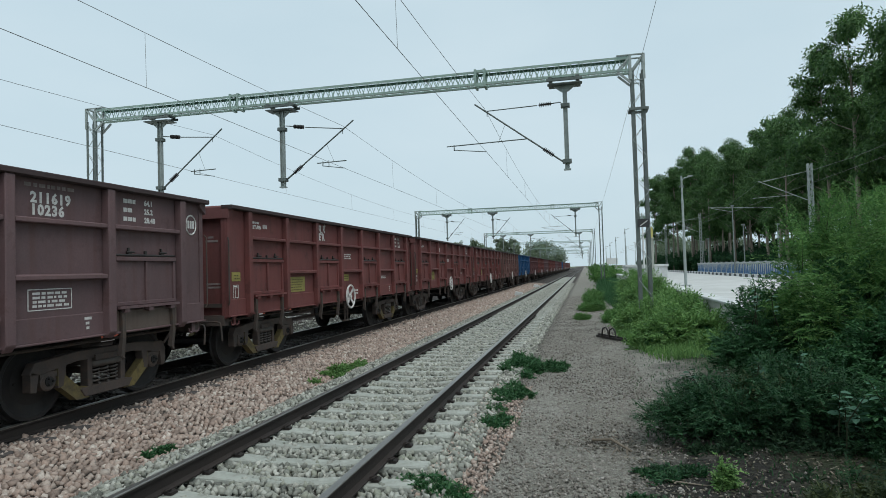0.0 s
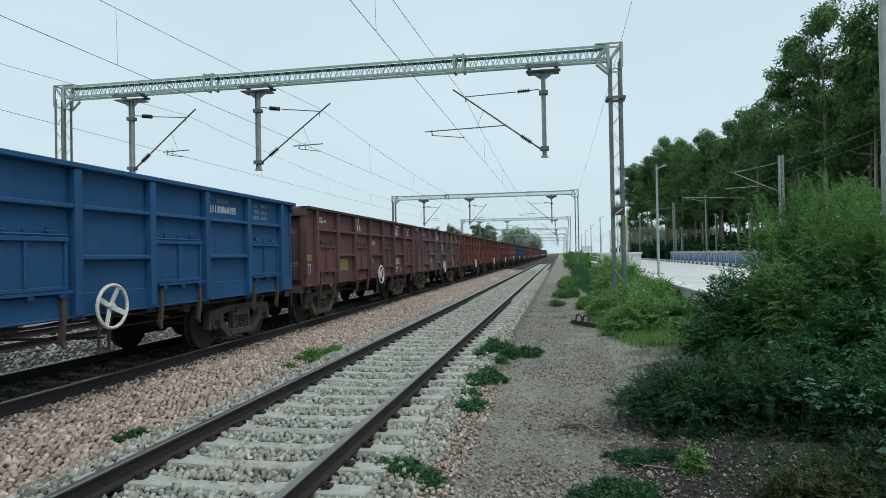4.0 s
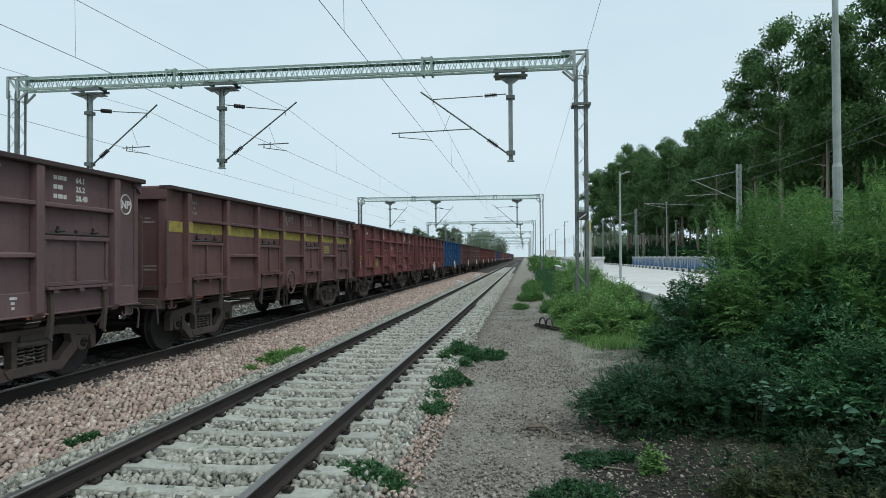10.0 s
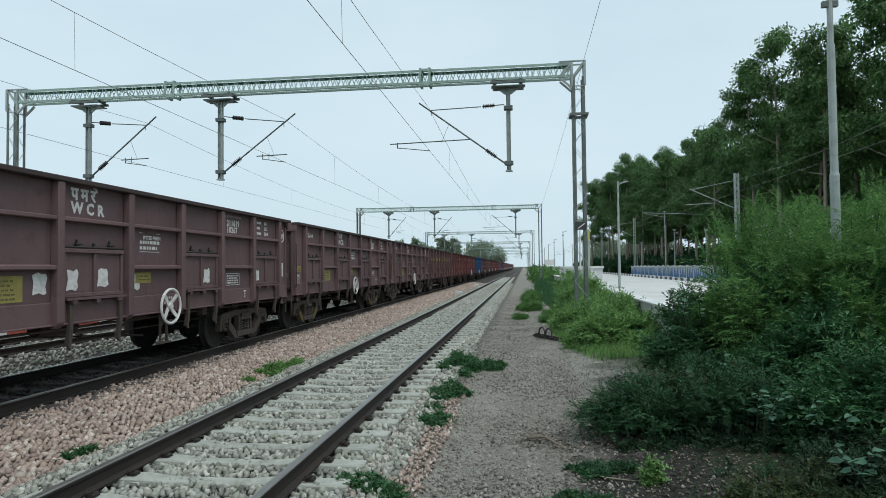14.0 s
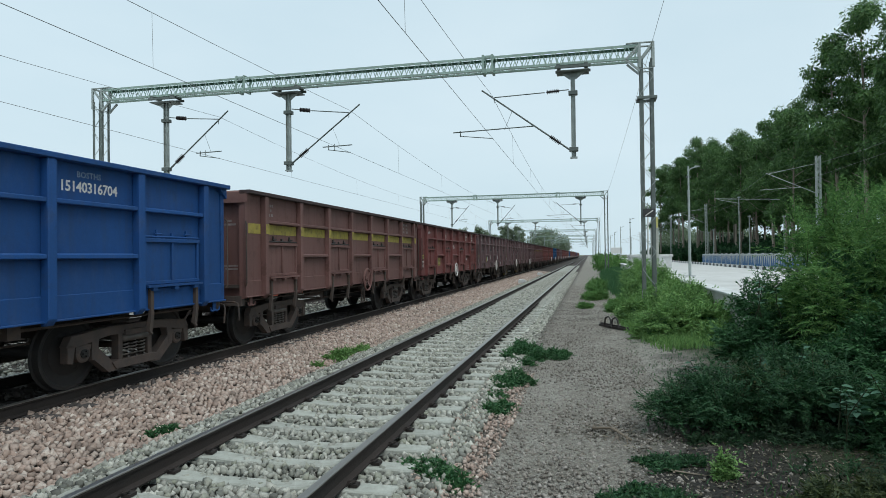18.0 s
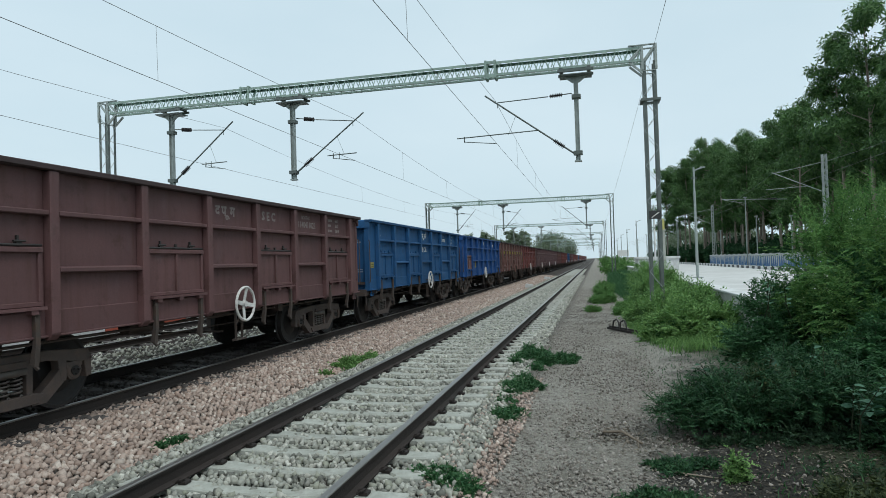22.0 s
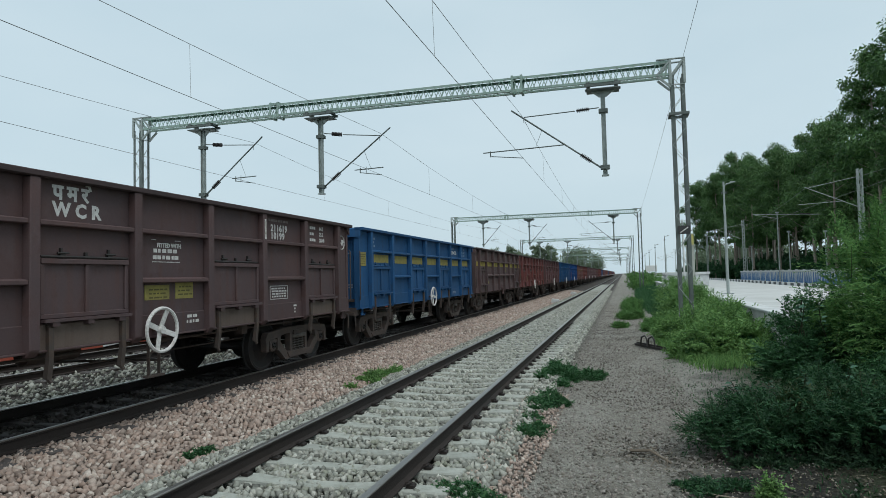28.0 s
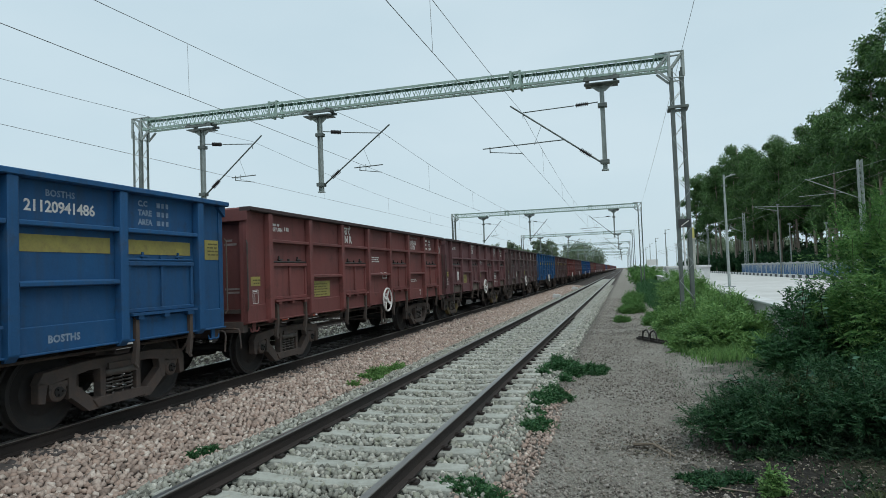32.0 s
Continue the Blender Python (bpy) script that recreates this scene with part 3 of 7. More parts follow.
def sleeper_mesh(name, mat):
    g = Geo()
    prof = [(-1.37, 0.125, -0.005), (-0.62, 0.125, -0.005), (-0.35, 0.11, -0.025), (0.35, 0.11, -0.025), (0.62, 0.125, -0.005), (1.37, 0.125, -0.005)]
    vs, fs = [], []
    for x, h, z in prof:
        vs += [(x, -h - 0.015, -0.20), (x, h + 0.015, -0.20), (x, h - 0.02, z), (x, -h + 0.02, z)]
    for i in range(len(prof) - 1):
        a = i * 4
        fs += [(a + k, a + (k + 1) % 4, a + 4 + (k + 1) % 4, a + 4 + k) for k in range(4)]
    fs += [(3, 2, 1, 0), (20, 21, 22, 23)]
    g.add(vs, fs)
    return g.mesh(name, mat, 0.012)


def clip_mesh():
    g = Geo()
    pts = [(0.02, -0.06, 0.02), (0.06, -0.06, 0.045), (0.085, -0.02, 0.05), (0.05, 0.02, 0.035), (0.015, 0.0, 0.03), (0.02, 0.05, 0.02), (0.07, 0.07, 0.01)]
    g.tube(pts, 0.011, 5)
    g.box(0.03, 0.11, -0.045, 0.045, 0.0, 0.025)
    return g.mesh("rail_clip", M_RAIL)


SLEEPER, SLEEPER_DARK, CLIP = sleeper_mesh("sleeper", M_SLEEPER), sleeper_mesh("sleeper_dark", M_SLEEPDK), clip_mesh()


def build_track(x, mesh, count, first, pitch, label, clips):
    track = tagged(empty("railway_track", pose(x, 0, 0)), label, "railway track", "railway tracks", "structure")
    for s in (-1, 1):
        web = part("rail", RAIL_WEB, track, "rusty steel rail", pose(s * GAUGE, 0, 0))
        part("rail_head", RAIL_HEAD, web, "worn bright running surface")
    for i in range(count):
        sl = part("sleeper", mesh, track, m=pose(random.uniform(-0.01, 0.01), first + i * pitch, -0.172, 0, 0, random.uniform(-0.4, 0.4)))
        if i < clips:
            for s in (-1, 1):
                part("rail_clip", CLIP, sl, m=pose(s * GAUGE + 0.055, 0, 0))
                part("rail_clip", CLIP, sl, m=pose(s * GAUGE - 0.055, 0, 0, 0, 0, 180))
    return track


build_track(X1, SLEEPER, 225, 2.755 - 26 * 0.575, 0.575, "empty broad-gauge track on pale concrete sleepers", 66)
build_track(X2, SLEEPER_DARK, 120, -12.0, 0.6, "broad-gauge track with dark sleepers below the train", 0)
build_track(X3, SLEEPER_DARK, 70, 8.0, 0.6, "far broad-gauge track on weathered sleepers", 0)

# ---- overhead line: portal gantries, brackets, wires ----
PORTALS = [20.2, 67.2, 116.0, 165.0, 214.0, 263.0, 312.0]
XR, XL = 1.79, -17.92    # mast centres
BEAM_Z0, BEAM_Z1 = 7.74, 8.20


def lattice_column(h0, h1, w, panels, chord, lace):
    """Chords and lacing of a square lattice column, upright."""
    a, b = Geo(), Geo()
    c = w / 2
    a = [Geo().prism([(sx * c, sy * c), (sx * (c - chord), sy * c), (sx * (c - chord), sy * (c - 0.01)), (sx * (c - 0.01), sy * (c - 0.01)), (sx * (c - 0.01), sy * (c - chord)), (sx * c, sy * (c - chord))], h0, h1, "z")
         for sx in (-1, 1) for sy in (-1, 1)]
    st = (h1 - h0) / panels
    for i in range(panels):
        z0, z1 = h0 + i * st, h0 + (i + 1) * st
        d = 1 if i % 2 else -1
        for s in (-1, 1):
            b.bar((-d * c, s * c, z0), (d * c, s * c, z1), lace, 0.006, (0, 1, 0))
            b.bar((s * c, -d * c, z0), (s * c, d * c, z1), lace, 0.006, (1, 0, 0))
    return a, b


def lattice_beam(x0, x1, z0, z1, w, panels, chord, lace):
    a, b = Geo(), Geo()
    c = w / 2
    a = []
    for z, d in ((z0, 1), (z1, -1)):
        for sy in (-1, 1):
            a.append(Geo().prism([(sy * c, z), (sy * (c - chord), z), (sy * (c - chord), z + d * 0.012), (sy * (c - 0.012), z + d * 0.012), (sy * (c - 0.012), z + d * chord), (sy * c, z + d * chord)], x0, x1, "x"))
    st = (x1 - x0) / panels
    for i in range(panels):
        xa, xb = x0 + i * st, x0 + (i + 1) * st
        d = i % 2
        for s in (-1, 1):
            e = d
            b.bar((xa, s * c, z0 if e else z1), (xb, s * c, z1 if e else z0), lace, 0.008, (0, 1, 0))
            if s > 0:
                b.bar((xa, s * c - 0.01, z1 if e else z0), (xb, s * c - 0.01, z0 if e else z1), lace, 0.008, (0, 1, 0))
        for z in (z0, z1):
            b.bar((xa, -c if d else c, z), (xb, c if d else -c, z), lace, 0.008, (0, 0, 1))
    return a, b


def insulator_mesh(length, r, name):
    g = Geo()
    prof = [(0.012, 0.0)]
    n = 7
    for i in range(n):
        x = 0.04 + (length - 0.08) * i / (n - 1)
        prof += [(0.03, x - 0.018), (r, x - 0.004), (r, x + 0.004), (0.03, x + 0.018)]
    prof += [(0.012, length)]
    g.lathe(prof, 12)
    return g.mesh(name, M_INSUL, smooth=False)


INSUL = insulator_mesh(0.42, 0.074, "insulator")


def along(p, q):
    """A pose at p whose x axis points to q."""
    d = (Vector(q) - Vector(p)).normalized()
    return Matrix.Translation(p) @ d.to_track_quat("X", "Z").to_matrix().to_4x4()


MAST_A, MAST_B = lattice_column(-0.3, 7.74, 0.40, 15, 0.098, 0.015)
MAST_MESH, MAST_LACE = [g.mesh("chord", M_LATDARK) for g in MAST_A], MAST_B.mesh("mast_lacing", M_GALV)
BEAM_A, BEAM_B = lattice_beam(XL + 0.2, XR - 0.2, BEAM_Z0, BEAM_Z1, 0.40, 104, 0.075, 0.024)
BEAM_MESH, BEAM_LACE = [g.mesh("chord", M_DKGREEN if i == 3 else M_GREENISH) for i, g in enumerate(BEAM_A)], BEAM_B.mesh("beam_lacing", M_LACE)


def knee_mesh(s):
    """The corner where beam and mast meet: braces and gusset; s = 1 at the east end."""
    g = []
    for y in (-0.19, 0.19):
        g.append(Geo().bar((s * 0.2, y, 7.47), (s * 0.2, y, 8.25), 0.07, 0.07))
        g.append(Geo().bar((-s * 0.2, y, 7.47), (-s * 0.2, y, 8.25), 0.07, 0.07))
        g.append(Geo().bar((-s * 0.55, y, 7.70), (-s * 0.2, y, 7.38), 0.06, 0.06))
        g.append(Geo().bar((-s * 0.2, y, 7.70), (s * 0.2, y, 8.23), 0.06, 0.06))
        g.append(Geo().bar((-s * 0.6, y, 8.235), (s * 0.22, y, 8.235), 0.08, 0.03))
        g.append(Geo().bar((-s * 0.6, y, 7.76), (-s * 0.2, y, 8.19), 0.05, 0.05))
        g.append(Geo().bar((-s * 0.2, y, 7.44), (s * 0.2, y, 7.44), 0.06, 0.02))
    g.append(Geo().bar((s * 0.2, -0.2, 8.235), (s * 0.2, 0.2, 8.235), 0.07, 0.05))
    return [b.mesh("knee_brace", M_GALV) for b in g]


KNEE = {1: knee_mesh(1), -1: knee_mesh(-1)}


def joint_mesh():
    """A bolted beam joint: two collars of flat bar a hand apart, with cover plates between them."""
    g = Geo()
    for x in (-0.15, 0.15):
        for y in (-0.215, 0.215):
            g.box(x - 0.035, x + 0.035, y - 0.012, y + 0.012, 7.68, 8.26)
        g.box(x - 0.035, x + 0.035, -0.2, 0.2, 8.245, 8.26)
        g.box(x - 0.035, x + 0.035, -0.2, 0.2, 7.68, 7.695)
    for z in (7.70, 8.14):
        g.box(-0.115, 0.115, -0.222, -0.208, z, z + 0.09)
        for x in (-0.07, 0.07):
            g.tube([(x, -0.222, z + 0.045), (x, -0.236, z + 0.045)], 0.014, 6)
    return g.mesh("splice_plate", M_GREENISH)


JOINT = joint_mesh()


def drop_arm_mesh():
    """A drop arm below the beam: clamp channels, gusset and post. Top at 0, foot 2.85 m lower."""
    g = Geo()
    g.box(-0.55, 0.55, -0.30, -0.24, -0.11, -0.03)
    g.box(-0.55, 0.55, 0.24, 0.30, -0.11, -0.03)
    g.box(-0.5, 0.5, -0.28, 0.28, -0.20, -0.165)
    for x in (-0.5, 0.35):
        g.box(x, x + 0.12, -0.26, 0.26, -0.03, 0.05)
    post = Geo()
    post.prism([(-0.36, -0.20), (0.36, -0.20), (0.11, -0.40), (-0.11, -0.40)], -0.012, 0.012)
    post.box(-0.07, -0.058, -0.075, 0.075, -2.86, -0.2)
    post.box(0.058, 0.07, -0.075, 0.075, -2.86, -0.2)
    post.box(-0.058, 0.058, -0.008, 0.008, -2.86, -0.2)
    post.box(-0.11, 0.11, -0.085, 0.085, -2.90, -2.86)
    for z in (-0.85, -2.65):
        post.box(-0.105, 0.105, -0.10, 0.10, z - 0.04, z + 0.04)
    return g.mesh("clamp", M_LATDARK, 0.006), post.mesh("post", M_GALV)


CLAMP, POST = drop_arm_mesh()


def wire_hang(parent, x, s, track_x, zc, zm, mesh_cache={}):
    """A cantilever on the drop arm at x that reaches to the side s over the track."""
    key = round((track_x - x) * 100)
    zt, zb = 7.00, 5.10
    reach = track_x - x
    if key not in mesh_cache:
        a = Vector((s * 0.13, 0, zb))
        m = Vector((reach - s * 0.05, 0, zm - 0.12))
        st0 = Vector((s * 0.13, 0, zt))
        d = (m - a).normalized()
        tip = m + d * 0.50
        t = Geo().tube([a + d * 0.75, tip], 0.026, 8)
        stay = Geo().tube([st0 + (m - st0).normalized() * 0.75, m + Vector((0, 0, 0.04))], 0.017, 6)
        stay_end = Geo().tube([st0, st0 + (m - st0).normalized() * 0.3], 0.017, 6)
        link = Geo().tube([a, a + d * 0.36], 0.03, 6)
        h = a + d * ((zc + 0.34 - a.z) / d.z)
        if s > 0:
            start, end, drop_at = Vector((h.x + 0.36, 0, zc + 0.24)), reach + 0.06, reach - 0.80
        else:
            start, end, drop_at = h, reach - 1.32, reach - 1.08
        reg = Geo().tube([start, (end, 0, zc + 0.27)], 0.019, 6)
        arm = Geo().tube([(drop_at, 0, zc + 0.25), (drop_at - s * 0.02, 0, zc + 0.14), (reach, 0, zc + 0.012)], 0.014, 6)
        arm.tube([(drop_at, 0, zc + 0.31), (drop_at, 0, zc + 0.12)], 0.016, 6)
        if s > 0:
            arm.tube([(drop_at + 0.22, 0, zc + 0.33), (drop_at + 0.22, 0, zc + 0.10)], 0.012, 6)
        ties = Geo().tube([m.lerp(h, 0.45), (m.lerp(h, 0.45).x + s * 0.25, 0, zc + 0.27)], 0.006, 5)
        hook = Geo().tube([m, m + Vector((0, 0, -0.14))], 0.012, 5)
        mesh_cache[key] = ([("bracket_tube", t.mesh("bracket_tube", M_LATDARK)), ("stay_tube", stay.mesh("stay_tube", M_LATDARK)), ("end_fitting", link.mesh("end_fitting", M_LATDARK)), ("end_fitting", stay_end.mesh("stay_end", M_LATDARK)),
                            ("registration_tube", reg.mesh("registration_tube", M_LATDARK)), ("steady_arm", arm.mesh("steady_arm", M_LATDARK)), ("tie", ties.mesh("tie", M_LATDARK)), ("wire_hook", hook.mesh("wire_hook", M_LATDARK))],
                           along(a + d * 0.345, m), along(st0 + (m - st0).normalized() * 0.29, m))
    pieces, m1, m2 = mesh_cache[key]
    for name, me in pieces:
        part(name, me, parent)
    part("insulator", INSUL, parent, "dark ribbed insulator", m1)
    part("insulator", INSUL, parent, "dark ribbed insulator", m2)


DROPS = [(-0.42, -1, X1, 5.57, 6.99), (-10.2, 1, X2, 5.36, 6.82), (-15.1, 1, X3, 5.39, 6.90)]


# the portals further along carry their arms a little nearer the tracks
DROPS_FAR = [(-0.78, -1, X1, 5.57, 6.99), (-9.50, 1, X2, 5.36, 6.82), (-14.55, 1, X3, 5.39, 6.90)]


def build_portal(y, drops):
    portal = tagged(empty("portal_gantry", pose(0, y, 0)), "pale green lattice steel portal gantry spanning three tracks", "gantry", "overhead line gantries")
    for x, s in ((XR, 1), (XL, -1)):
        mast = part("mast", FOOTING, portal, "upright lattice mast on a concrete footing", pose(x, 0, 0))
        for me in MAST_MESH:
            part("chord", me, mast, "galvanised steel angle")
        tagged(part("lacing", MAST_LACE, mast, "thin zigzag lacing bars"), kind="stuff")
        for me in KNEE[s]:
            part("knee_brace", me, mast)
    beam = part("beam", BEAM_MESH[0], portal, "long pale green lattice beam")
    for me in BEAM_MESH[1:]:
        part("chord", me, beam)
    tagged(part("lacing", BEAM_LACE, beam, "thin zigzag lacing bars"), kind="stuff")
    for x in (-3.10, -11.95):
        tagged(part("splice_plate", JOINT, beam, m=pose(x, 0, 0)), kind="stuff")
    for x, s, tx, zc, zm in drops:
        arm = part("drop_arm", POST, portal, "galvanised drop arm with clamp", pose(x, 0, BEAM_Z0 - 0.02))
        part("clamp", CLAMP, arm)
        cant = part("cantilever", BRACKET, portal, "tubular cantilever bracket", pose(x, 0, 0))
        part("bracket_clamp", BRACKET_TOP, cant)
        wire_hang(cant, x, s, tx, zc, zm)
    return portal


FOOTING = Geo().box(-0.35, 0.35, -0.35, 0.35, -0.6, -0.02).mesh("footing", M_PAVE, 0.02)
BRACKET, BRACKET_TOP = [Geo().box(-0.14, 0.14, -0.115, 0.115, z, z + 0.12).mesh("bracket_clamp", M_LATDARK, 0.008) for z in (5.04, 6.82)]
build_portal(PORTALS[0], DROPS)
gantry = build_portal(PORTALS[1], DROPS_FAR)
gantry.matrix_basis = pose(0, PORTALS[1], 0.14)
for py in PORTALS[2:]:
    copy_thing(gantry, pose(0, py, 0.14))

# plates on the nearest mast
plate_ring = Geo().box(-0.29, 0.29, -0.29, -0.21, 6.50, 6.58).box(-0.29, 0.29, 0.21, 0.29, 6.50, 6.58).box(-0.29, -0.21, -0.21, 0.21, 6.50, 6.58).box(0.21, 0.29, -0.21, 0.21, 6.50, 6.58)
mast_ring = tagged(new("mast_clamp", plate_ring.mesh("mast_clamp", M_LATDARK, 0.006)), "steel clamp ring round the lattice mast", "clamp")
mast_ring.matrix_basis = pose(XR, PORTALS[0], 0)
mast_plate = tagged(new("mast_plate", Geo().box(-0.17, 0.17, -0.235, -0.212, 2.90, 3.15).mesh("mast_plate", M_BLACK, 0.004)), "small black plate on the lattice mast", "sign plate")
mast_plate.matrix_basis = pose(XR, PORTALS[0], 0)
part("stroke", Geo().bar((-0.10, -0.238, 2.94), (0.12, -0.238, 3.10), 0.025, 0.004, (0, 1, 0)).mesh("plate_stroke", M_WHITE), mast_plate, "white slanting stroke")


def build_wires():
    stations = [-28.0] + PORTALS
    for x, zc, zm, sag in ((X1, 5.57, 6.32, 0.67), (X2, 5.36, 6.19, 0.63), (X3, 5.39, 6.12, 0.78)):
        contact, cat = Geo(), Geo()
        pts_c, pts_m = [], []
        drop = Geo()
        for a, b in zip(stations[:-1], stations[1:]):
            for i in range(12):
                u = i / 12
                y = a + (b - a) * u
                pts_c.append((x, y, zc))
                pts_m.append((x - 0.02, y, zm + 4 * sag * (u - 0.5) ** 2))
            for y in np.arange(a + 5.6, b - 3, 8.15):
                u = (y - a) / (b - a)
                drop.tube([(x, y, zc), (x - 0.02, y, zm + 4 * sag * (u - 0.5) ** 2)], 0.004, 4)
        contact.tube(pts_c, 0.0062, 5)
        cat.tube(pts_m, 0.0060, 5)
        line = tagged(new("contact_wire", contact.mesh("contact_wire", M_WIRE)), "taut copper contact wire over the track", "wire", "overhead wires")
        tagged(new("catenary_wire", cat.mesh("catenary_wire", M_WIRE)), "sagging catenary wire above the contact wire", "wire", "overhead wires")
        tagged(part("dropper", drop.mesh("dropper", M_WIRE), line, "thin dropper wires"), kind="stuff")
    run = [(XR + 0.1, -28, 9.0), (XR + 0.1, -4, 8.3), (XR + 0.15, PORTALS[0], 8.16)]
    for a, b in zip(PORTALS[:-1], PORTALS[1:]):
        run += [(XR + 0.15, a + (b - a) * i / 8, 8.16 - 0.8 * (0.25 - (i / 8 - 0.5) ** 2)) for i in range(1, 9)]
    feed = Geo().tube(run, 0.006, 5)
    tagged(new("earth_wire", feed.mesh("earth_wire", M_WIRE)), "earth wire strung along the mast tops", "wire", "overhead wires")


build_wires()

# ---- platform side ----
PLAT_Z = 0.80
plat = tagged(new("platform", Geo().box(3.15, 9.65, 13.0, 180, -0.6, PLAT_Z).mesh("platform", M_PAVE, 0.02)), "pale concrete platform surface behind the grass", "platform", kind="structure")
lip = Geo().box(3.07, 3.50, 12.9, 180, PLAT_Z + 0.003, PLAT_Z + 0.06).mesh("platform_coping", M_WHITEWASH, 0.01)
part("coping", lip, plat, "whitewashed edge coping")
KERB = [Geo().box(9.65, 9.95, 0.0, 0.72, -0.3, PLAT_Z + 0.17).mesh("kerb_block", mt, 0.012) for mt in (M_WHITEWASH, M_BLACK)]
for i in range(150):
    part("kerb_block", KERB[i % 2], plat, m=pose(0, 17 + i * 0.74, 0))


def fence_panel_mesh():
    white, blue = Geo(), Geo()
    white.box(0, 0.10, 0, 2.4, -0.3, 0.92)
    white.box(-0.02, 0.12, 0, 2.4, 1.86, 1.98)
    white.box(-0.03, 0.13, -0.07, 0.07, -0.3, 2.04)
    for i in range(4):
        y = 0.1 + i * 0.575
        blue.prism([(y, 0.92), (y + 0.50, 0.92), (y + 0.29, 1.80), (y + 0.21, 1.80)], -0.004, 0.02, "x")
    white.box(0.022, 0.07, 0.0, 2.4, 0.92, 1.86)
    return white.mesh("fence_panel", M_WHITEWASH), blue.mesh("fence_infill", M_BLUEP)


FP_W, FP_B = fence_panel_mesh()
fence = tagged(empty("boundary_fence", pose(14.2, 0, -0.28)), "white boundary fence with blue painted panels", "fence")
for i in range(26):
    pn = part("fence_panel", FP_W, fence, m=pose(0, 24 + i * 2.4, 0))
    part("infill", FP_B, pn, "blue painted infill")

# whitewashed block beside the platform end
blk = tagged(empty("masonry_block", pose(4.0, 45, 0)), "low whitewashed masonry block with a flat coping", "masonry block")
part("body", Geo().box(-1.32, 1.32, -1.2, 1.2, -0.3, 1.58).mesh("body", M_WHITEWASH, 0.02), blk)
part("coping", Geo().box(-1.40, 1.40, -1.3, 1.3, 1.582, 1.74).mesh("block_coping", M_WHITEWASH, 0.02), blk)
for x in (-1.30, -0.9, -0.5):
    part("buttress", Geo().box(x, x + 0.13, -1.27, -1.203, -0.3, 1.57).mesh("buttress", M_WHITEWASH, 0.01), blk)


def lamp_pole():
    lp = tagged(empty("lamp_post"), "grey tubular steel lamp post on the platform", "lamp post", "platform lamp posts")
    g = Geo().tube([(0, 0, -1.1), (0, 0, 1.9)], 0.060, 12)
    g.tube([(0, 0, 1.9), (0, 0, 1.96)], 0.064, 12, 0.050)
    g.tube([(0, 0, 1.96), (0, 0, 3.7)], 0.050, 12)
    g.tube([(0, 0, 3.7), (0, 0, 4.72)], 0.038, 12)
    part("pole", g.mesh("lamp_pole", M_GALV, smooth=False), lp)
    part("arm", Geo().tube([(0, 0, 4.5), (0.1, 0, 4.62), (0.35, 0, 4.68)], 0.022, 8).mesh("lamp_arm", M_GALV), lp)
    part("lantern", Geo().prism([(0.24, 4.66), (0.46, 4.68), (0.46, 4.71), (0.26, 4.73)], -0.06, 0.06).mesh("lantern", M_GALV, 0.01), lp, "flat grey lamp head")
    part("base", Geo().box(-0.2, 0.2, -0.2, 0.2, 0, 0.03).mesh("base", M_GALV), lp)
    part("bracket", Geo().box(-0.10, 0.10, -0.03, 0.03, 4.22, 4.30).mesh("lamp_bracket", M_LATDARK), lp)
    return lp


lp = lamp_pole()
lp.matrix_basis = pose(4.2, 28.6, PLAT_Z + 0.004)
for y, z in ((9.1, 1.05), (48, PLAT_Z), (68, PLAT_Z), (88, PLAT_Z), (108, PLAT_Z), (128, PLAT_Z), (148, PLAT_Z)):
    copy_thing(lp, pose(4.2, y, z + 0.004))


def side_mast():
    """A lattice mast of the line behind the platform, with its bracket."""
    sm = tagged(empty("line_mast"), "grey lattice overhead line mast with a bracket arm", "mast", "line masts behind the platform")
    a, b = lattice_column(-0.3, 8.0, 0.28, 20, 0.07, 0.05)
    for g in a:
        part("chord", g.mesh("side_chord", M_GALV), sm)
    tagged(part("lacing", b.mesh("side_mast_lacing", M_GALV), sm), kind="stuff")
    part("stay_tube", Geo().tube([(-0.15, 0, 7.5), (-2.9, 0, 6.95)], 0.02, 6).mesh("side_stay", M_GALV), sm)
    part("bracket_tube", Geo().tube([(-0.15, 0, 5.6), (-3.1, 0, 7.0)], 0.026, 6).mesh("side_bracket", M_GALV), sm)
    part("registration_tube", Geo().tube([(-1.0, 0, 6.0), (-3.5, 0, 5.9)], 0.018, 6).mesh("side_registration", M_GALV), sm)
    return sm


sm = side_mast()
sm.matrix_basis = pose(14.5, 45, 0)
for y in (85, 120, 155, 190, 230):
    copy_thing(sm, pose(14.5, y, 0))


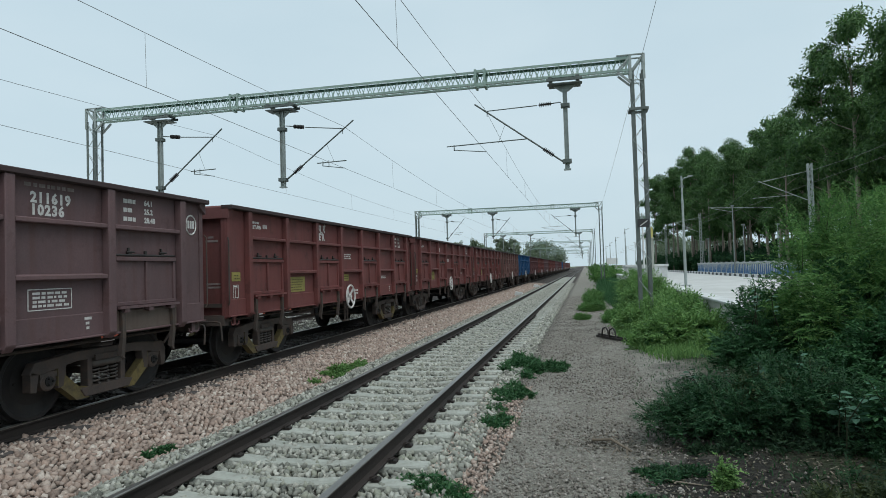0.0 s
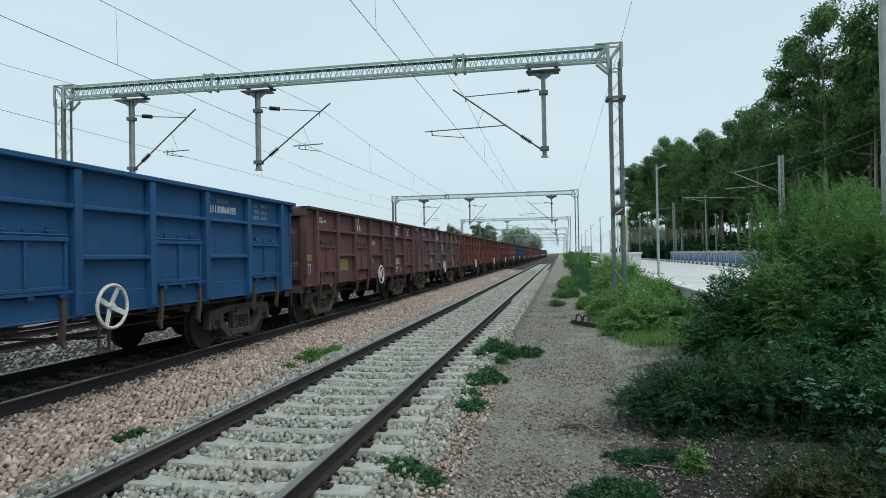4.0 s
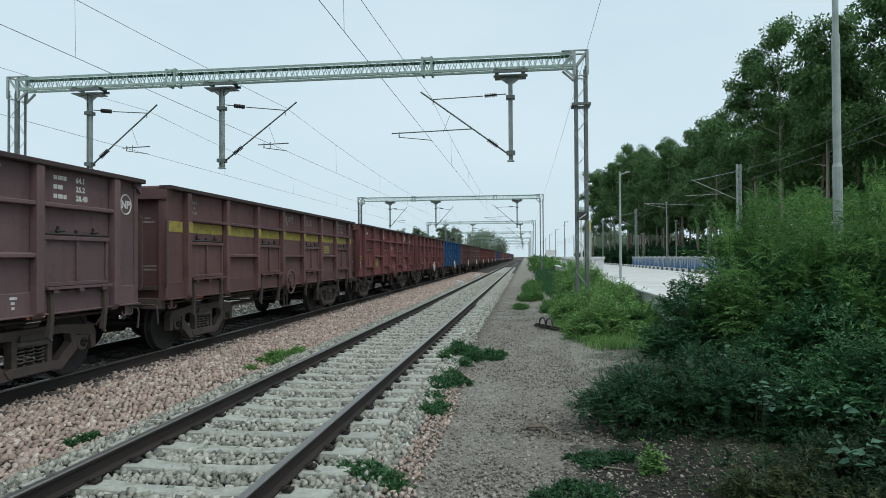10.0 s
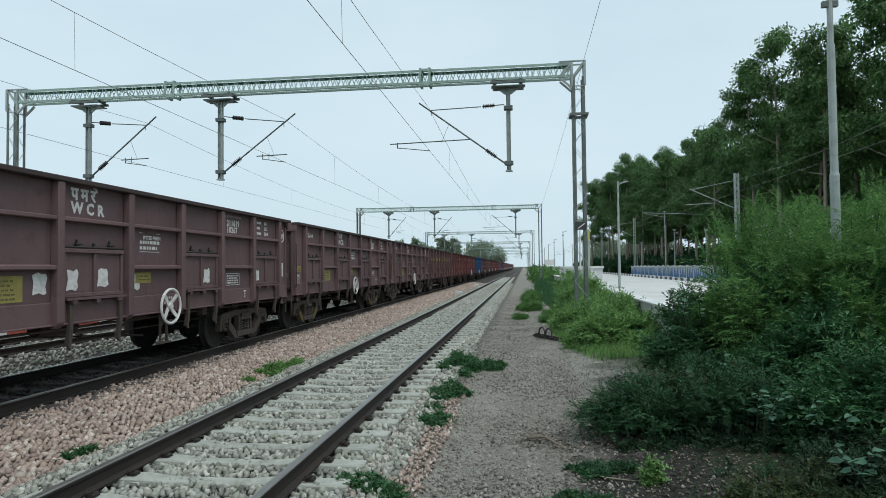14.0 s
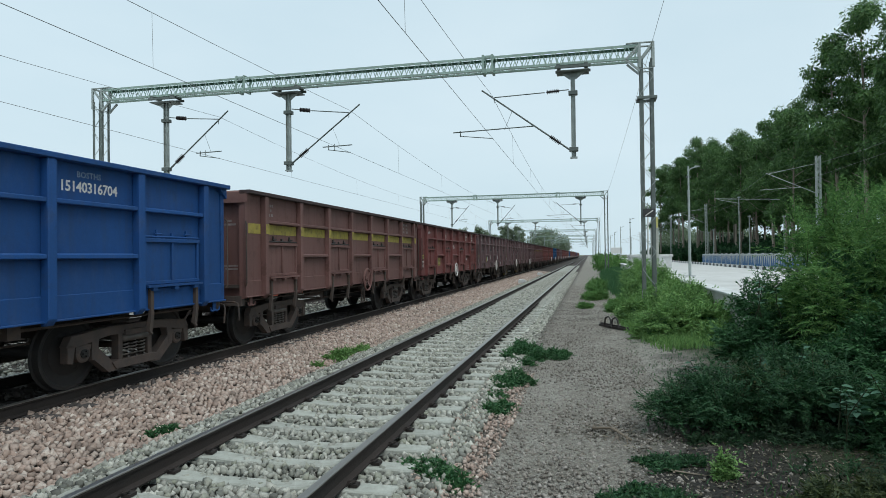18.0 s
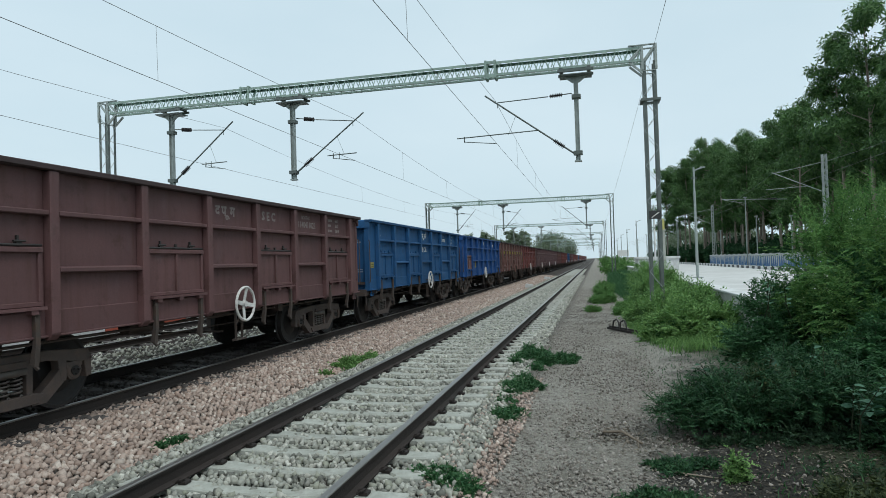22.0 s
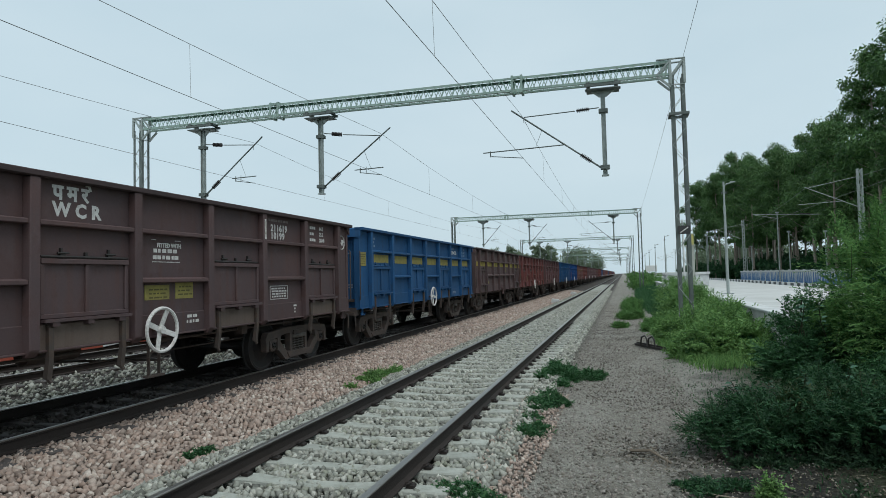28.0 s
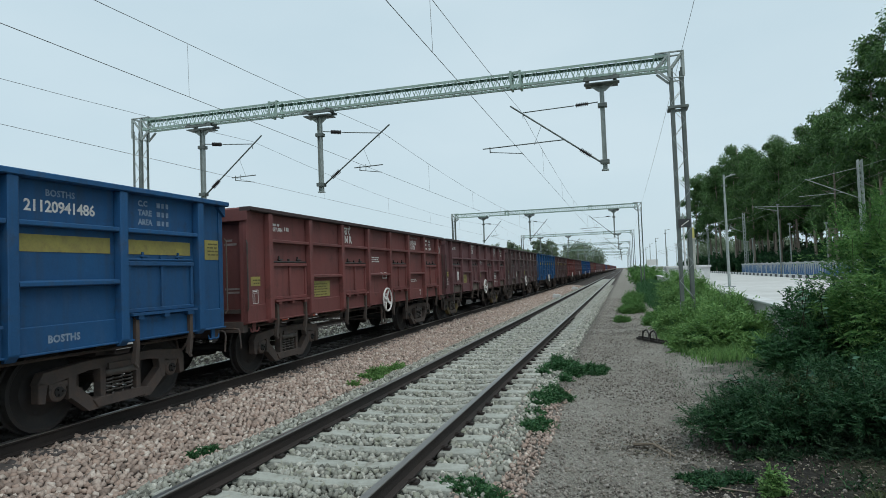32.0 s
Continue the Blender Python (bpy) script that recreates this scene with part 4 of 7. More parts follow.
def plain_mast(height, arm):
    """A slim tubular post beyond the fence; arm: with the level bracket of a wire."""
    pm = tagged(empty("line_post"), "slim grey tubular post beyond the blue fence", "post", "posts beyond the fence")
    part("pole", Geo().tube([(0, 0, -0.2), (0, 0, height)], 0.060, 8, 0.045).mesh("post_pole", M_GALV), pm)
    part("cap", Geo().box(-0.13, 0.13, -0.1, 0.1, height, height + 0.12).mesh("post_cap", M_GALV, 0.01), pm)
    if arm:
        part("registration_tube", Geo().tube([(-2.1, 0, height - 0.02), (3.6, 0, height - 0.28)], 0.035, 6).mesh("post_arm", M_GALV), pm)
        part("steady_arm", Geo().tube([(-1.9, 0, height - 0.1), (0, 0, height - 0.5)], 0.025, 6).mesh("post_steady", M_GALV), pm)
        for x in (1.9, 2.35):
            part("insulator", INSUL, pm, "dark ribbed insulator", pose(x, 0, height - 0.16, 0, 3, 0))
    return pm


plain_mast(7.05, True).matrix_basis = pose(14.05, 65, 0)
post_low = plain_mast(5.2, False)
post_low.matrix_basis = pose(14.95, 65, 0)
for x, y in ((15.0, 83), (16.0, 92), (15.2, 55)):
    copy_thing(post_low, pose(x, y, -0.6))
side_wire = Geo().tube([(11.4, 10, 5.64), (11.4, 300, 5.64)], 0.008, 5)
side_wire.tube([(11.5, y, 7.0 - 0.9 * math.sin(math.pi * ((y - 10) % 35) / 35)) for y in range(10, 300, 5)], 0.008, 5)
tagged(new("side_line_wire", side_wire.mesh("side_line_wire", M_WIRE)), "overhead wire of the line behind the platform", "wire", "overhead wires")

# far side platform edge seen below the wagons
farp = tagged(new("far_platform", Geo().box(-40, -14.90, -30, 300, -0.6, 0.78).mesh("far_platform", M_PAVE, 0.02)), "far platform beyond the third track", "platform", kind="structure")
FAR_EDGE = [Geo().box(-14.90, -14.65, 0, 1.28, -0.55, 0.82).mesh("edge_block", mt, 0.015) for mt in (M_WHITEWASH, M_REDP)]
for i in range(80):
    part("edge_block", FAR_EDGE[i % 2], farp, m=pose(0, 2 + i * 1.3, 0))

# concrete post beside the block
cp = tagged(empty("concrete_post", pose(3.35, 34.5, 0)), "thick grey concrete post among the grass", "post")
part("shaft", Geo().prism([(-0.19, -0.13), (0.19, -0.13), (0.19, 0.13), (-0.19, 0.13)], -0.3, 3.05, "z").mesh("shaft", M_SLEEPER, 0.02), cp)
part("cap", Geo().box(-0.23, 0.23, -0.17, 0.17, 3.052, 3.14).mesh("cap", M_SLEEPER, 0.01), cp)

# sign board far along the line
sg = tagged(empty("sign_board", pose(3.8, 92, -0.2)), "white sign board on two posts among bushes", "sign")
part("board", Geo().box(-0.75, 0.75, -0.02, 0.02, 2.1, 2.95).mesh("sign_face", M_SIGN, 0.01), sg)
for x in (-0.6, 0.6):
    part("post", Geo().tube([(x, 0.05, 0), (x, 0.05, 2.9)], 0.03, 8).mesh("sign_post", M_GALV), sg)

# whitewashed marker stones between the two tracks
marker = tagged(empty("marker_stone"), "low whitewashed marker stone between the tracks", "marker stone", "marker stones")
part("body", Geo().prism([(-0.34, 0.0), (0.34, 0.0), (0.30, 0.30), (-0.22, 0.36)], -0.14, 0.14).mesh("marker_body", M_WHITEWASH, 0.03), marker)
marker.matrix_basis = pose(-4.95, 47.5, -0.36)
copy_thing(marker, pose(-5.0, 66.0, -0.36))

# narrow yellow sign on its post behind the nearest mast
ys = tagged(empty("yellow_sign", pose(3.52, 40, -0.2)), "narrow yellow sign on a thin white post", "sign")
part("post", Geo().tube([(0, 0, 0), (0, 0, 4.7)], 0.05, 8).mesh("yellow_sign_post", M_SIGN), ys)
part("board", Geo().box(0.46, 0.58, -0.03, 0.03, 3.5, 4.2).mesh("yellow_board", M_SIGNY, 0.01), ys)
part("arm", Geo().box(0.0, 0.5, -0.015, 0.015, 3.85, 3.91).mesh("sign_arm", M_SIGN), ys)

# ---- plants ----
LEAF = {
    "bush": island_tones("bush_leaves", [(0.050, 0.145, 0.042), (0.100, 0.250, 0.064), (0.180, 0.340, 0.092), (0.060, 0.168, 0.046), (0.255, 0.410, 0.125)], 0.7, translucent=0.45),
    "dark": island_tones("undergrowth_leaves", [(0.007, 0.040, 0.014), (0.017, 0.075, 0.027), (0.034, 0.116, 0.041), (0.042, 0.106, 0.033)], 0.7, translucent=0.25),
    # Duller copy of the bush leaves, with shade put into the tones.
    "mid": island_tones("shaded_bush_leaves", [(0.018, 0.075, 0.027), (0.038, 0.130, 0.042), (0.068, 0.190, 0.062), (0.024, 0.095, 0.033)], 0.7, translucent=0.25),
    # Near-black green: the shade below the bush is put into this leaf colour.
    "deep": island_tones("shade_toned_leaves", [(0.005, 0.022, 0.008), (0.010, 0.040, 0.014), (0.018, 0.060, 0.020), (0.022, 0.052, 0.016)], 0.75, translucent=0.15),
    "litter": island_tones("dry_fallen_leaves", [(0.060, 0.048, 0.034), (0.028, 0.023, 0.017), (0.11, 0.09, 0.062), (0.26, 0.23, 0.175), (0.038, 0.032, 0.023), (0.02, 0.018, 0.013), (0.05, 0.055, 0.025)], 0.9),
    "olive": island_tones("yellowing_leaves", [(0.040, 0.066, 0.016), (0.016, 0.038, 0.012), (0.085, 0.108, 0.028), (0.014, 0.034, 0.011)], 0.7, translucent=0.25),
    "pale": island_tones("broad_pale_leaves", [(0.045, 0.130, 0.078), (0.085, 0.195, 0.120), (0.030, 0.090, 0.050)], 0.65, translucent=0.2),
    "grass": island_tones("light_green_grass", [(0.100, 0.215, 0.060), (0.165, 0.320, 0.085), (0.225, 0.385, 0.120), (0.066, 0.172, 0.050)], 0.7, translucent=0.35),
    "clump": island_tones("weed_leaves", [(0.022, 0.090, 0.034), (0.040, 0.130, 0.044), (0.064, 0.165, 0.054)], 0.7, translucent=0.3),
    "tree": island_tones("eucalyptus_leaves", [(0.036, 0.092, 0.030), (0.070, 0.165, 0.048), (0.140, 0.265, 0.075), (0.050, 0.118, 0.038)], 0.6, translucent=0.34, vary=0.3),
    # Greens lifted towards grey: the haze of distance is put into the colour.
    "far": island_tones("hazed_tree_leaves", [(0.13, 0.18, 0.105), (0.16, 0.215, 0.13), (0.19, 0.24, 0.155)], 0.7),
}


def leaf_mesh(name, base, way, length, width, mat, rng, curl=0.15):
    """Leaves as folded diamonds: where each begins, where it points, how long and wide it is."""
    n = len(base)
    way = way / (np.linalg.norm(way, axis=1, keepdims=True) + 1e-9)
    side = np.cross(way, rng.normal(size=(n, 3)))
    side /= np.linalg.norm(side, axis=1, keepdims=True) + 1e-9
    up = np.cross(side, way)
    L, W = length[:, None], width[:, None]
    mid = base + way * L * 0.45 - up * L * curl * 0.5
    tip = base + way * L - up * L * curl
    co = np.stack([base, mid + side * W / 2 + up * W * 0.15, tip, mid - side * W / 2 + up * W * 0.15], 1).reshape(-1, 3)
    i = np.arange(n)[:, None] * 4
    fs = np.concatenate([i + [0, 1, 2], i + [0, 2, 3]], 0)
    return raw_mesh(name, co, fs, mat)


def shoots(rng, centre, n, spread, height, lean, leaves, leaf_len, start=0.1):
    """Sprays of stems that rise from a patch of ground and the leaves along them."""
    stems, base, way = [], [], []
    sprays = max(2, n // (30 if n > 480 else 16 if n > 200 else 10 if n > 120 else 4))
    for _ in range(sprays):
        a, r = rng.uniform(0, 6.283), math.sqrt(rng.uniform(0, 1))
        c = np.array([centre[0] + math.cos(a) * r * spread[0], centre[1] + math.sin(a) * r * spread[1], centre[2]])
        h0 = height * rng.uniform(0.66, 1.09) * (1 - 0.25 * r * r)
        for _ in range(n // sprays):
            b = rng.uniform(0, 6.283)
            p = c + np.array([math.cos(b), math.sin(b), 0]) * rng.uniform(0.0, 0.15) * min(spread)
            h = h0 * rng.uniform(0.62, 1.05)
            out = np.array([math.cos(b), math.sin(b), 0]) * lean * rng.uniform(0.2, 1.5) + np.array([math.cos(a), math.sin(a), 0]) * lean * 0.5 * r
            pts = np.array([p + np.array([0, 0, h * u * (1 - 0.12 * u)]) + out * h * u ** 1.6 for u in (0, 0.3, 0.6, 0.85, 1.0)])
            stems.append(pts)
            us = start + (1.0 - start) * np.sqrt(rng.uniform(0.0, 1.0, leaves))
            k = np.interp(us, [0, 0.3, 0.6, 0.85, 1.0], [0, 1, 2, 3, 4])
            lo = np.minimum(k.astype(int), 3)
            seg = pts[lo + 1] - pts[lo]
            pos = pts[lo] + seg * (k - lo)[:, None]
            seg = seg / (np.linalg.norm(seg, axis=1, keepdims=True) + 1e-9)
            d = rng.normal(size=(leaves, 3)) + seg * 0.9
            base.append(pos + rng.normal(size=(leaves, 3)) * max(leaf_len * 0.35, 0.026 * height))
            way.append(d)
    return stems, np.concatenate(base), np.concatenate(way)


def bush(name, label, category, patches, leaf_mat, seed, leaf_len=0.06, leaf_wid=0.018, group=""):
    rng = np.random.default_rng(seed)
    th = tagged(empty(name), label, category, group)
    stem, bases, ways = Geo(), [], []
    for centre, n, spread, height, lean, leaves in patches:
        st, b, w = shoots(rng, centre, n, spread, height, lean, leaves, leaf_len)
        for pts in st[:: max(1, len(st) // 120)]:
            stem.tube(pts, 0.003 + 0.0018 * height, 4, 0.0015, cap=False)
        bases.append(b)
        ways.append(w)
    b, w = np.concatenate(bases), np.concatenate(ways)
    tagged(part("stem", stem.mesh("stem", M_STEM), th, "thin green-brown stems"), kind="stuff")
    ln = leaf_len * rng.uniform(0.6, 1.4, len(b))
    part("foliage", leaf_mesh("foliage", b, w, ln, ln * leaf_wid / leaf_len * rng.uniform(0.8, 1.3, len(b)), leaf_mat, rng), th)
    return th


def leaf_blades(name, base, way, up, length, width, mat, broad=False):
    """Leaves with a given upper side: where each begins, where it points, which way it faces."""
    n = len(base)
    way = way / (np.linalg.norm(way, axis=1, keepdims=True) + 1e-9)
    side = np.cross(way, up)
    side /= np.linalg.norm(side, axis=1, keepdims=True) + 1e-9
    up = np.cross(side, way)
    L, W = length[:, None], width[:, None]
    i = np.arange(n)[:, None]
    if broad:
        a, b = base + way * L * 0.30 - up * L * 0.02, base + way * L * 0.68 - up * L * 0.10
        tip = base + way * L - up * L * 0.24
        co = np.stack([base, a + side * W * 0.5 + up * W * 0.12, b + side * W * 0.38 + up * W * 0.08, tip, b - side * W * 0.38 + up * W * 0.08, a - side * W * 0.5 + up * W * 0.12], 1).reshape(-1, 3)
        fs = np.concatenate([i * 6 + f for f in ([0, 1, 2], [0, 2, 3], [0, 3, 4], [0, 4, 5])], 0)
    else:
        mid = base + way * L * 0.45
        tip = base + way * L - up * L * 0.12
        co = np.stack([base, mid + side * W / 2, tip, mid - side * W / 2], 1).reshape(-1, 3)
        fs = np.concatenate([i * 4 + f for f in ([0, 1, 2], [0, 2, 3])], 0)
    return raw_mesh(name, co, fs, mat)


def unit(v):
    return v / (np.linalg.norm(v, axis=1, keepdims=True) + 1e-9)


def lobed_bush(name, label, category, mounds, mat, seed, leaf_len=0.055, leaf_wid=0.016, leaves=24, spires=0, spire_len=0.7, group="", inner=None):
    """A bush of leafy lobes: sprays of twigs on the outside of several mounds, each twig with leaves in two rows.
    mounds: centre, radii, number of lobes, size of a lobe, twigs in a lobe."""
    rng = np.random.default_rng(seed)
    th = tagged(empty(name), label, category, group)
    p0, ax, ln, core = [], [], [], []
    stem = Geo()
    for (cx, cy, cz), (rx, ry, rz), n_lobes, size, twigs in mounds:
        c, r = np.array([cx, cy, cz]), np.array([rx, ry, rz])
        d = unit(rng.normal(size=(n_lobes * 3, 3)))
        d = d[d[:, 2] > -0.25][:n_lobes]
        out = unit(d / r)
        axis = unit(out * 0.75 + np.array([0, 0, 0.65]) + rng.normal(size=d.shape) * 0.25)
        sz = size * rng.uniform(0.6, 1.45, len(d))
        at = c + d * r * rng.uniform(0.72, 1.04, (len(d), 1)) - axis * sz[:, None] * 0.6
        for q in at[:: max(1, len(at) // 24)]:
            stem.tube([(cx, cy, max(min(cz - 0.02, -0.25), cz - rz)), tuple((q + c) / 2 + rng.normal(size=3) * 0.08 * r), tuple(q)], 0.004 + 0.010 * min(1.0, rz), 5, 0.003, cap=False)
        k = rng.poisson(twigs, len(d)) + 3
        p0.append(np.repeat(at, k, 0) + rng.normal(size=(k.sum(), 3)) * np.repeat(sz, k)[:, None] * 0.22)
        ax.append(unit(np.repeat(axis, k, 0) + rng.normal(size=(k.sum(), 3)) * 0.62))
        ln.append(np.repeat(sz, k) * rng.uniform(0.7, 1.35, k.sum()))
        if spires:
            u = unit(rng.normal(size=(spires * 4, 3)))
            u = u[u[:, 2] > 0.45][:spires]
            q = c + u * r * 0.92
            k2 = 5
            p0.append(np.repeat(q, k2, 0) + rng.normal(size=(len(q) * k2, 3)) * 0.05)
            ax.append(unit(np.repeat(u * 0.35, k2, 0) + [0, 0, 1.0] + rng.normal(size=(len(q) * k2, 3)) * 0.22))
            ln.append(np.repeat(spire_len * rng.uniform(0.5, 1.2, len(q)), k2))
        v = unit(rng.normal(size=(n_lobes * 60, 3))) * rng.uniform(0.04, 0.42, (n_lobes * 60, 1)) ** 0.5
        core.append(c + v * r)
    p0, ax, ln = np.concatenate(p0), np.concatenate(ax), np.concatenate(ln)
    m = len(p0)
    u = np.linspace(0.12, 1.0, leaves)[None, :, None] * np.ones((m, 1, 1))
    sag = np.array([0, 0, -0.22])
    pos = p0[:, None] + (ax[:, None] * u + sag * u * u) * ln[:, None, None]
    along_twig = unit((ax[:, None] + 2 * sag * u).reshape(-1, 3))
    side = unit(np.cross(ax, [0, 0, 1.0]) + rng.normal(size=(m, 3)) * 0.15)
    flip = np.where(np.arange(leaves) % 2, 1.0, -1.0)[None, :, None]
    way = along_twig * 0.7 + (side[:, None] * flip).reshape(-1, 3) + rng.normal(size=(m * leaves, 3)) * 0.28
    up = np.array([0, 0, 1.0]) + rng.normal(size=(m * leaves, 3)) * 0.6
    L = leaf_len * rng.uniform(0.6, 1.35, m * leaves) * np.repeat(rng.uniform(0.8, 1.2, m), leaves)
    for q, a, l in list(zip(p0, ax, ln))[:: max(1, m // 700)]:
        stem.tube([tuple(q), tuple(q + (a * 0.5 + sag * 0.25) * l), tuple(q + (a + sag) * l * 0.95)], 0.004, 4, 0.0015, cap=False)
    tagged(part("stem", stem.mesh("stem", M_STEM), th, "thin green-brown stems"), kind="stuff")
    part("foliage", leaf_blades("foliage", pos.reshape(-1, 3), way, up, L, L * leaf_wid / leaf_len, mat), th)
    # inner, where given, is a darker leaf tone that paints the bush's inside shade
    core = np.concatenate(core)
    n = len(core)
    part("inner_foliage", leaf_blades("inner_foliage", core, rng.normal(size=(n, 3)), rng.normal(size=(n, 3)), leaf_len * rng.uniform(1.2, 2.2, n), leaf_len * rng.uniform(0.5, 0.9, n), inner or mat), th, "inner leaves, darker where inside shade is painted")
    return th


def broad_plant(label, spots, seed):
    """Weeds with large soft leaves in pairs up each stem."""
    rng = np.random.default_rng(seed)
    th = tagged(empty("broad_leaf_plant"), label, "plant", "broad-leaved plants")
    stem, base, way, ln = Geo(), [], [], []
    for x, y, z0, h, n, big in spots:
        for _ in range(n):
            p = np.array([x, y, z0]) + rng.normal(size=3) * [0.16, 0.12, 0.0]
            tip = p + np.array([rng.normal() * 0.16, -0.12 + rng.normal() * 0.14, h * rng.uniform(0.7, 1.15)])
            stem.tube([tuple(p), tuple((p + tip) / 2 + rng.normal(size=3) * 0.02), tuple(tip)], 0.007, 5, 0.004)
            for k in range(9):
                u = 0.42 + 0.58 * k / 8
                a = k * 2.3 + rng.uniform(-0.4, 0.4)
                base.append(p + (tip - p) * u)
                way.append([math.cos(a), math.sin(a), rng.uniform(-0.15, 0.5)])
                ln.append(big * rng.uniform(0.6, 1.15) * (1.1 - 0.35 * u))
    base, way, ln = np.array(base), np.array(way), np.array(ln)
    up = np.array([0, 0, 1.0]) + rng.normal(size=base.shape) * 0.3
    tagged(part("stem", stem.mesh("plant_stem", M_STEM), th, "thin green stems"), kind="stuff")
    part("foliage", leaf_blades("broad_leaves", base, way, up, ln, ln * 0.62, LEAF["pale"], True), th)
    return th


lobed_bush("roadside_bush", "tall dense green bush with feathery upright shoots", "bush",
           [((3.55, 9.6, 1.05), (1.12, 1.2, 1.35), 120, 0.34, 17), ((4.9, 10.6, 1.2), (1.5, 1.4, 1.55), 125, 0.36, 17), ((6.7, 9.8, 1.25), (1.6, 1.6, 1.65), 115, 0.36, 16),
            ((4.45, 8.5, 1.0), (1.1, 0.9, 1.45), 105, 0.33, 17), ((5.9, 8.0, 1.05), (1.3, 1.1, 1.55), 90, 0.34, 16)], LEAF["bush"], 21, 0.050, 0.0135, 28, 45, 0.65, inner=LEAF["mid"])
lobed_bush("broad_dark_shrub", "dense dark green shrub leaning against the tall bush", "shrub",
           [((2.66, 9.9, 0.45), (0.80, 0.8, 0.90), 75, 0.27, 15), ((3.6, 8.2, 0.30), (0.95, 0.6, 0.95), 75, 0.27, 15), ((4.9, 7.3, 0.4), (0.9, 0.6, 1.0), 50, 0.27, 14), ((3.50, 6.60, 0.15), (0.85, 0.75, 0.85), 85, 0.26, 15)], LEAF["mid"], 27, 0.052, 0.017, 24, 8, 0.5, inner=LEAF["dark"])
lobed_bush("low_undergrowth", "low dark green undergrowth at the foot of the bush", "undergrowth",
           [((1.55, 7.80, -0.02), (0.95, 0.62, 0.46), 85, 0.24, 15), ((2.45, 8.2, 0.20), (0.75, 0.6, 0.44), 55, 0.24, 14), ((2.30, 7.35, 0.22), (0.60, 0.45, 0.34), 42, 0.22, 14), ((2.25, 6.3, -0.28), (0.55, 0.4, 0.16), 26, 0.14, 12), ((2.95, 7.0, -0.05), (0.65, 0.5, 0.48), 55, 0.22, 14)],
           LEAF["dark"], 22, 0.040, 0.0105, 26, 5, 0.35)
# Fills the hollow below the bush; the dark tone stands in for its shade.
lobed_bush("shaded_weeds", "weeds below the bush, its shade put into their colour", "weeds",
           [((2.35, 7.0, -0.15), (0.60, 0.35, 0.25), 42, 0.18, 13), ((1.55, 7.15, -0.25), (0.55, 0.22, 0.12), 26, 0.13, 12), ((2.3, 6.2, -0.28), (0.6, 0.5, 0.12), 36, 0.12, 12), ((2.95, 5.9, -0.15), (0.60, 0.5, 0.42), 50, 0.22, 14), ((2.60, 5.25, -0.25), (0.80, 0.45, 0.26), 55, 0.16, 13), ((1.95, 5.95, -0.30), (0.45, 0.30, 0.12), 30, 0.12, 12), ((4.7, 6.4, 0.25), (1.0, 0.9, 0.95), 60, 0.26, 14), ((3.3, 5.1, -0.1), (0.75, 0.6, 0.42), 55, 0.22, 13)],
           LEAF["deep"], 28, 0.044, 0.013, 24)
lobed_bush("yellowing_weeds", "low weeds with yellowing leaves beside the path", "weeds",
           [((2.05, 7.75, 0.18), (0.55, 0.35, 0.26), 24, 0.20, 11), ((2.05, 5.45, -0.24), (0.60, 0.42, 0.24), 56, 0.17, 15), ((2.85, 4.80, -0.22), (0.7, 0.4, 0.28), 50, 0.18, 14), ((3.9, 6.1, 0.75), (0.5, 0.4, 0.3), 18, 0.2, 10)], LEAF["olive"], 23, 0.048, 0.012, 22, 3, 0.3)
broad_plant("broad-leaved weeds with pale blue-green leaves in the undergrowth", [(2.52, 6.85, 0.05, 0.42, 5, 0.13), (2.72, 6.55, 0.05, 0.55, 5, 0.13), (2.38, 7.05, -0.1, 0.30, 4, 0.15), (3.22, 6.05, 0.35, 0.62, 5, 0.13), (3.35, 6.0, 0.2, 0.50, 4, 0.13), (2.15, 8.0, 0.25, 0.36, 4, 0.11), (1.62, 8.2, 0.15, 0.34, 3, 0.11), (2.85, 5.5, -0.1, 0.42, 4, 0.13), (4.2, 5.9, 0.6, 0.7, 4, 0.14), (2.2, 9.35, 0.9, 0.5, 4, 0.11)], 24)
lobed_bush("sapling", "small bright green sapling at the path edge", "sapling", [((1.14, 6.02, -0.17), (0.07, 0.07, 0.17), 18, 0.085, 7)], LEAF["grass"], 25, 0.030, 0.016, 12)


def weed_clump(x, y, rx, ry, h, seed, leaf="clump"):
    """A straggling clump: several tufts of different size in one patch."""
    rng = np.random.default_rng(seed)
    n = max(3, int(5 + 9 * rx * ry + 4 * ry))
    tufts = []
    for _ in range(n):
        a, r = rng.uniform(0, 6.283), math.sqrt(rng.uniform(0, 1))
        k = rng.uniform(0.45, 1.0) * (1 - 0.45 * r)
        px, py = x + math.cos(a) * r * rx, y + math.sin(a) * r * ry
        tufts.append(((px, py, bed_z(px) - 0.03), (0.09 + 0.30 * rx * k, 0.10 + 0.32 * rx * k, h * k), 14, 0.08 + 0.16 * h, 10))
    lobed_bush("weed_clump", "green weed clump growing in the gravel", "weeds", tufts, LEAF[leaf], seed, 0.042 + 0.012 * h, 0.016 + 0.005 * h, 14, group="weed clumps")


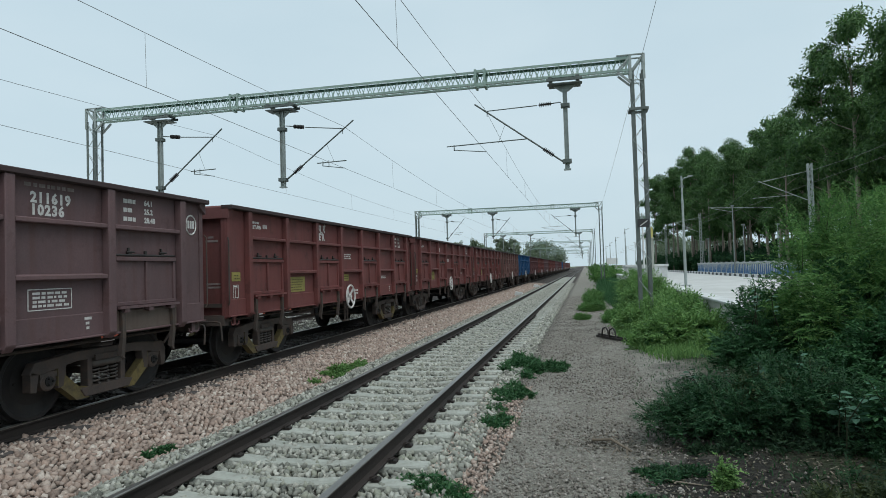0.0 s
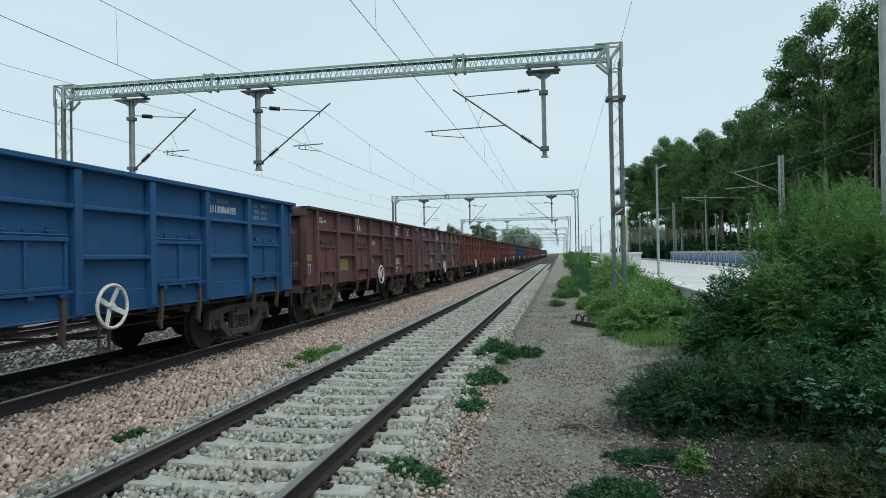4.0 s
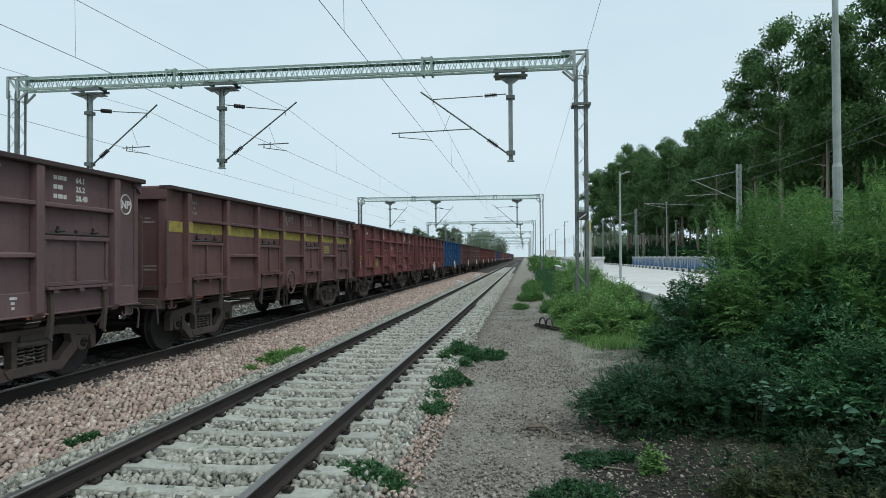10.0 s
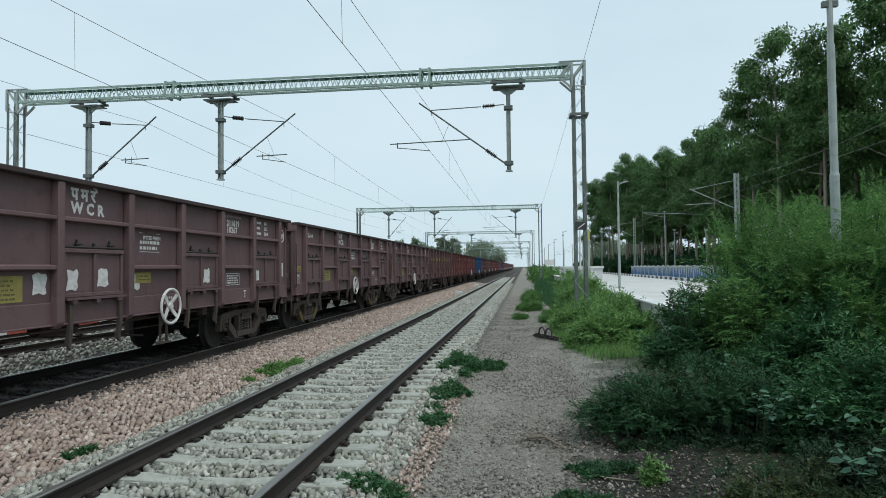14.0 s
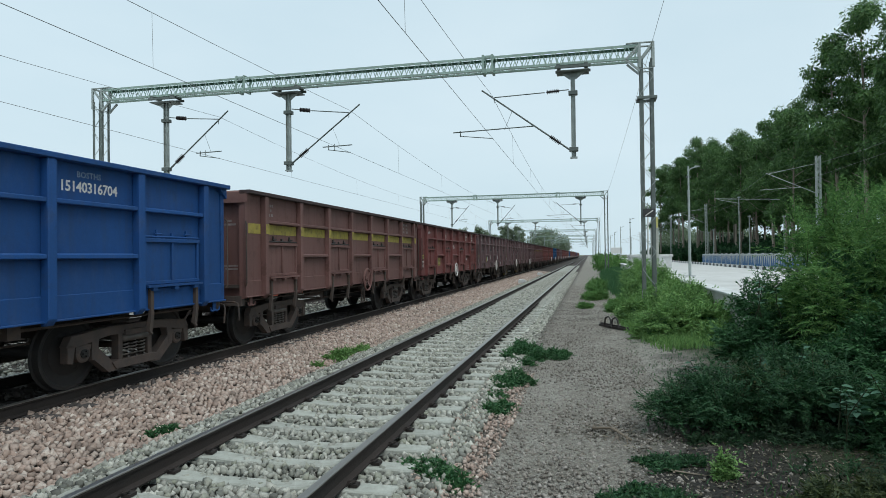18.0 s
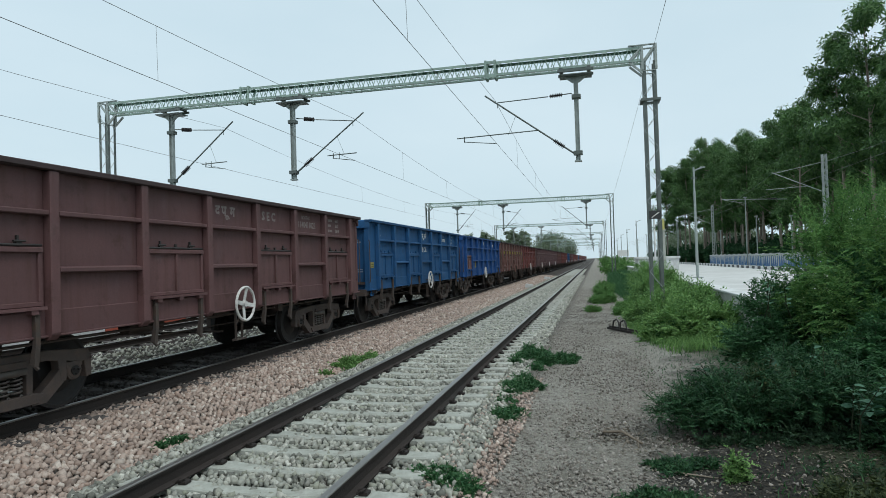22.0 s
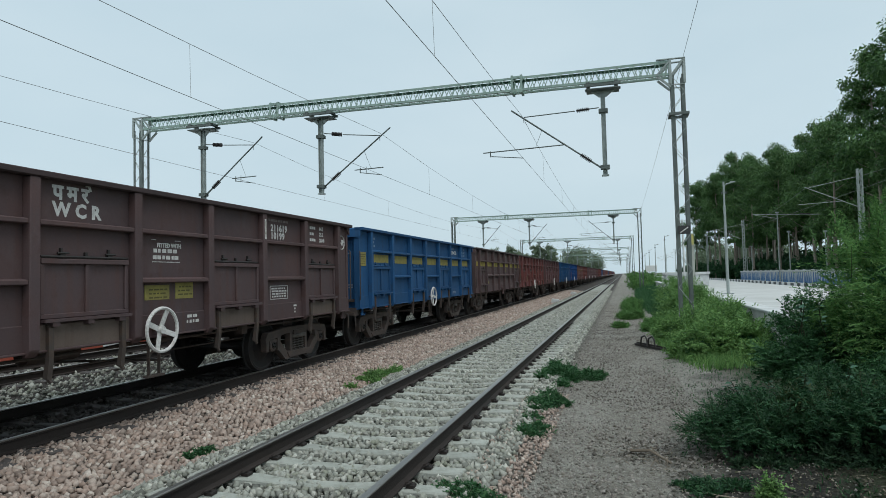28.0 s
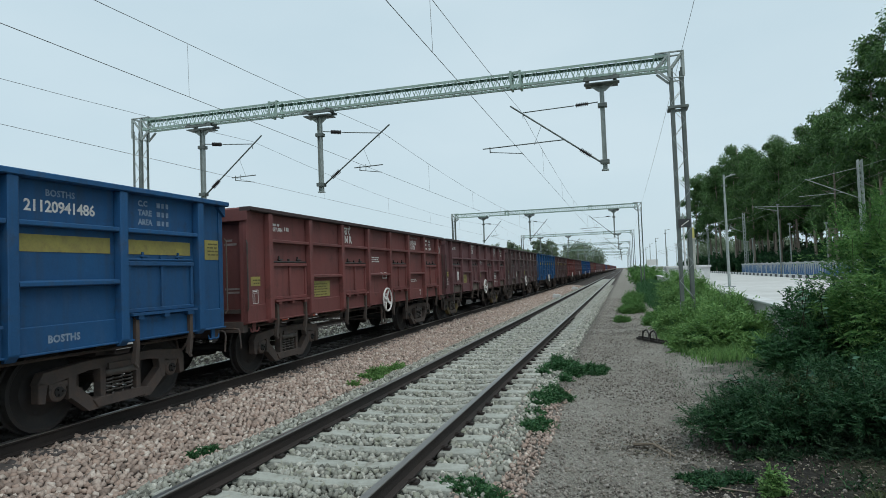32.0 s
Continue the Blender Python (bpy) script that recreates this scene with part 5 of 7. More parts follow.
for patch in ((-1.22, 10.1, 0.22, 0.75, 0.20, 31), (-1.30, 12.9, 0.34, 1.15, 0.34, 32), (-0.62, 13.1, 0.24, 0.40, 0.26, 33), (-1.27, 8.5, 0.12, 0.65, 0.12, 34), (-1.38, 5.65, 0.26, 0.36, 0.09, 35),
              (-5.0, 12.4, 0.36, 1.3, 0.27, 36, "grass"), (-5.12, 6.7, 0.10, 0.18, 0.11, 37), (0.30, 30.3, 0.5, 1.3, 0.95, 38, "bush"), (0.50, 5.40, 0.40, 0.34, 0.06, 39, "dark"), (0.72, 6.45, 0.30, 0.18, 0.05, 40, "dark"), (-0.12, 25.4, 0.25, 0.7, 0.32, 45, "bush"), (1.1, 24.5, 0.55, 1.9, 0.60, 46, "bush"), (0.45, 39.0, 0.5, 2.4, 1.0, 47, "bush")):
    weed_clump(*patch)


def grass(name, label, n, box, height, mat, seed, mound=None):
    rng = np.random.default_rng(seed)
    x0, x1, y0, y1 = box
    x, y = rng.uniform(x0, x1, n), rng.uniform(y0, y1, n)
    h = height * rng.uniform(0.45, 1.15, n)
    if mound:
        u = np.clip(1 - ((x - mound[0]) / mound[2]) ** 2 - ((y - mound[1]) / mound[3]) ** 2, 0.0, 1)
        keep = u > rng.uniform(0, 0.25, n)
        x, y, h, u = x[keep], y[keep], h[keep], u[keep]
        h = h * (0.35 + 0.65 * np.sqrt(u))
    clump = np.array([noise.noise(Vector((a * 0.9, b * 0.9, 1.0))) for a, b in zip(x, y)])
    h = h * (0.8 + 0.6 * clump)
    z = np.array([bed_z(a) for a in x]) - 0.03
    lean = rng.normal(size=(len(x), 2)) * 0.45 * h[:, None]
    wd = np.minimum(rng.uniform(0.005, 0.013, len(x)), h * 0.10)
    ang = rng.uniform(0, 6.283, len(x))
    dx, dy = np.cos(ang) * wd, np.sin(ang) * wd
    b0 = np.stack([x - dx, y - dy, z], 1)
    b1 = np.stack([x + dx, y + dy, z], 1)
    m0 = np.stack([x - dx * 0.7 + lean[:, 0] * 0.35, y - dy * 0.7 + lean[:, 1] * 0.35, z + h * 0.6], 1)
    m1 = np.stack([x + dx * 0.7 + lean[:, 0] * 0.35, y + dy * 0.7 + lean[:, 1] * 0.35, z + h * 0.6], 1)
    tp = np.stack([x + lean[:, 0], y + lean[:, 1], z + h], 1)
    co = np.stack([b0, b1, m1, m0, tp], 1).reshape(-1, 3)
    i = np.arange(len(x))[:, None] * 5
    fs = np.concatenate([i + [0, 1, 2], i + [0, 2, 3], i + [3, 2, 4]], 0)
    return tagged(new(name, raw_mesh(name, co, fs, mat)), label, "grass", kind="stuff")


lobed_bush("light_green_thicket", "light green feathery thicket round the mast foot", "thicket",
           [((1.95, 15.9, -0.1), (0.85, 1.3, 0.75), 75, 0.30, 13), ((2.70, 15.6, -0.1), (0.55, 1.6, 0.62), 60, 0.28, 13), ((2.75, 19.5, -0.1), (0.40, 2.0, 0.72), 50, 0.28, 13), ((2.55, 18.2, 0.0), (0.75, 1.9, 0.95), 80, 0.32, 13), ((1.55, 19.8, -0.15), (0.7, 1.6, 0.70), 60, 0.28, 13), ((2.5, 22.4, 0.05), (0.75, 2.4, 1.15), 80, 0.34, 13), ((2.3, 27.0, 0.1), (0.85, 3.2, 1.25), 80, 0.36, 13), ((2.4, 33.5, 0.1), (0.9, 3.8, 1.30), 70, 0.40, 12)],
           LEAF["grass"], 26, 0.085, 0.026, 18, 10, 0.5, inner=LEAF["clump"])
grass("tall_grass", "tall light green grass round the mast foot", 20000, (0.8, 3.1, 13.3, 31), 0.44, LEAF["grass"], 41, (2.1, 20.5, 1.35, 8.5))
grass("tall_grass", "rough green grass along the line", 20000, (0.8, 3.1, 27, 75), 0.95, LEAF["clump"], 42, (2.1, 48, 1.3, 26))
grass("short_grass", "short sparse grass at the edge of the path", 2600, (0.7, 2.6, 4.0, 15), 0.07, LEAF["clump"], 43)
for (x, y, h, sd) in ((2.2, 70, 1.6, 51), (2.9, 84, 2.0, 52), (2.6, 100, 2.3, 53), (3.4, 118, 2.4, 54), (2.6, 140, 2.4, 55), (3.2, 165, 2.8, 56)):
    bush("trackside_shrub", "leafy green shrub beside the far track", "shrub", [((x, y, -0.2), 90, (1.3, 4.5), h, 0.3, 60)], LEAF["bush"], sd, 0.22, 0.10, "trackside shrubs")

# fallen leaves on the soil and round the twigs
rl = np.random.default_rng(77)
spots = np.concatenate([rl.normal(size=(420, 2)) * [0.22, 0.22] + [0.12, 7.6], rl.uniform(0, 1, (4200, 2)) * [2.3, 3.1] + [0.35, 4.4]])
spots = np.column_stack([spots, [bed_z(x) - 0.002 for x in spots[:, 0]]])
flat = rl.normal(size=spots.shape) * [1, 1, 0.25]
litter_len = rl.uniform(0.02, 0.055, len(spots))
tagged(new("leaf_litter", leaf_blades("leaf_litter", spots, flat, np.array([0, 0, 1.0]) + rl.normal(size=spots.shape) * 0.3, litter_len, litter_len * 0.45, LEAF["litter"])), "dry brown fallen leaves on the soil", "leaf litter", kind="stuff")

# debris and twigs on the path
deb = Geo()
deb.bar((0.28, 18.6, -0.23), (1.12, 16.9, -0.22), 0.09, 0.06)
deb.bar((0.30, 18.55, -0.18), (1.10, 16.95, -0.17), 0.02, 0.05)
for x, y in ((0.50, 18.05), (0.68, 17.75)):
    deb.tube([(x - 0.10, y + 0.2, -0.20), (x - 0.08, y + 0.12, 0.0), (x, y, 0.06), (x + 0.05, y - 0.12, -0.02), (x + 0.07, y - 0.2, -0.22)], 0.022, 6)
tagged(new("steel_scrap", deb.mesh("steel_scrap", M_GREASE)), "dark bent steel bar with loops lying on the path", "scrap")
tw = Geo()
rt = random.Random(5)
for _ in range(7):
    x, y = 0.16 + rt.uniform(-0.22, 0.25), 7.35 + rt.uniform(-0.3, 0.3)
    a = rt.uniform(0, 3.14)
    l = rt.uniform(0.1, 0.3)
    tw.tube([(x, y, -0.27), (x + l * 0.5 * math.cos(a), y + l * 0.5 * math.sin(a), -0.22 + rt.uniform(0, 0.03)), (x + l * math.cos(a + 0.3), y + l * math.sin(a + 0.3), -0.25)], 0.004, 5, 0.002)
tw.tube([(0.02, 7.6, -0.26), (0.22, 7.42, -0.20), (0.42, 7.15, -0.25)], 0.019, 6, 0.011)
tw.tube([(0.30, 7.75, -0.26), (0.24, 7.5, -0.19), (0.34, 7.3, -0.24)], 0.009, 6, 0.004)
tw.tube([(0.62, 6.25, -0.25), (0.95, 6.10, -0.235), (1.32, 6.06, -0.25)], 0.009, 6, 0.005)
tagged(new("dry_twigs", tw.mesh("dry_twigs", M_TWIG)), "small heap of dry twigs on the path", "twigs", kind="stuff")


def eucalyptus(seed, height, leaves, leaf, mat, crown_from=0.3, wide=0.17):
    """A slender tree: tapered trunk, limbs that rise steeply, leaves in dense clumps with gaps between them."""
    rng = np.random.default_rng(seed)
    tr = Geo()
    bend = rng.normal(size=2) * 0.03
    axis = lambda u: np.array([bend[0] * height * u * u + 0.15 * math.sin(3 * u + seed), bend[1] * height * u * u, height * 0.96 * u])
    tr.tube([axis(u) for u in np.linspace(0, 1, 9)], height * 0.0100, 8, 0.03)
    clumps = []
    n = 17
    for i in range(n):
        u = crown_from + (0.97 - crown_from) * (i + rng.uniform(0, 1)) / n
        a = i * 2.4 + rng.uniform(-0.5, 0.5)
        reach = height * wide * (1.0 - 0.55 * ((u - crown_from) / (1 - crown_from)) ** 2) * rng.uniform(0.45, 1.25)
        p = axis(u)
        q = p + np.array([math.cos(a) * reach, math.sin(a) * reach, reach * rng.uniform(0.4, 0.9)])
        mid = (p + q) / 2 + np.array([0, 0, -0.08 * reach])
        tr.tube([p, mid, q], 0.02 + 0.010 * reach, 5, 0.012, cap=False)
        for f in (0.55, 0.8, 1.0):
            clumps.append((p + (q - p) * f + rng.normal(size=3) * 0.35, rng.uniform(0.55, 1.15) * height / 21))
    for u in (0.84, 0.92, 1.0):
        for _ in range(2):
            clumps.append((axis(u) + rng.normal(size=3) * [0.7, 0.7, 0.3], 0.85 * height / 21))
    k = leaves // len(clumps)
    base, way, up = [], [], []
    for c, r in clumps:
        d = unit(rng.normal(size=(k, 3)))
        base.append(c + d * r * (rng.uniform(0.1, 1, (k, 1)) ** 0.45) * [1.15, 1.15, 0.78])
        way.append(d * 0.7 + rng.normal(size=(k, 3)) * 0.5 - [0, 0, 0.55])
        up.append(d * 0.8 + [0, 0, 0.8] + rng.normal(size=(k, 3)) * 0.4)
    base, way, up = np.concatenate(base), np.concatenate(way), np.concatenate(up)
    ln = leaf * rng.uniform(0.6, 1.4, len(base))
    tree = tagged(empty("eucalyptus_tree"), "tall slender eucalyptus with pale trunk and dark hanging leaves", "tree", "row of eucalyptus trees")
    part("trunk", tr.mesh("trunk", M_BARK, smooth=True), tree, "pale bare trunk with limbs")
    part("crown", leaf_blades("crown", base, way, up, ln, ln * 0.46, mat), tree)
    return tree


rt = random.Random(9)
KINDS = [eucalyptus(60 + i, (20.4, 22.2, 19.8, 23.4, 21.0)[i], 15000, 0.30, LEAF["tree"], 0.28 + 0.06 * (i % 3), 0.155) for i in range(5)]
placed = 0
for row in range(5):
    y = 36 + row * 2
    while y < 150:
        x = 20.0 - max(0.0, y - 90) * 0.075 + max(0.0, 47 - y) * 0.24 + row * 3.6 + rt.uniform(-1.2, 1.2)
        kind = KINDS[(placed * 3 + row) % 5]
        m = pose(x, y, -0.2, 0, 0, rt.uniform(0, 360)) @ Matrix.Scale(0.84 + 0.10 * min(1.0, max(0.0, (46 - y) / 8)) + max(0.0, y - 78) * 0.0042, 4)
        if placed < 5:
            KINDS[placed].matrix_basis = pose(x, y, -0.2) @ Matrix.Scale(0.93, 4)
        else:
            copy_thing(kind, m)
        placed += 1
        y += rt.uniform(3.6, 6.0) * (1.0 + y / 160)
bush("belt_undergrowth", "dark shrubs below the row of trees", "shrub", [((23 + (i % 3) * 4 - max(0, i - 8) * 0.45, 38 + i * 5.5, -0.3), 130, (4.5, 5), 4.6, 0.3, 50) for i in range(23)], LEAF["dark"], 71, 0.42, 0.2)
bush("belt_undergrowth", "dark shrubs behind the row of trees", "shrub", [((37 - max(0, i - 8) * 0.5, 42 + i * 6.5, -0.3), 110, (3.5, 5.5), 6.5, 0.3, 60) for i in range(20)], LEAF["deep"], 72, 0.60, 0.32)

# distant trees over the train and at the end of the line
far_a = eucalyptus(80, 15.0, 5000, 0.55, LEAF["far"], 0.3, 0.2)
far_a.matrix_basis = pose(-57.2, 282, -0.6)
rt = random.Random(12)
for x, top in ((-48.0, 15.2), (-46.2, 13.0), (-41.5, 11.8), (-36.6, 15.4), (-34.0, 14.2), (-30.6, 15.0), (-29.0, 12.5), (-59.5, 12.8)):
    copy_thing(far_a, pose(x, 280 + rt.uniform(-4, 4), top - 15.2, 0, 0, rt.uniform(0, 360)))


def round_tree(seed, height, radius, leaves):
    rng = np.random.default_rng(seed)
    tree = tagged(empty("spreading_tree"), "broad spreading green tree at the end of the line", "tree", "distant trees")
    tr = Geo().tube([(0, 0, 0), (0.2, 0, height * 0.4)], 0.5, 8, 0.3)
    cl = []
    for i in range(60):
        d = rng.normal(size=3)
        d /= np.linalg.norm(d)
        c = np.array([d[0] * radius * 0.85, d[1] * radius * 0.85, height * 0.58 + d[2] * height * 0.34])
        cl.append(c)
        if i % 5 == 0:
            tr.tube([(0.2, 0, height * 0.35), tuple(c)], 0.18, 5, 0.05, cap=False)
    k = leaves // 60
    base = np.concatenate([c + rng.normal(size=(k, 3)) * radius * 0.15 for c in cl])
    way = rng.normal(size=(len(base), 3))
    ln = 0.8 * rng.uniform(0.6, 1.4, len(base))
    part("trunk", tr.mesh("round_trunk", M_BARK), tree)
    part("crown", leaf_mesh("round_crown", base, way, ln, ln * 0.5, LEAF["far"], rng), tree)
    return tree


rtree = round_tree(90, 17, 12, 17000)
rtree.matrix_basis = pose(-23, 360, -2.3)
for x, y, z in ((44, 330, -3), (60, 300, -2)):
    copy_thing(rtree, pose(x, y, z, 0, 0, x * 7))

# ---- open goods wagons ----
HALF = 6.20            # half length of a wagon body
PITCH = 13.10         # from wagon to wagon
POSTS = [-5.53 + i * 1.58 for i in range(8)]
BAYS = [(POSTS[i] + 0.075, POSTS[i + 1] - 0.075) for i in range(7)]   # from the rear; even ones have doors
MESHES = {}


def kept(key, make):
    if key not in MESHES:
        MESHES[key] = make()
    return MESHES[key]


def post_geo():
    g = Geo()
    g.prism([(1.438, 0.98), (1.50, 0.98), (1.56, 1.06), (1.56, 3.026), (1.438, 3.026)], -0.068, 0.068)
    return g


def sheet_geo():
    g = Geo()
    g.box(1.40, 1.438, -HALF, HALF, 1.34, 3.03)
    for e in (-1, 1):
        g.box(1.438, 1.456, e * HALF - (0.10 if e > 0 else 0), e * HALF + (0.10 if e < 0 else 0), 1.06, 3.03)
    return g


def sill_geo():
    g = Geo()
    g.prism([(1.38, 1.04), (1.455, 1.04), (1.455, 1.34), (1.437, 1.345), (1.38, 1.345)], -HALF, HALF)
    g.box(1.36, 1.50, -HALF, HALF, 1.02, 1.045)
    return g


def coping_geo():
    g = Geo()
    g.prism([(1.35, 3.03), (1.56, 3.03), (1.58, 3.042), (1.58, 3.095), (1.572, 3.105), (1.35, 3.105)], -HALF - 0.03, HALF + 0.03)
    return g


def stiffener_geo():
    g = Geo()
    w = 0.79 - 0.077
    g.prism([(1.437, 0.0), (1.535, 0.006), (1.546, 0.016), (1.546, 0.056), (1.535, 0.066), (1.437, 0.080)], -w, w)
    return g


def door_geo():
    """A side door: pressed panel, frame and two fields."""
    g = Geo()
    w = 0.665
    g.box(1.437, 1.455, -w, w, 1.40, 2.10)
    g.box(1.455, 1.505, -w, w, 2.04, 2.10)
    g.box(1.455, 1.495, -w, w, 1.40, 1.455)
    for y in (-w, w - 0.055, -0.03):
        g.box(1.455, 1.490, y, y + 0.055, 1.455, 2.04)
    return g


def hinge_geo():
    g = Geo()
    g.tube([(1.475, -0.66, 2.125), (1.475, 0.66, 2.125)], 0.019, 6)
    for y in (-0.36, 0.36):
        g.box(1.437, 1.485, y - 0.035, y + 0.035, 2.14, 2.185)
        g.box(1.437, 1.465, y - 0.014, y + 0.014, 2.185, 2.235)
        g.tube([(1.485, y - 0.08, 2.17), (1.485, y + 0.08, 2.17)], 0.014, 6)
    g.box(1.437, 1.47, -0.02, 0.02, 2.13, 2.19)
    return g


def latch_geo():
    g = Geo()
    g.box(1.455, 1.56, -0.66, 0.66, 1.36, 1.395)
    for y in (-0.5, 0.0, 0.5):
        g.box(1.455, 1.55, y - 0.05, y + 0.05, 1.31, 1.365)
        g.tube([(1.51, y, 1.30), (1.51, y, 1.36)], 0.022, 6)
    return g


def door_sill_geo():
    return Geo().prism([(1.456, 1.01), (1.472, 1.01), (1.472, 1.33), (1.456, 1.345)], -0.69, 0.69)


def stop_geo():
    g = Geo()
    g.prism([(1.43, 0.72), (1.50, 0.70), (1.53, 0.95), (1.525, 1.30), (1.475, 1.34), (1.475, 0.95)], -0.032, 0.032)
    g.tube([(1.46, -0.02, 0.74), (1.49, 0.03, 0.66)], 0.025, 6)
    return g


def end_geo(e):
    """An end wall; e = -1 at the rear."""
    g = Geo()
    y = e * (HALF - 0.12)
    g.box(-1.40, 1.40, min(y, y - e * 0.035), max(y, y - e * 0.035), 1.04, 2.99)
    return g


def end_post_geo():
    return Geo().box(-0.045, 0.045, -0.115, 0.0, 1.0, 2.99)


def end_cap_geo():
    return Geo().prism([(-0.15, 2.86), (0.02, 2.99), (0.02, 3.10), (-0.12, 3.10), (-0.15, 3.07)], -1.50, 1.50, "x")


def floor_geo():
    g = Geo()
    g.box(-1.40, 1.40, -HALF + 0.05, HALF - 0.05, 1.20, 1.27)
    for i in range(9):
        y = -5.6 + i * 1.4
        g.box(-1.36, 1.36, y - 0.05, y + 0.05, 1.04, 1.20)
    return g


def frame_geo():
    g = Geo()
    g.box(-0.19, -0.14, -HALF, HALF, 0.90, 1.20).box(0.14, 0.19, -HALF, HALF, 0.90, 1.20)
    g.box(-0.30, 0.30, -HALF, HALF, 0.88, 0.91)
    for e in (-1, 1):
        y = e * HALF
        g.box(-1.36, 1.36, min(y, y - e * 0.14), max(y, y - e * 0.14), 0.86, 1.05)
        g.box(-0.9, 0.9, e * 4.28 - 0.18, e * 4.28 + 0.18, 0.82, 1.06)
    g.tube([(1.18, -5.8, 0.93), (1.18, 5.8, 0.93)], 0.022, 6)
    g.tube([(0.75, -3.2, 0.70), (0.75, 3.2, 0.70)], 0.014, 6)
    return g


def gear_geo():
    """Air reservoir, brake cylinder and rods below the floor."""
    g = Geo()
    g.tube([(0.62, -1.75, 0.90), (0.62, -0.95, 0.90)], 0.12, 14)
    g.tube([(0.60, 0.55, 0.92), (0.60, 0.95, 0.92)], 0.10, 14)
    g.tube([(0.5, 0.95, 0.92), (0.5, 2.4, 0.74)], 0.016, 6)
    g.tube([(0.3, -2.6, 0.70), (0.5, 0.55, 0.90)], 0.016, 6)
    g.bar((-0.6, -0.2, 0.62), (1.1, 0.2, 0.62), 0.08, 0.03)
    g.box(0.55, 0.69, -1.6, -1.54, 0.9, 1.2).box(0.55, 0.69, -1.1, -1.04, 0.9, 1.2)
    g.box(1.14, 1.28, 2.0, 2.18, 0.84, 1.02)
    return g


def coupler_geo(e):
    g = Geo()
    y = e * HALF
    g.box(-0.09, 0.09, min(y, y + e * 0.12), max(y, y + e * 0.26), 0.87, 1.03)
    g.prism([(-0.16, y + e * 0.22), (0.14, y + e * 0.22), (0.17, y + e * 0.34), (0.05, y + e * 0.395), (-0.17, y + e * 0.36)], 0.80, 1.12, "z")
    g.tube([(0.35, y, 0.92), (0.36, y + e * 0.16, 0.80), (0.30, y + e * 0.30, 0.60), (0.18, y + e * 0.39, 0.66)], 0.024, 6)
    return g


def hook_geo(e):
    """The double lashing hook below a corner of the body."""
    g = Geo()
    y = e * (HALF - 0.25)
    g.box(1.405, 1.425, y - 0.045, y + 0.045, 0.86, 1.03)
    for q in (-1, 1):
        g.tube([(1.415, y, 0.875), (1.42, y + q * 0.07, 0.855), (1.43, y + q * 0.12, 0.875), (1.43, y + q * 0.135, 0.93)], 0.020, 6, 0.012)
    return g


def lever_geo(e):
    """The uncoupling lever across an end, bent down at the corner, and the corner's hand rail."""
    g = Geo()
    y = e * (HALF + 0.14)
    g.tube([(0.15, y, 0.93), (1.28, y, 0.95), (1.36, y, 0.93), (1.38, y, 0.86), (1.38, y - e * 0.03, 0.60)], 0.017, 6)
    g.box(0.95, 1.01, min(e * HALF, y), max(e * HALF, y), 0.92, 0.98)
    g.tube([(1.47, e * (HALF + 0.02), 1.25), (1.50, e * (HALF + 0.04), 1.30), (1.50, e * (HALF + 0.04), 2.45), (1.47, e * (HALF + 0.02), 2.50)], 0.014, 6)
    return g


def frame_side_geo():
    """One cast side frame of a bogie with its two windows."""
    g = Geo()
    t0, t1 = 1.03, 1.16
    g.prism([(-1.30, 0.62), (-1.22, 0.76), (-0.55, 0.82), (0.55, 0.82), (1.22, 0.76), (1.30, 0.62), (1.12, 0.60), (0.55, 0.69), (-0.55, 0.69), (-1.12, 0.60)], t0, t1, "x")
    for s in (-1, 1):
        g.prism([(s * 1.28, 0.66), (s * 1.28, 0.40), (s * 1.19, 0.38), (s * 1.15, 0.62)], t0, t1, "x")
        g.prism([(s * 0.86, 0.66), (s * 0.72, 0.68), (s * 0.77, 0.40), (s * 0.86, 0.38)], t0, t1, "x")
        g.prism([(s * 0.36, 0.72), (s * 0.27, 0.72), (s * 0.27, 0.26), (s * 0.36, 0.26)], t0, t1, "x")
    g.prism([(-0.42, 0.19), (0.42, 0.19), (0.50, 0.30), (0.36, 0.32), (-0.36, 0.32), (-0.50, 0.30)], t0 - 0.02, t1 + 0.02, "x")
    return g


def diagonal_geo(s):
    g = Geo()
    g.prism([(s * 0.86, 0.64), (s * 0.86, 0.42), (s * 0.55, 0.17), (s * 0.34, 0.17), (s * 0.34, 0.33), (s * 0.46, 0.30)], 1.032, 1.158, "x")
    return g


def springs_geo():
    g = Geo()
    for y in (-0.17, 0.0, 0.17):
        pts = [(1.09 + 0.068 * math.cos(a), y + 0.068 * math.sin(a), 0.325 + 0.25 * a / (2 * math.pi * 5)) for a in np.linspace(0, 2 * math.pi * 5, 41)]
        g.tube(pts, 0.014, 5)
    g.box(1.0, 1.19, -0.26, 0.26, 0.575, 0.65)
    return g


def bolster_geo():
    g = Geo()
    g.box(-1.0, 1.0, -0.20, 0.20, 0.58, 0.80)
    g.box(-1.19, -1.0, -0.25, 0.25, 0.58, 0.70).box(1.0, 1.19, -0.25, 0.25, 0.66, 0.74)
    g.tube([(0, 0, 0.80), (0, 0, 0.84)], 0.2, 12)
    for s in (-1, 1):
        g.box(-0.95, 0.95, s * 0.50 - 0.05, s * 0.50 + 0.05, 0.36, 0.46)
        for x in (-0.84, 0.84):
            g.box(x - 0.04, x + 0.04, s * 0.50 - 0.02, s * 0.50 + 0.06, 0.30, 0.62)
    return g


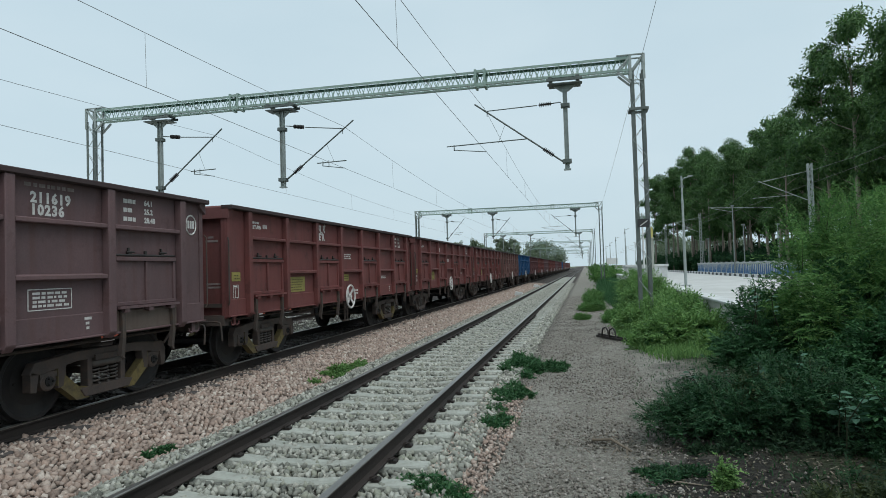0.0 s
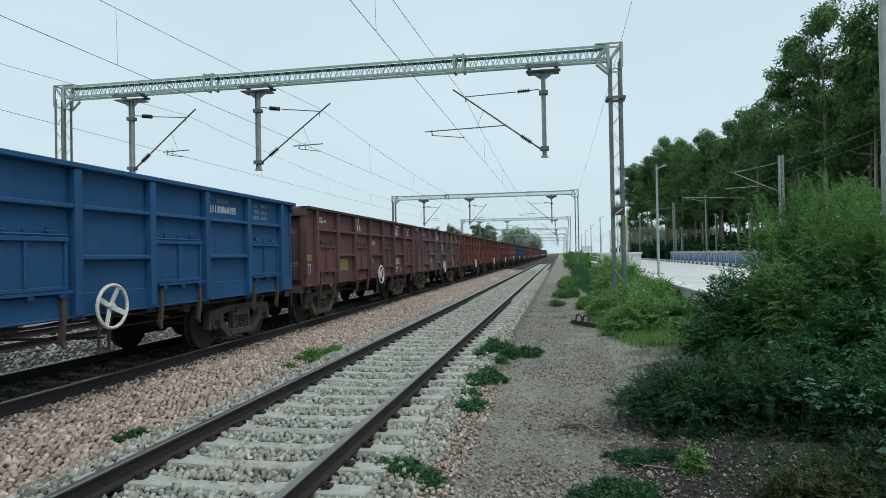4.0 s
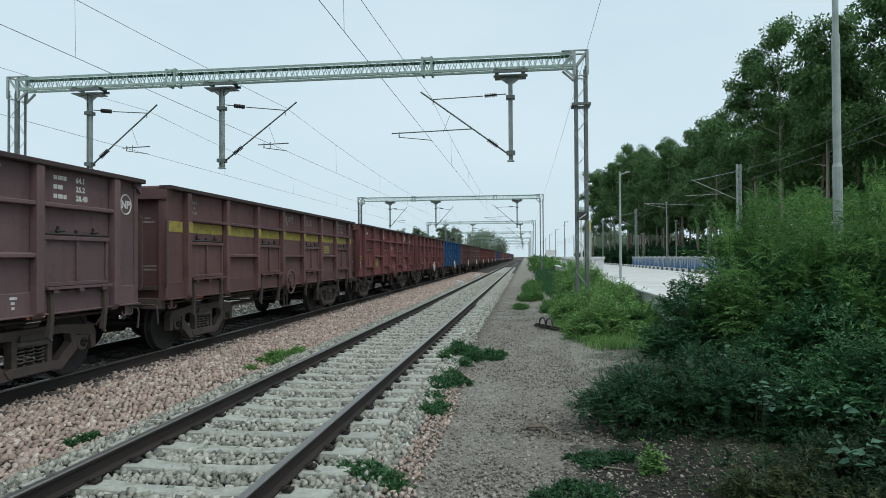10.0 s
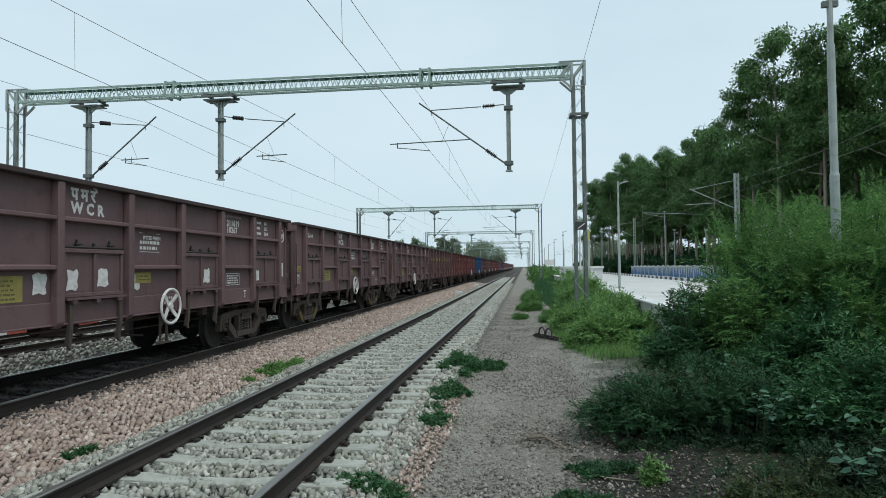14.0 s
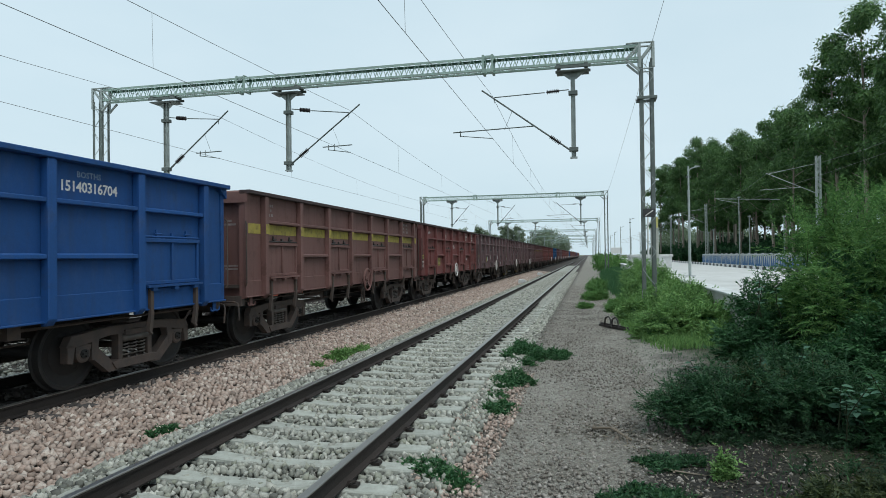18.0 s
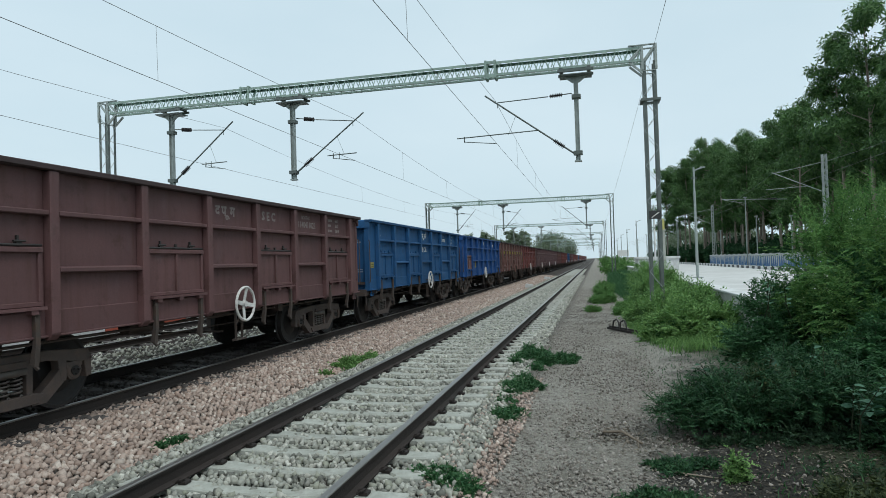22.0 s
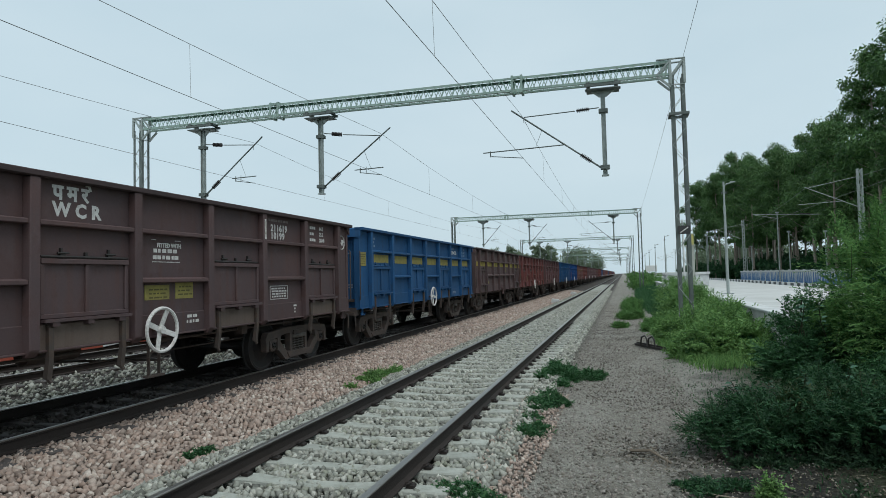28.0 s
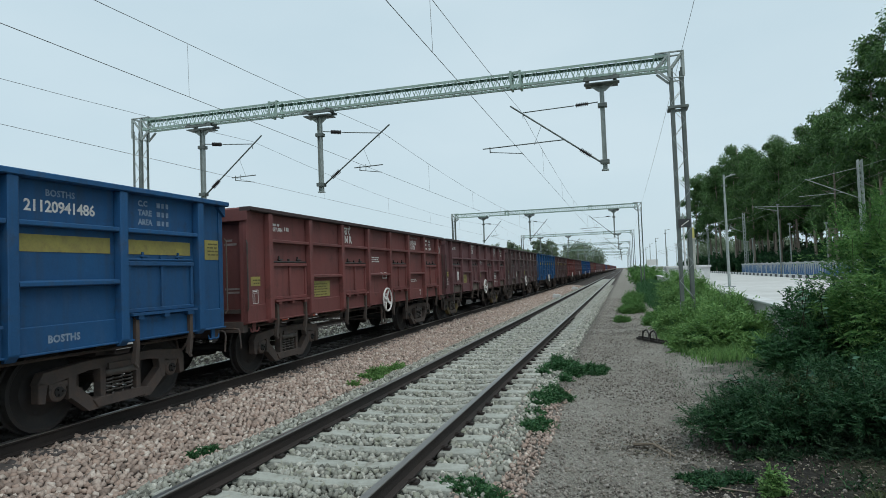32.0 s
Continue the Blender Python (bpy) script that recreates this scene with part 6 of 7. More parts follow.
def wheel_geo():
    g = Geo()
    for s in (-1, 1):
        g.lathe([(0.09, s * 0.72), (0.12, s * 0.74), (0.18, s * 0.80), (0.30, s * 0.83), (0.42, s * 0.79), (0.445, s * 0.775), (0.45, s * 0.77), (0.525, s * 0.77), (0.528, s * 0.79), (0.502, s * 0.805), (0.498, s * 0.90), (0.455, s * 0.905), (0.43, s * 0.885), (0.30, s * 0.865), (0.17, s * 0.92), (0.12, s * 0.94), (0.09, s * 0.95)], 36)
    g.lathe([(0.0, -1.17), (0.065, -1.17), (0.065, -0.95), (0.085, -0.94), (0.08, 0.0), (0.085, 0.94), (0.065, 0.95), (0.065, 1.17), (0.0, 1.17)], 14)
    for s in (-1, 1):
        for k in range(3):
            a = 2 * math.pi * k / 3
            g.tube([(s * 1.165, 0.04 * math.cos(a), 0.04 * math.sin(a)), (s * 1.20, 0.04 * math.cos(a), 0.04 * math.sin(a))], 0.016, 6)
        for k in range(2):
            a = math.pi * k
            g.tube([(s * 0.86, 0.24 * math.cos(a), 0.24 * math.sin(a)), (s * 0.89, 0.24 * math.cos(a), 0.24 * math.sin(a))], 0.035, 8)
    return g


def axlebox_geo(s):
    g = Geo()
    g.lathe([(0.0, 1.155), (0.10, 1.155), (0.125, 1.14), (0.125, 1.02), (0.10, 1.01)], 14, (0, s * 1.0, 0.50))
    g.box(1.03, 1.15, s * 1.0 - 0.13, s * 1.0 + 0.13, 0.55, 0.62)
    return g


def handwheel_geo():
    g = Geo()
    n, r, t = 28, 0.305, 0.025
    ring = [(0.0, r * math.cos(2 * math.pi * k / n), r * math.sin(2 * math.pi * k / n)) for k in range(n + 1)]
    g.tube(ring, t, 6, cap=False)
    for k in range(4):
        a = math.pi / 4 + k * math.pi / 2
        g.bar((-0.035, 0.05 * math.cos(a), 0.05 * math.sin(a)), (0.0, r * math.cos(a), r * math.sin(a)), 0.072, 0.016, (1, 0, 0))
    g.lathe([(0.0, -0.06), (0.055, -0.06), (0.055, 0.015), (0.0, 0.015)], 12)
    return g


def standbar_geo():
    g = Geo()
    g.tube([(1.30, 0.0, 1.13), (1.60, 0.0, 1.13)], 0.025, 8)
    for y in (-0.11, 0.11):
        g.bar((1.47, y, 1.05), (1.47, y * 0.9, 0.50), 0.045, 0.012, (0, 1, 0))
    g.box(1.43, 1.52, -0.17, 0.17, 0.47, 0.50)
    g.bar((1.47, 0.11, 0.98), (1.47, -0.11, 0.74), 0.03, 0.01, (1, 0, 0))
    return g


def flat_geo(y0, y1, z0, z1, x=1.44, t=0.004):
    return Geo().box(x, x + t, y0, y1, z0, z1)


def words(text, size, mat, parent, y, z, x=1.4405, name="lettering", label="", spread=1.0, weight=0.042):
    """Stencilled writing on the wagon's side, its left end at y, its foot at z."""
    def make():
        cu = bpy.data.curves.new("lettering", "FONT")
        cu.body, cu.size, cu.extrude, cu.space_character, cu.resolution_u, cu.offset = text, size, 0.0012, spread, 2, size * weight
        ob = bpy.data.objects.new("lettering_curve", cu)
        scene.collection.objects.link(ob)
        bpy.context.view_layer.update()
        me = bpy.data.meshes.new_from_object(ob.evaluated_get(bpy.context.evaluated_depsgraph_get()))
        bpy.data.objects.remove(ob)
        bpy.data.curves.remove(cu)
        me.materials.clear()
        me.materials.append(mat)
        return me
    me = kept(("words", text, size, mat.name, spread, weight), make)
    return part(name, me, parent, label, pose(x, y, z, 90, 0, 90))


def bars(parent, rows, y, z, h, mat, x=1.4405, name="lettering", frame_it=False, gap=1.8):
    """Illegible writing: rows of short bars. rows: lists of (start, length)."""
    g = Geo()
    for i, row in enumerate(rows):
        for a, w in row:
            g.box(x, x + 0.003, y + a, y + a + w, z - i * h * gap, z - i * h * gap + h)
    if frame_it:
        ya, yb = y - 0.05, y + max(a + w for row in rows for a, w in row) + 0.05
        za, zb = z - (len(rows) - 1) * h * gap - 0.04, z + h + 0.04
        for box in ((ya, yb, za, za + 0.012), (ya, yb, zb - 0.012, zb), (ya, ya + 0.012, za, zb), (yb - 0.012, yb, za, zb)):
            g.box(x, x + 0.003, *box)
    return tagged(part(name, g.mesh("lettering_bars", mat), parent), kind="stuff")


def random_rows(rng, n, width):
    rows = []
    for _ in range(n):
        a, row = rng.uniform(0, 0.03), []
        while a < width - 0.05:
            w = min(rng.uniform(0.03, 0.11), width - a)
            row.append((a, w))
            a += w + rng.uniform(0.018, 0.035)
        rows.append(row)
    return rows


def ring_mark(parent, y, z, text):
    g = Geo()
    n, r = 24, 0.16
    g.tube([(1.443, y + r * 0.85 * math.cos(2 * math.pi * k / n), z + r * math.sin(2 * math.pi * k / n)) for k in range(n + 1)], 0.013, 4, cap=False)
    ring = part("roundel", g.mesh("roundel", M_WHITE), parent, "white painted ring with letters")
    if text == "worn":
        bars(ring, [[(0, 0.05), (0.07, 0.04), (0.13, 0.05)]], y - 0.09, z - 0.06, 0.13, M_WHITE)
    elif text:
        words(text, 0.17, M_WHITE, ring, y - 0.108, z - 0.058)


SIDE = {-1: pose(0, 0, 0, 0, 0, 180), 1: Matrix.Identity(4)}


def build_wagon(spec):
    """One bogie open wagon with seven bays a side, four of them with doors."""
    c, near = spec["paint"], spec.get("near", True)
    pm = PAINT[c]
    fm = M_FAINTB if "blue" in c else M_FAINT
    mk = lambda name, geo, mat=None, bevel=0.0, smooth=False, args=(): kept((name, args, (mat or pm).name), lambda: geo(*args).mesh(name, mat or pm, bevel, smooth))
    tone = {"brown": "dull brown", "red": "red-oxide", "darkred": "dark red", "mauve": "faded mauve-brown", "umber": "dark umber", "rustbrown": "rusty brown", "blue": "blue", "brightblue": "bright blue"}[c]
    extra = " with a yellow band" if spec.get("band") else ""
    w = tagged(empty("open_wagon"), f"{tone} steel open goods wagon{extra}" + ("" if extra else " on two bogies"), "goods wagon", "wagons of the goods train")
    part("floor", mk("floor", floor_geo, M_STEELDK), w, "dark steel floor")
    uf = part("underframe", mk("underframe", frame_geo, M_BOGIE), w, "grimy steel underframe")
    part("brake_gear", mk("brake_gear", gear_geo, M_BOGIE), uf)
    for e in (-1, 1):
        ew = part("end_wall", mk("end_wall", end_geo, None, 0.006, args=(e,)), w)
        turn = pose(0, e * (HALF - 0.12), 0, 0, 0, 0 if e < 0 else 180)
        part("end_cap", mk("end_cap", end_cap_geo), ew, m=turn)
        if near and e < 0:
            lines = [[(0.05, 0.12)], [(0.0, 0.26)]]
            note = bars(ew, lines, 0, 0, 0.04, fm, 0.0)
            note.matrix_basis = pose(0.92, -HALF + 0.116, 2.50, 0, 0, -90)
            low = bars(ew, [[(0.0, 0.30)], [(0.02, 0.28)]], 0, 0, 0.035, fm, 0.0)
            low.matrix_basis = pose(0.92, -HALF + 0.116, 1.62, 0, 0, -90)
        for x in ((-1.36, 1.36, -0.45, 0.45) if near else (-1.36, 1.36)):
            part("end_post", mk("end_post", end_post_geo), ew, m=turn @ pose(x, 0, 0))
        part("coupler", mk("coupler", coupler_geo, M_BOGIE, args=(e,)), uf, "grimy automatic coupler with hose")
        part("uncoupling_lever", mk("uncoupling_lever", lever_geo, M_STEELDK, args=(e,)), ew, "bent steel lever and hand rail")
        if near:
            part("lashing_hook", mk("lashing_hook", hook_geo, args=(e,)), ew)
    for s in (1, -1):
        side = part("side_wall", mk("side_sheet", sheet_geo), w, "", SIDE[s])
        part("side_sill", mk("side_sill", sill_geo, None, 0.006), side)
        part("coping", mk("coping", coping_geo, None if "blue" in c else M_COAL), side)
        for y in POSTS:
            part("post", mk("post", post_geo, None, 0.010), side, m=pose(0, y, 0))
        for i, (a, b) in enumerate(BAYS):
            mid = (a + b) / 2
            part("stiffener", mk("stiffener", stiffener_geo), side, m=pose(0, mid, spec.get("rib_z", 2.48)))
            if i in spec.get("doors", (0, 2, 4, 6)):
                dm = PAINT["rustbrown"] if (s == 1 and i == spec.get("odd_door", -1)) else pm
                door = part("side_door", mk("side_door", door_geo, dm, 0.006), side, "rust-brown replacement door" if dm is not pm else "", pose(0, mid, 0))
                if near:
                    part("hinge", mk("hinge", hinge_geo, pm if "blue" in c else M_GREASE), door, "" if "blue" in c else "dark greasy hinge bar")
                    part("latch", mk("latch", latch_geo), door)
                if near and s == 1:
                    part("door_sill", mk("door_sill", door_sill_geo, M_DUSTY if spec.get("dusty") else None), side, "dusty brown sill plate" if spec.get("dusty") else "", pose(0, mid, 0))
                for y in (-0.55, 0.55) if s == 1 else ():
                    part("door_stop", mk("door_stop", stop_geo, M_STEELDK), side, m=pose(0, mid + y, 0))
            else:
                part("stiffener", mk("stiffener", stiffener_geo), side, m=pose(0, mid, 1.79))
    for e in (-1, 1):
        bogie = part("bogie", mk("bolster", bolster_geo, M_BOGIE), w, "dark cast steel bogie", pose(0, e * 4.28, 0))
        for s in (-1, 1):
            part("side_frame", mk("side_frame", frame_side_geo, M_BOGIE, 0.008), bogie, m=SIDE[s])
            for q in (-1, 1):
                part("diagonal", mk("diagonal", diagonal_geo, M_OCHRE if spec.get("ochre") else M_BOGIE, args=(q,)), bogie, m=SIDE[s])
                part("axle_box", mk("axle_box", axlebox_geo, M_BOGIE, args=(q,)), bogie, m=SIDE[s])
            part("spring", mk("spring", springs_geo, M_SPRING, smooth=True), bogie, m=SIDE[s])
        for y in (-1.0, 1.0):
            ws = part("wheelset", mk("wheelset", wheel_geo, M_WHEEL), bogie, "steel wheels on an axle", pose(0, y, 0.5))
            WHEELS.append((ws, y, spec["k"]))
    side = w
    wheel_mat = M_WHITE if spec.get("white_wheel", True) else pm
    part("stand", mk("brake_stand", standbar_geo, M_STEELDK), w, m=pose(0, spec.get("wheel_y", -0.25), 0))
    part("handwheel", mk("handwheel", handwheel_geo, wheel_mat), w, "white painted brake hand wheel" if wheel_mat is M_WHITE else "brake hand wheel", pose(1.62, spec.get("wheel_y", -0.25), 1.13, spec.get("turn", 0)))
    if spec.get("band"):
        z0, z1 = spec.get("band_z", (2.27, 2.47))
        spans = [(-HALF + 0.12, POSTS[0] - 0.08)] + BAYS + [(POSTS[-1] + 0.08, HALF - 0.12)] if spec.get("full_band") else BAYS
        for a, b in spans:
            part("yellow_band", flat_geo(a + spec.get("inset", 0.0), b - spec.get("inset", 0.0), z0, z1).mesh("yellow_band", spec["band"]), w, "painted yellow band")
        if spec.get("full_band"):
            for y in POSTS:
                part("yellow_band", flat_geo(y - 0.065, y + 0.065, z0, z1, 1.561).mesh("yellow_band", spec["band"]), w, "painted yellow band")
    if not near:
        return w
    rng = random.Random(spec["k"] * 7 + 3)
    wm = fm if spec.get("faint") else M_WHITE
    # from the front end: ring mark, tare lines, number, zone letters, notices
    if spec.get("ring"):
        ring_mark(w, 5.89, 2.66, spec["ring"])
    f0, f1, f2 = BAYS[6], BAYS[5], BAYS[4]
    tm = fm if spec.get("bare") else wm
    if c == "blue":
        for i, line in enumerate(("C.C", "TARE", "AREA")):
            words(line, 0.11, tm, w, f0[0] + 0.30, 2.88 - i * 0.13)
            bars(w, [[(0, 0.07), (0.10, 0.05), (0.19, 0.05)]], f0[0] + 0.66, 2.88 - i * 0.13, 0.07, tm)
    elif spec.get("english"):
        for i, line in enumerate(("CARRYING CAPACITY", "TARE", "AREA")):
            words(line, 0.07 if i == 0 else 0.105, tm, w, f0[0] + 0.22, 2.88 - i * 0.13, spread=0.92)
            words(("64.1 t", "25.2 t", "28.48 m")[i], 0.105, tm, w, f0[0] + (0.98 if i == 0 else 0.80), 2.88 - i * 0.13, spread=0.95)
        words("BOSTHSM2", 0.10, wm, w, f1[0] + 0.26, 1.27, 1.4565)
        words("(MBS)", 0.09, wm, w, f1[0] + 0.32, 1.16, 1.4565)
        for i, line in enumerate(("FITTED WITH TWIN PIPE", "GRADUATED RELEASE AIR")):
            words(line, 0.062, wm, w, f1[0] + 0.32, 1.66 - i * 0.075, spread=0.92)
        bars(w, random_rows(rng, 2, 0.70), f1[0] + 0.32, 1.51, 0.045, wm, gap=1.6)
    elif c != "brightblue":
        for i, line in enumerate(("64.1", "25.2", "28.48")):
            bars(w, [[(0, 0.07), (0.085, 0.09), (0.19, 0.06)][: 3 - i % 2]], f0[0] + 0.28, 2.885 - i * 0.13, 0.06, tm)
            words(line, 0.11, tm, w, f0[0] + 0.72, 2.88 - i * 0.13)
    if spec.get("number"):
        if spec.get("english"):
            words("BOSTHSM2(MBS)", 0.105, wm, w, f1[0] + 0.20, 2.91, spread=1.1)
        else:
            bars(w, random_rows(rng, 1, 0.82), f1[0] + 0.20, 2.93, 0.045, fm)
        for i, line in enumerate(spec["number"]):
            words(line, 0.18, wm, w, f1[0] + 0.30, 2.745 - i * 0.15, spread=1.15)
    if spec.get("wide_number"):
        words(spec["wide_number"], 0.19, wm, w, f1[0] + 0.14, 2.67, spread=0.95, weight=0.02)
        words("BOSTHS", 0.11, fm, w, f1[0] + 0.42, 2.86, spread=1.05, weight=0.02)
        if spec.get("band"):
            words("BOSTHS", 0.12, fm, w, f1[0] + 0.42, 1.14, 1.4565, spread=1.05)
    zone_bay = BAYS[spec.get("zone_bay", 2)]
    if spec.get("zone"):
        apart = spec.get("hindi_bay")
        if spec.get("hindi"):
            words(spec["hindi"], 0.25, wm, w, (zone_bay[0] if apart is None else BAYS[apart][0]) + 0.25, 2.82 if apart is None else 2.74, spread=1.5)
        words(spec["zone"], 0.235, wm, w, zone_bay[0] + 0.25, spec.get("zone_z", 2.62 if apart is None else 2.74), spread=1.65)
    if spec.get("bare"):
        bars(w, [[(0.0, 0.05), (0.07, 0.06), (0.15, 0.05)], [(0.08, 0.05)], [(0.03, 0.04), (0.11, 0.09)]], BAYS[0][0] + 0.17, 2.84, 0.055, fm)
    else:
        words("RETURN", 0.10, wm, w, BAYS[0][0] + 0.15, 2.72)
        bars(w, random_rows(rng, 1, 0.30), BAYS[0][0] + 0.16, 2.82, 0.045, wm)
        if spec.get("due"):
            words(spec["due"], 0.12, wm, w, BAYS[0][0] + 0.58, 2.74)
        else:
            bars(w, [[(0, 0.035), (0.07, 0.04), (0.125, 0.04)]], BAYS[0][0] + 0.60, 2.74, 0.075, wm)
    # notices on the plain bays and the rear strip
    if not spec.get("bare"):
        if c in ("brown", "umber"):
            words("FITTED WITH", 0.085, wm, w, BAYS[3][0] + 0.40, 2.31)
            bars(w, random_rows(rng, 2, 0.58), BAYS[3][0] + 0.30, 2.23, 0.055, wm, gap=1.75)
            bars(w, [[(0, 0.10), (0.50, 0.12)], [(0.02, 0.58)]], BAYS[3][0] + 0.28, 2.41, 0.010, wm, gap=32.0)
        else:
            bars(w, random_rows(rng, 3, 0.52), BAYS[3][0] + 0.32, 2.27, 0.030, wm)
        if not spec.get("english"):
            bars(w, random_rows(rng, 4 if c in ("brown", "umber") else 2, 0.56), f1[0] + 0.30, 1.62, 0.030, wm, frame_it=c in ("brown", "umber"), gap=1.7)
        bars(w, [[(0, 0.12)], [(0.02, 0.06)], [(0.03, 0.05)]], f1[0] + 1.1, 1.26, 0.035, wm, 1.4565)
        bars(w, random_rows(rng, 2, 0.3), BAYS[3][0] + 1.0, 1.25, 0.045, wm, 1.4565)
        box = Geo()
        for r in ((-6.01, -5.83, 1.36, 1.37), (-6.01, -5.83, 1.60, 1.61), (-6.01, -6.0, 1.36, 1.61), (-5.84, -5.83, 1.36, 1.61), (-5.95, -5.94, 1.36, 1.555), (-6.01, -5.83, 1.548, 1.558), (-5.99, -5.87, 1.57, 1.59)):
            box.box(1.4405, 1.4435, *r)
        tagged(part("lettering", box.mesh("date_table", wm), w), kind="stuff")
        bars(w, random_rows(rng, 2, 0.26), -6.06, 1.24, 0.03, wm)
    if spec.get("arrow"):
        mark = part("arrow_mark", flat_geo(POSTS[5] - spec["arrow"] / 2, POSTS[5] + spec["arrow"] / 2, 2.56, 2.93, 1.5605).mesh("arrow_mark", M_WHITE), w, "white painted upright mark")
        g = Geo().prism([(POSTS[5] + spec["arrow"] * (a - 0.5), z) for a, z in ((0.40, 2.90), (0.60, 2.90), (0.60, 2.68), (0.80, 2.68), (0.50, 2.59), (0.20, 2.68), (0.40, 2.68))], 1.565, 1.5665, "x")
        part("arrow", g.mesh("arrow", M_INK), mark, "dark arrow")
    if spec.get("grab"):
        g = Geo().tube([(1.44, spec["grab"], 1.87), (1.50, spec["grab"], 1.86), (1.50, spec["grab"], 1.72), (1.50, spec["grab"] + 0.28, 1.72), (1.50, spec["grab"] + 0.28, 1.86), (1.44, spec["grab"] + 0.28, 1.87)], 0.013, 6)
        part("grab_handle", g.mesh("grab_handle", M_WHITE), w, "white U-shaped grab handle")
    for y0, y1, z0, z1 in spec.get("stickers", ()):
        st = part("notice_plate", flat_geo(y0, y1, z0, z1, 1.4385, 0.006).mesh("notice_plate", M_YELLOW), w, "yellow notice plate")
        bars(st, random_rows(rng, max(1, int((z1 - z0) / 0.065)), (y1 - y0) * 0.78), y0 + 0.06, z1 - 0.075, 0.022, M_INK, 1.446, gap=2.6)
    for y0, y1, z0, z1 in spec.get("papers", ()):
        g = Geo()
        torn = [(0, 0), (0.4, 0.06), (0.75, 0), (1, 0.1), (0.93, 0.45), (1, 0.75), (0.9, 1), (0.6, 0.92), (0.3, 1), (0.0, 0.94), (0.08, 0.5)]
        pts = [(y0 + (y1 - y0) * (a + rng.uniform(-0.07, 0.07)), z0 + (z1 - z0) * (b + rng.uniform(-0.06, 0.06))) for a, b in torn]
        on_door = any(BAYS[i][0] < y0 < BAYS[i][1] for i in (0, 2, 4, 6))
        g.prism(pts, 1.457 if on_door else 1.441, 1.460 if on_door else 1.444, "x")
        part("paper_scrap", g.mesh("paper_scrap", M_WHITE), w, "torn white paper scrap")
    return w


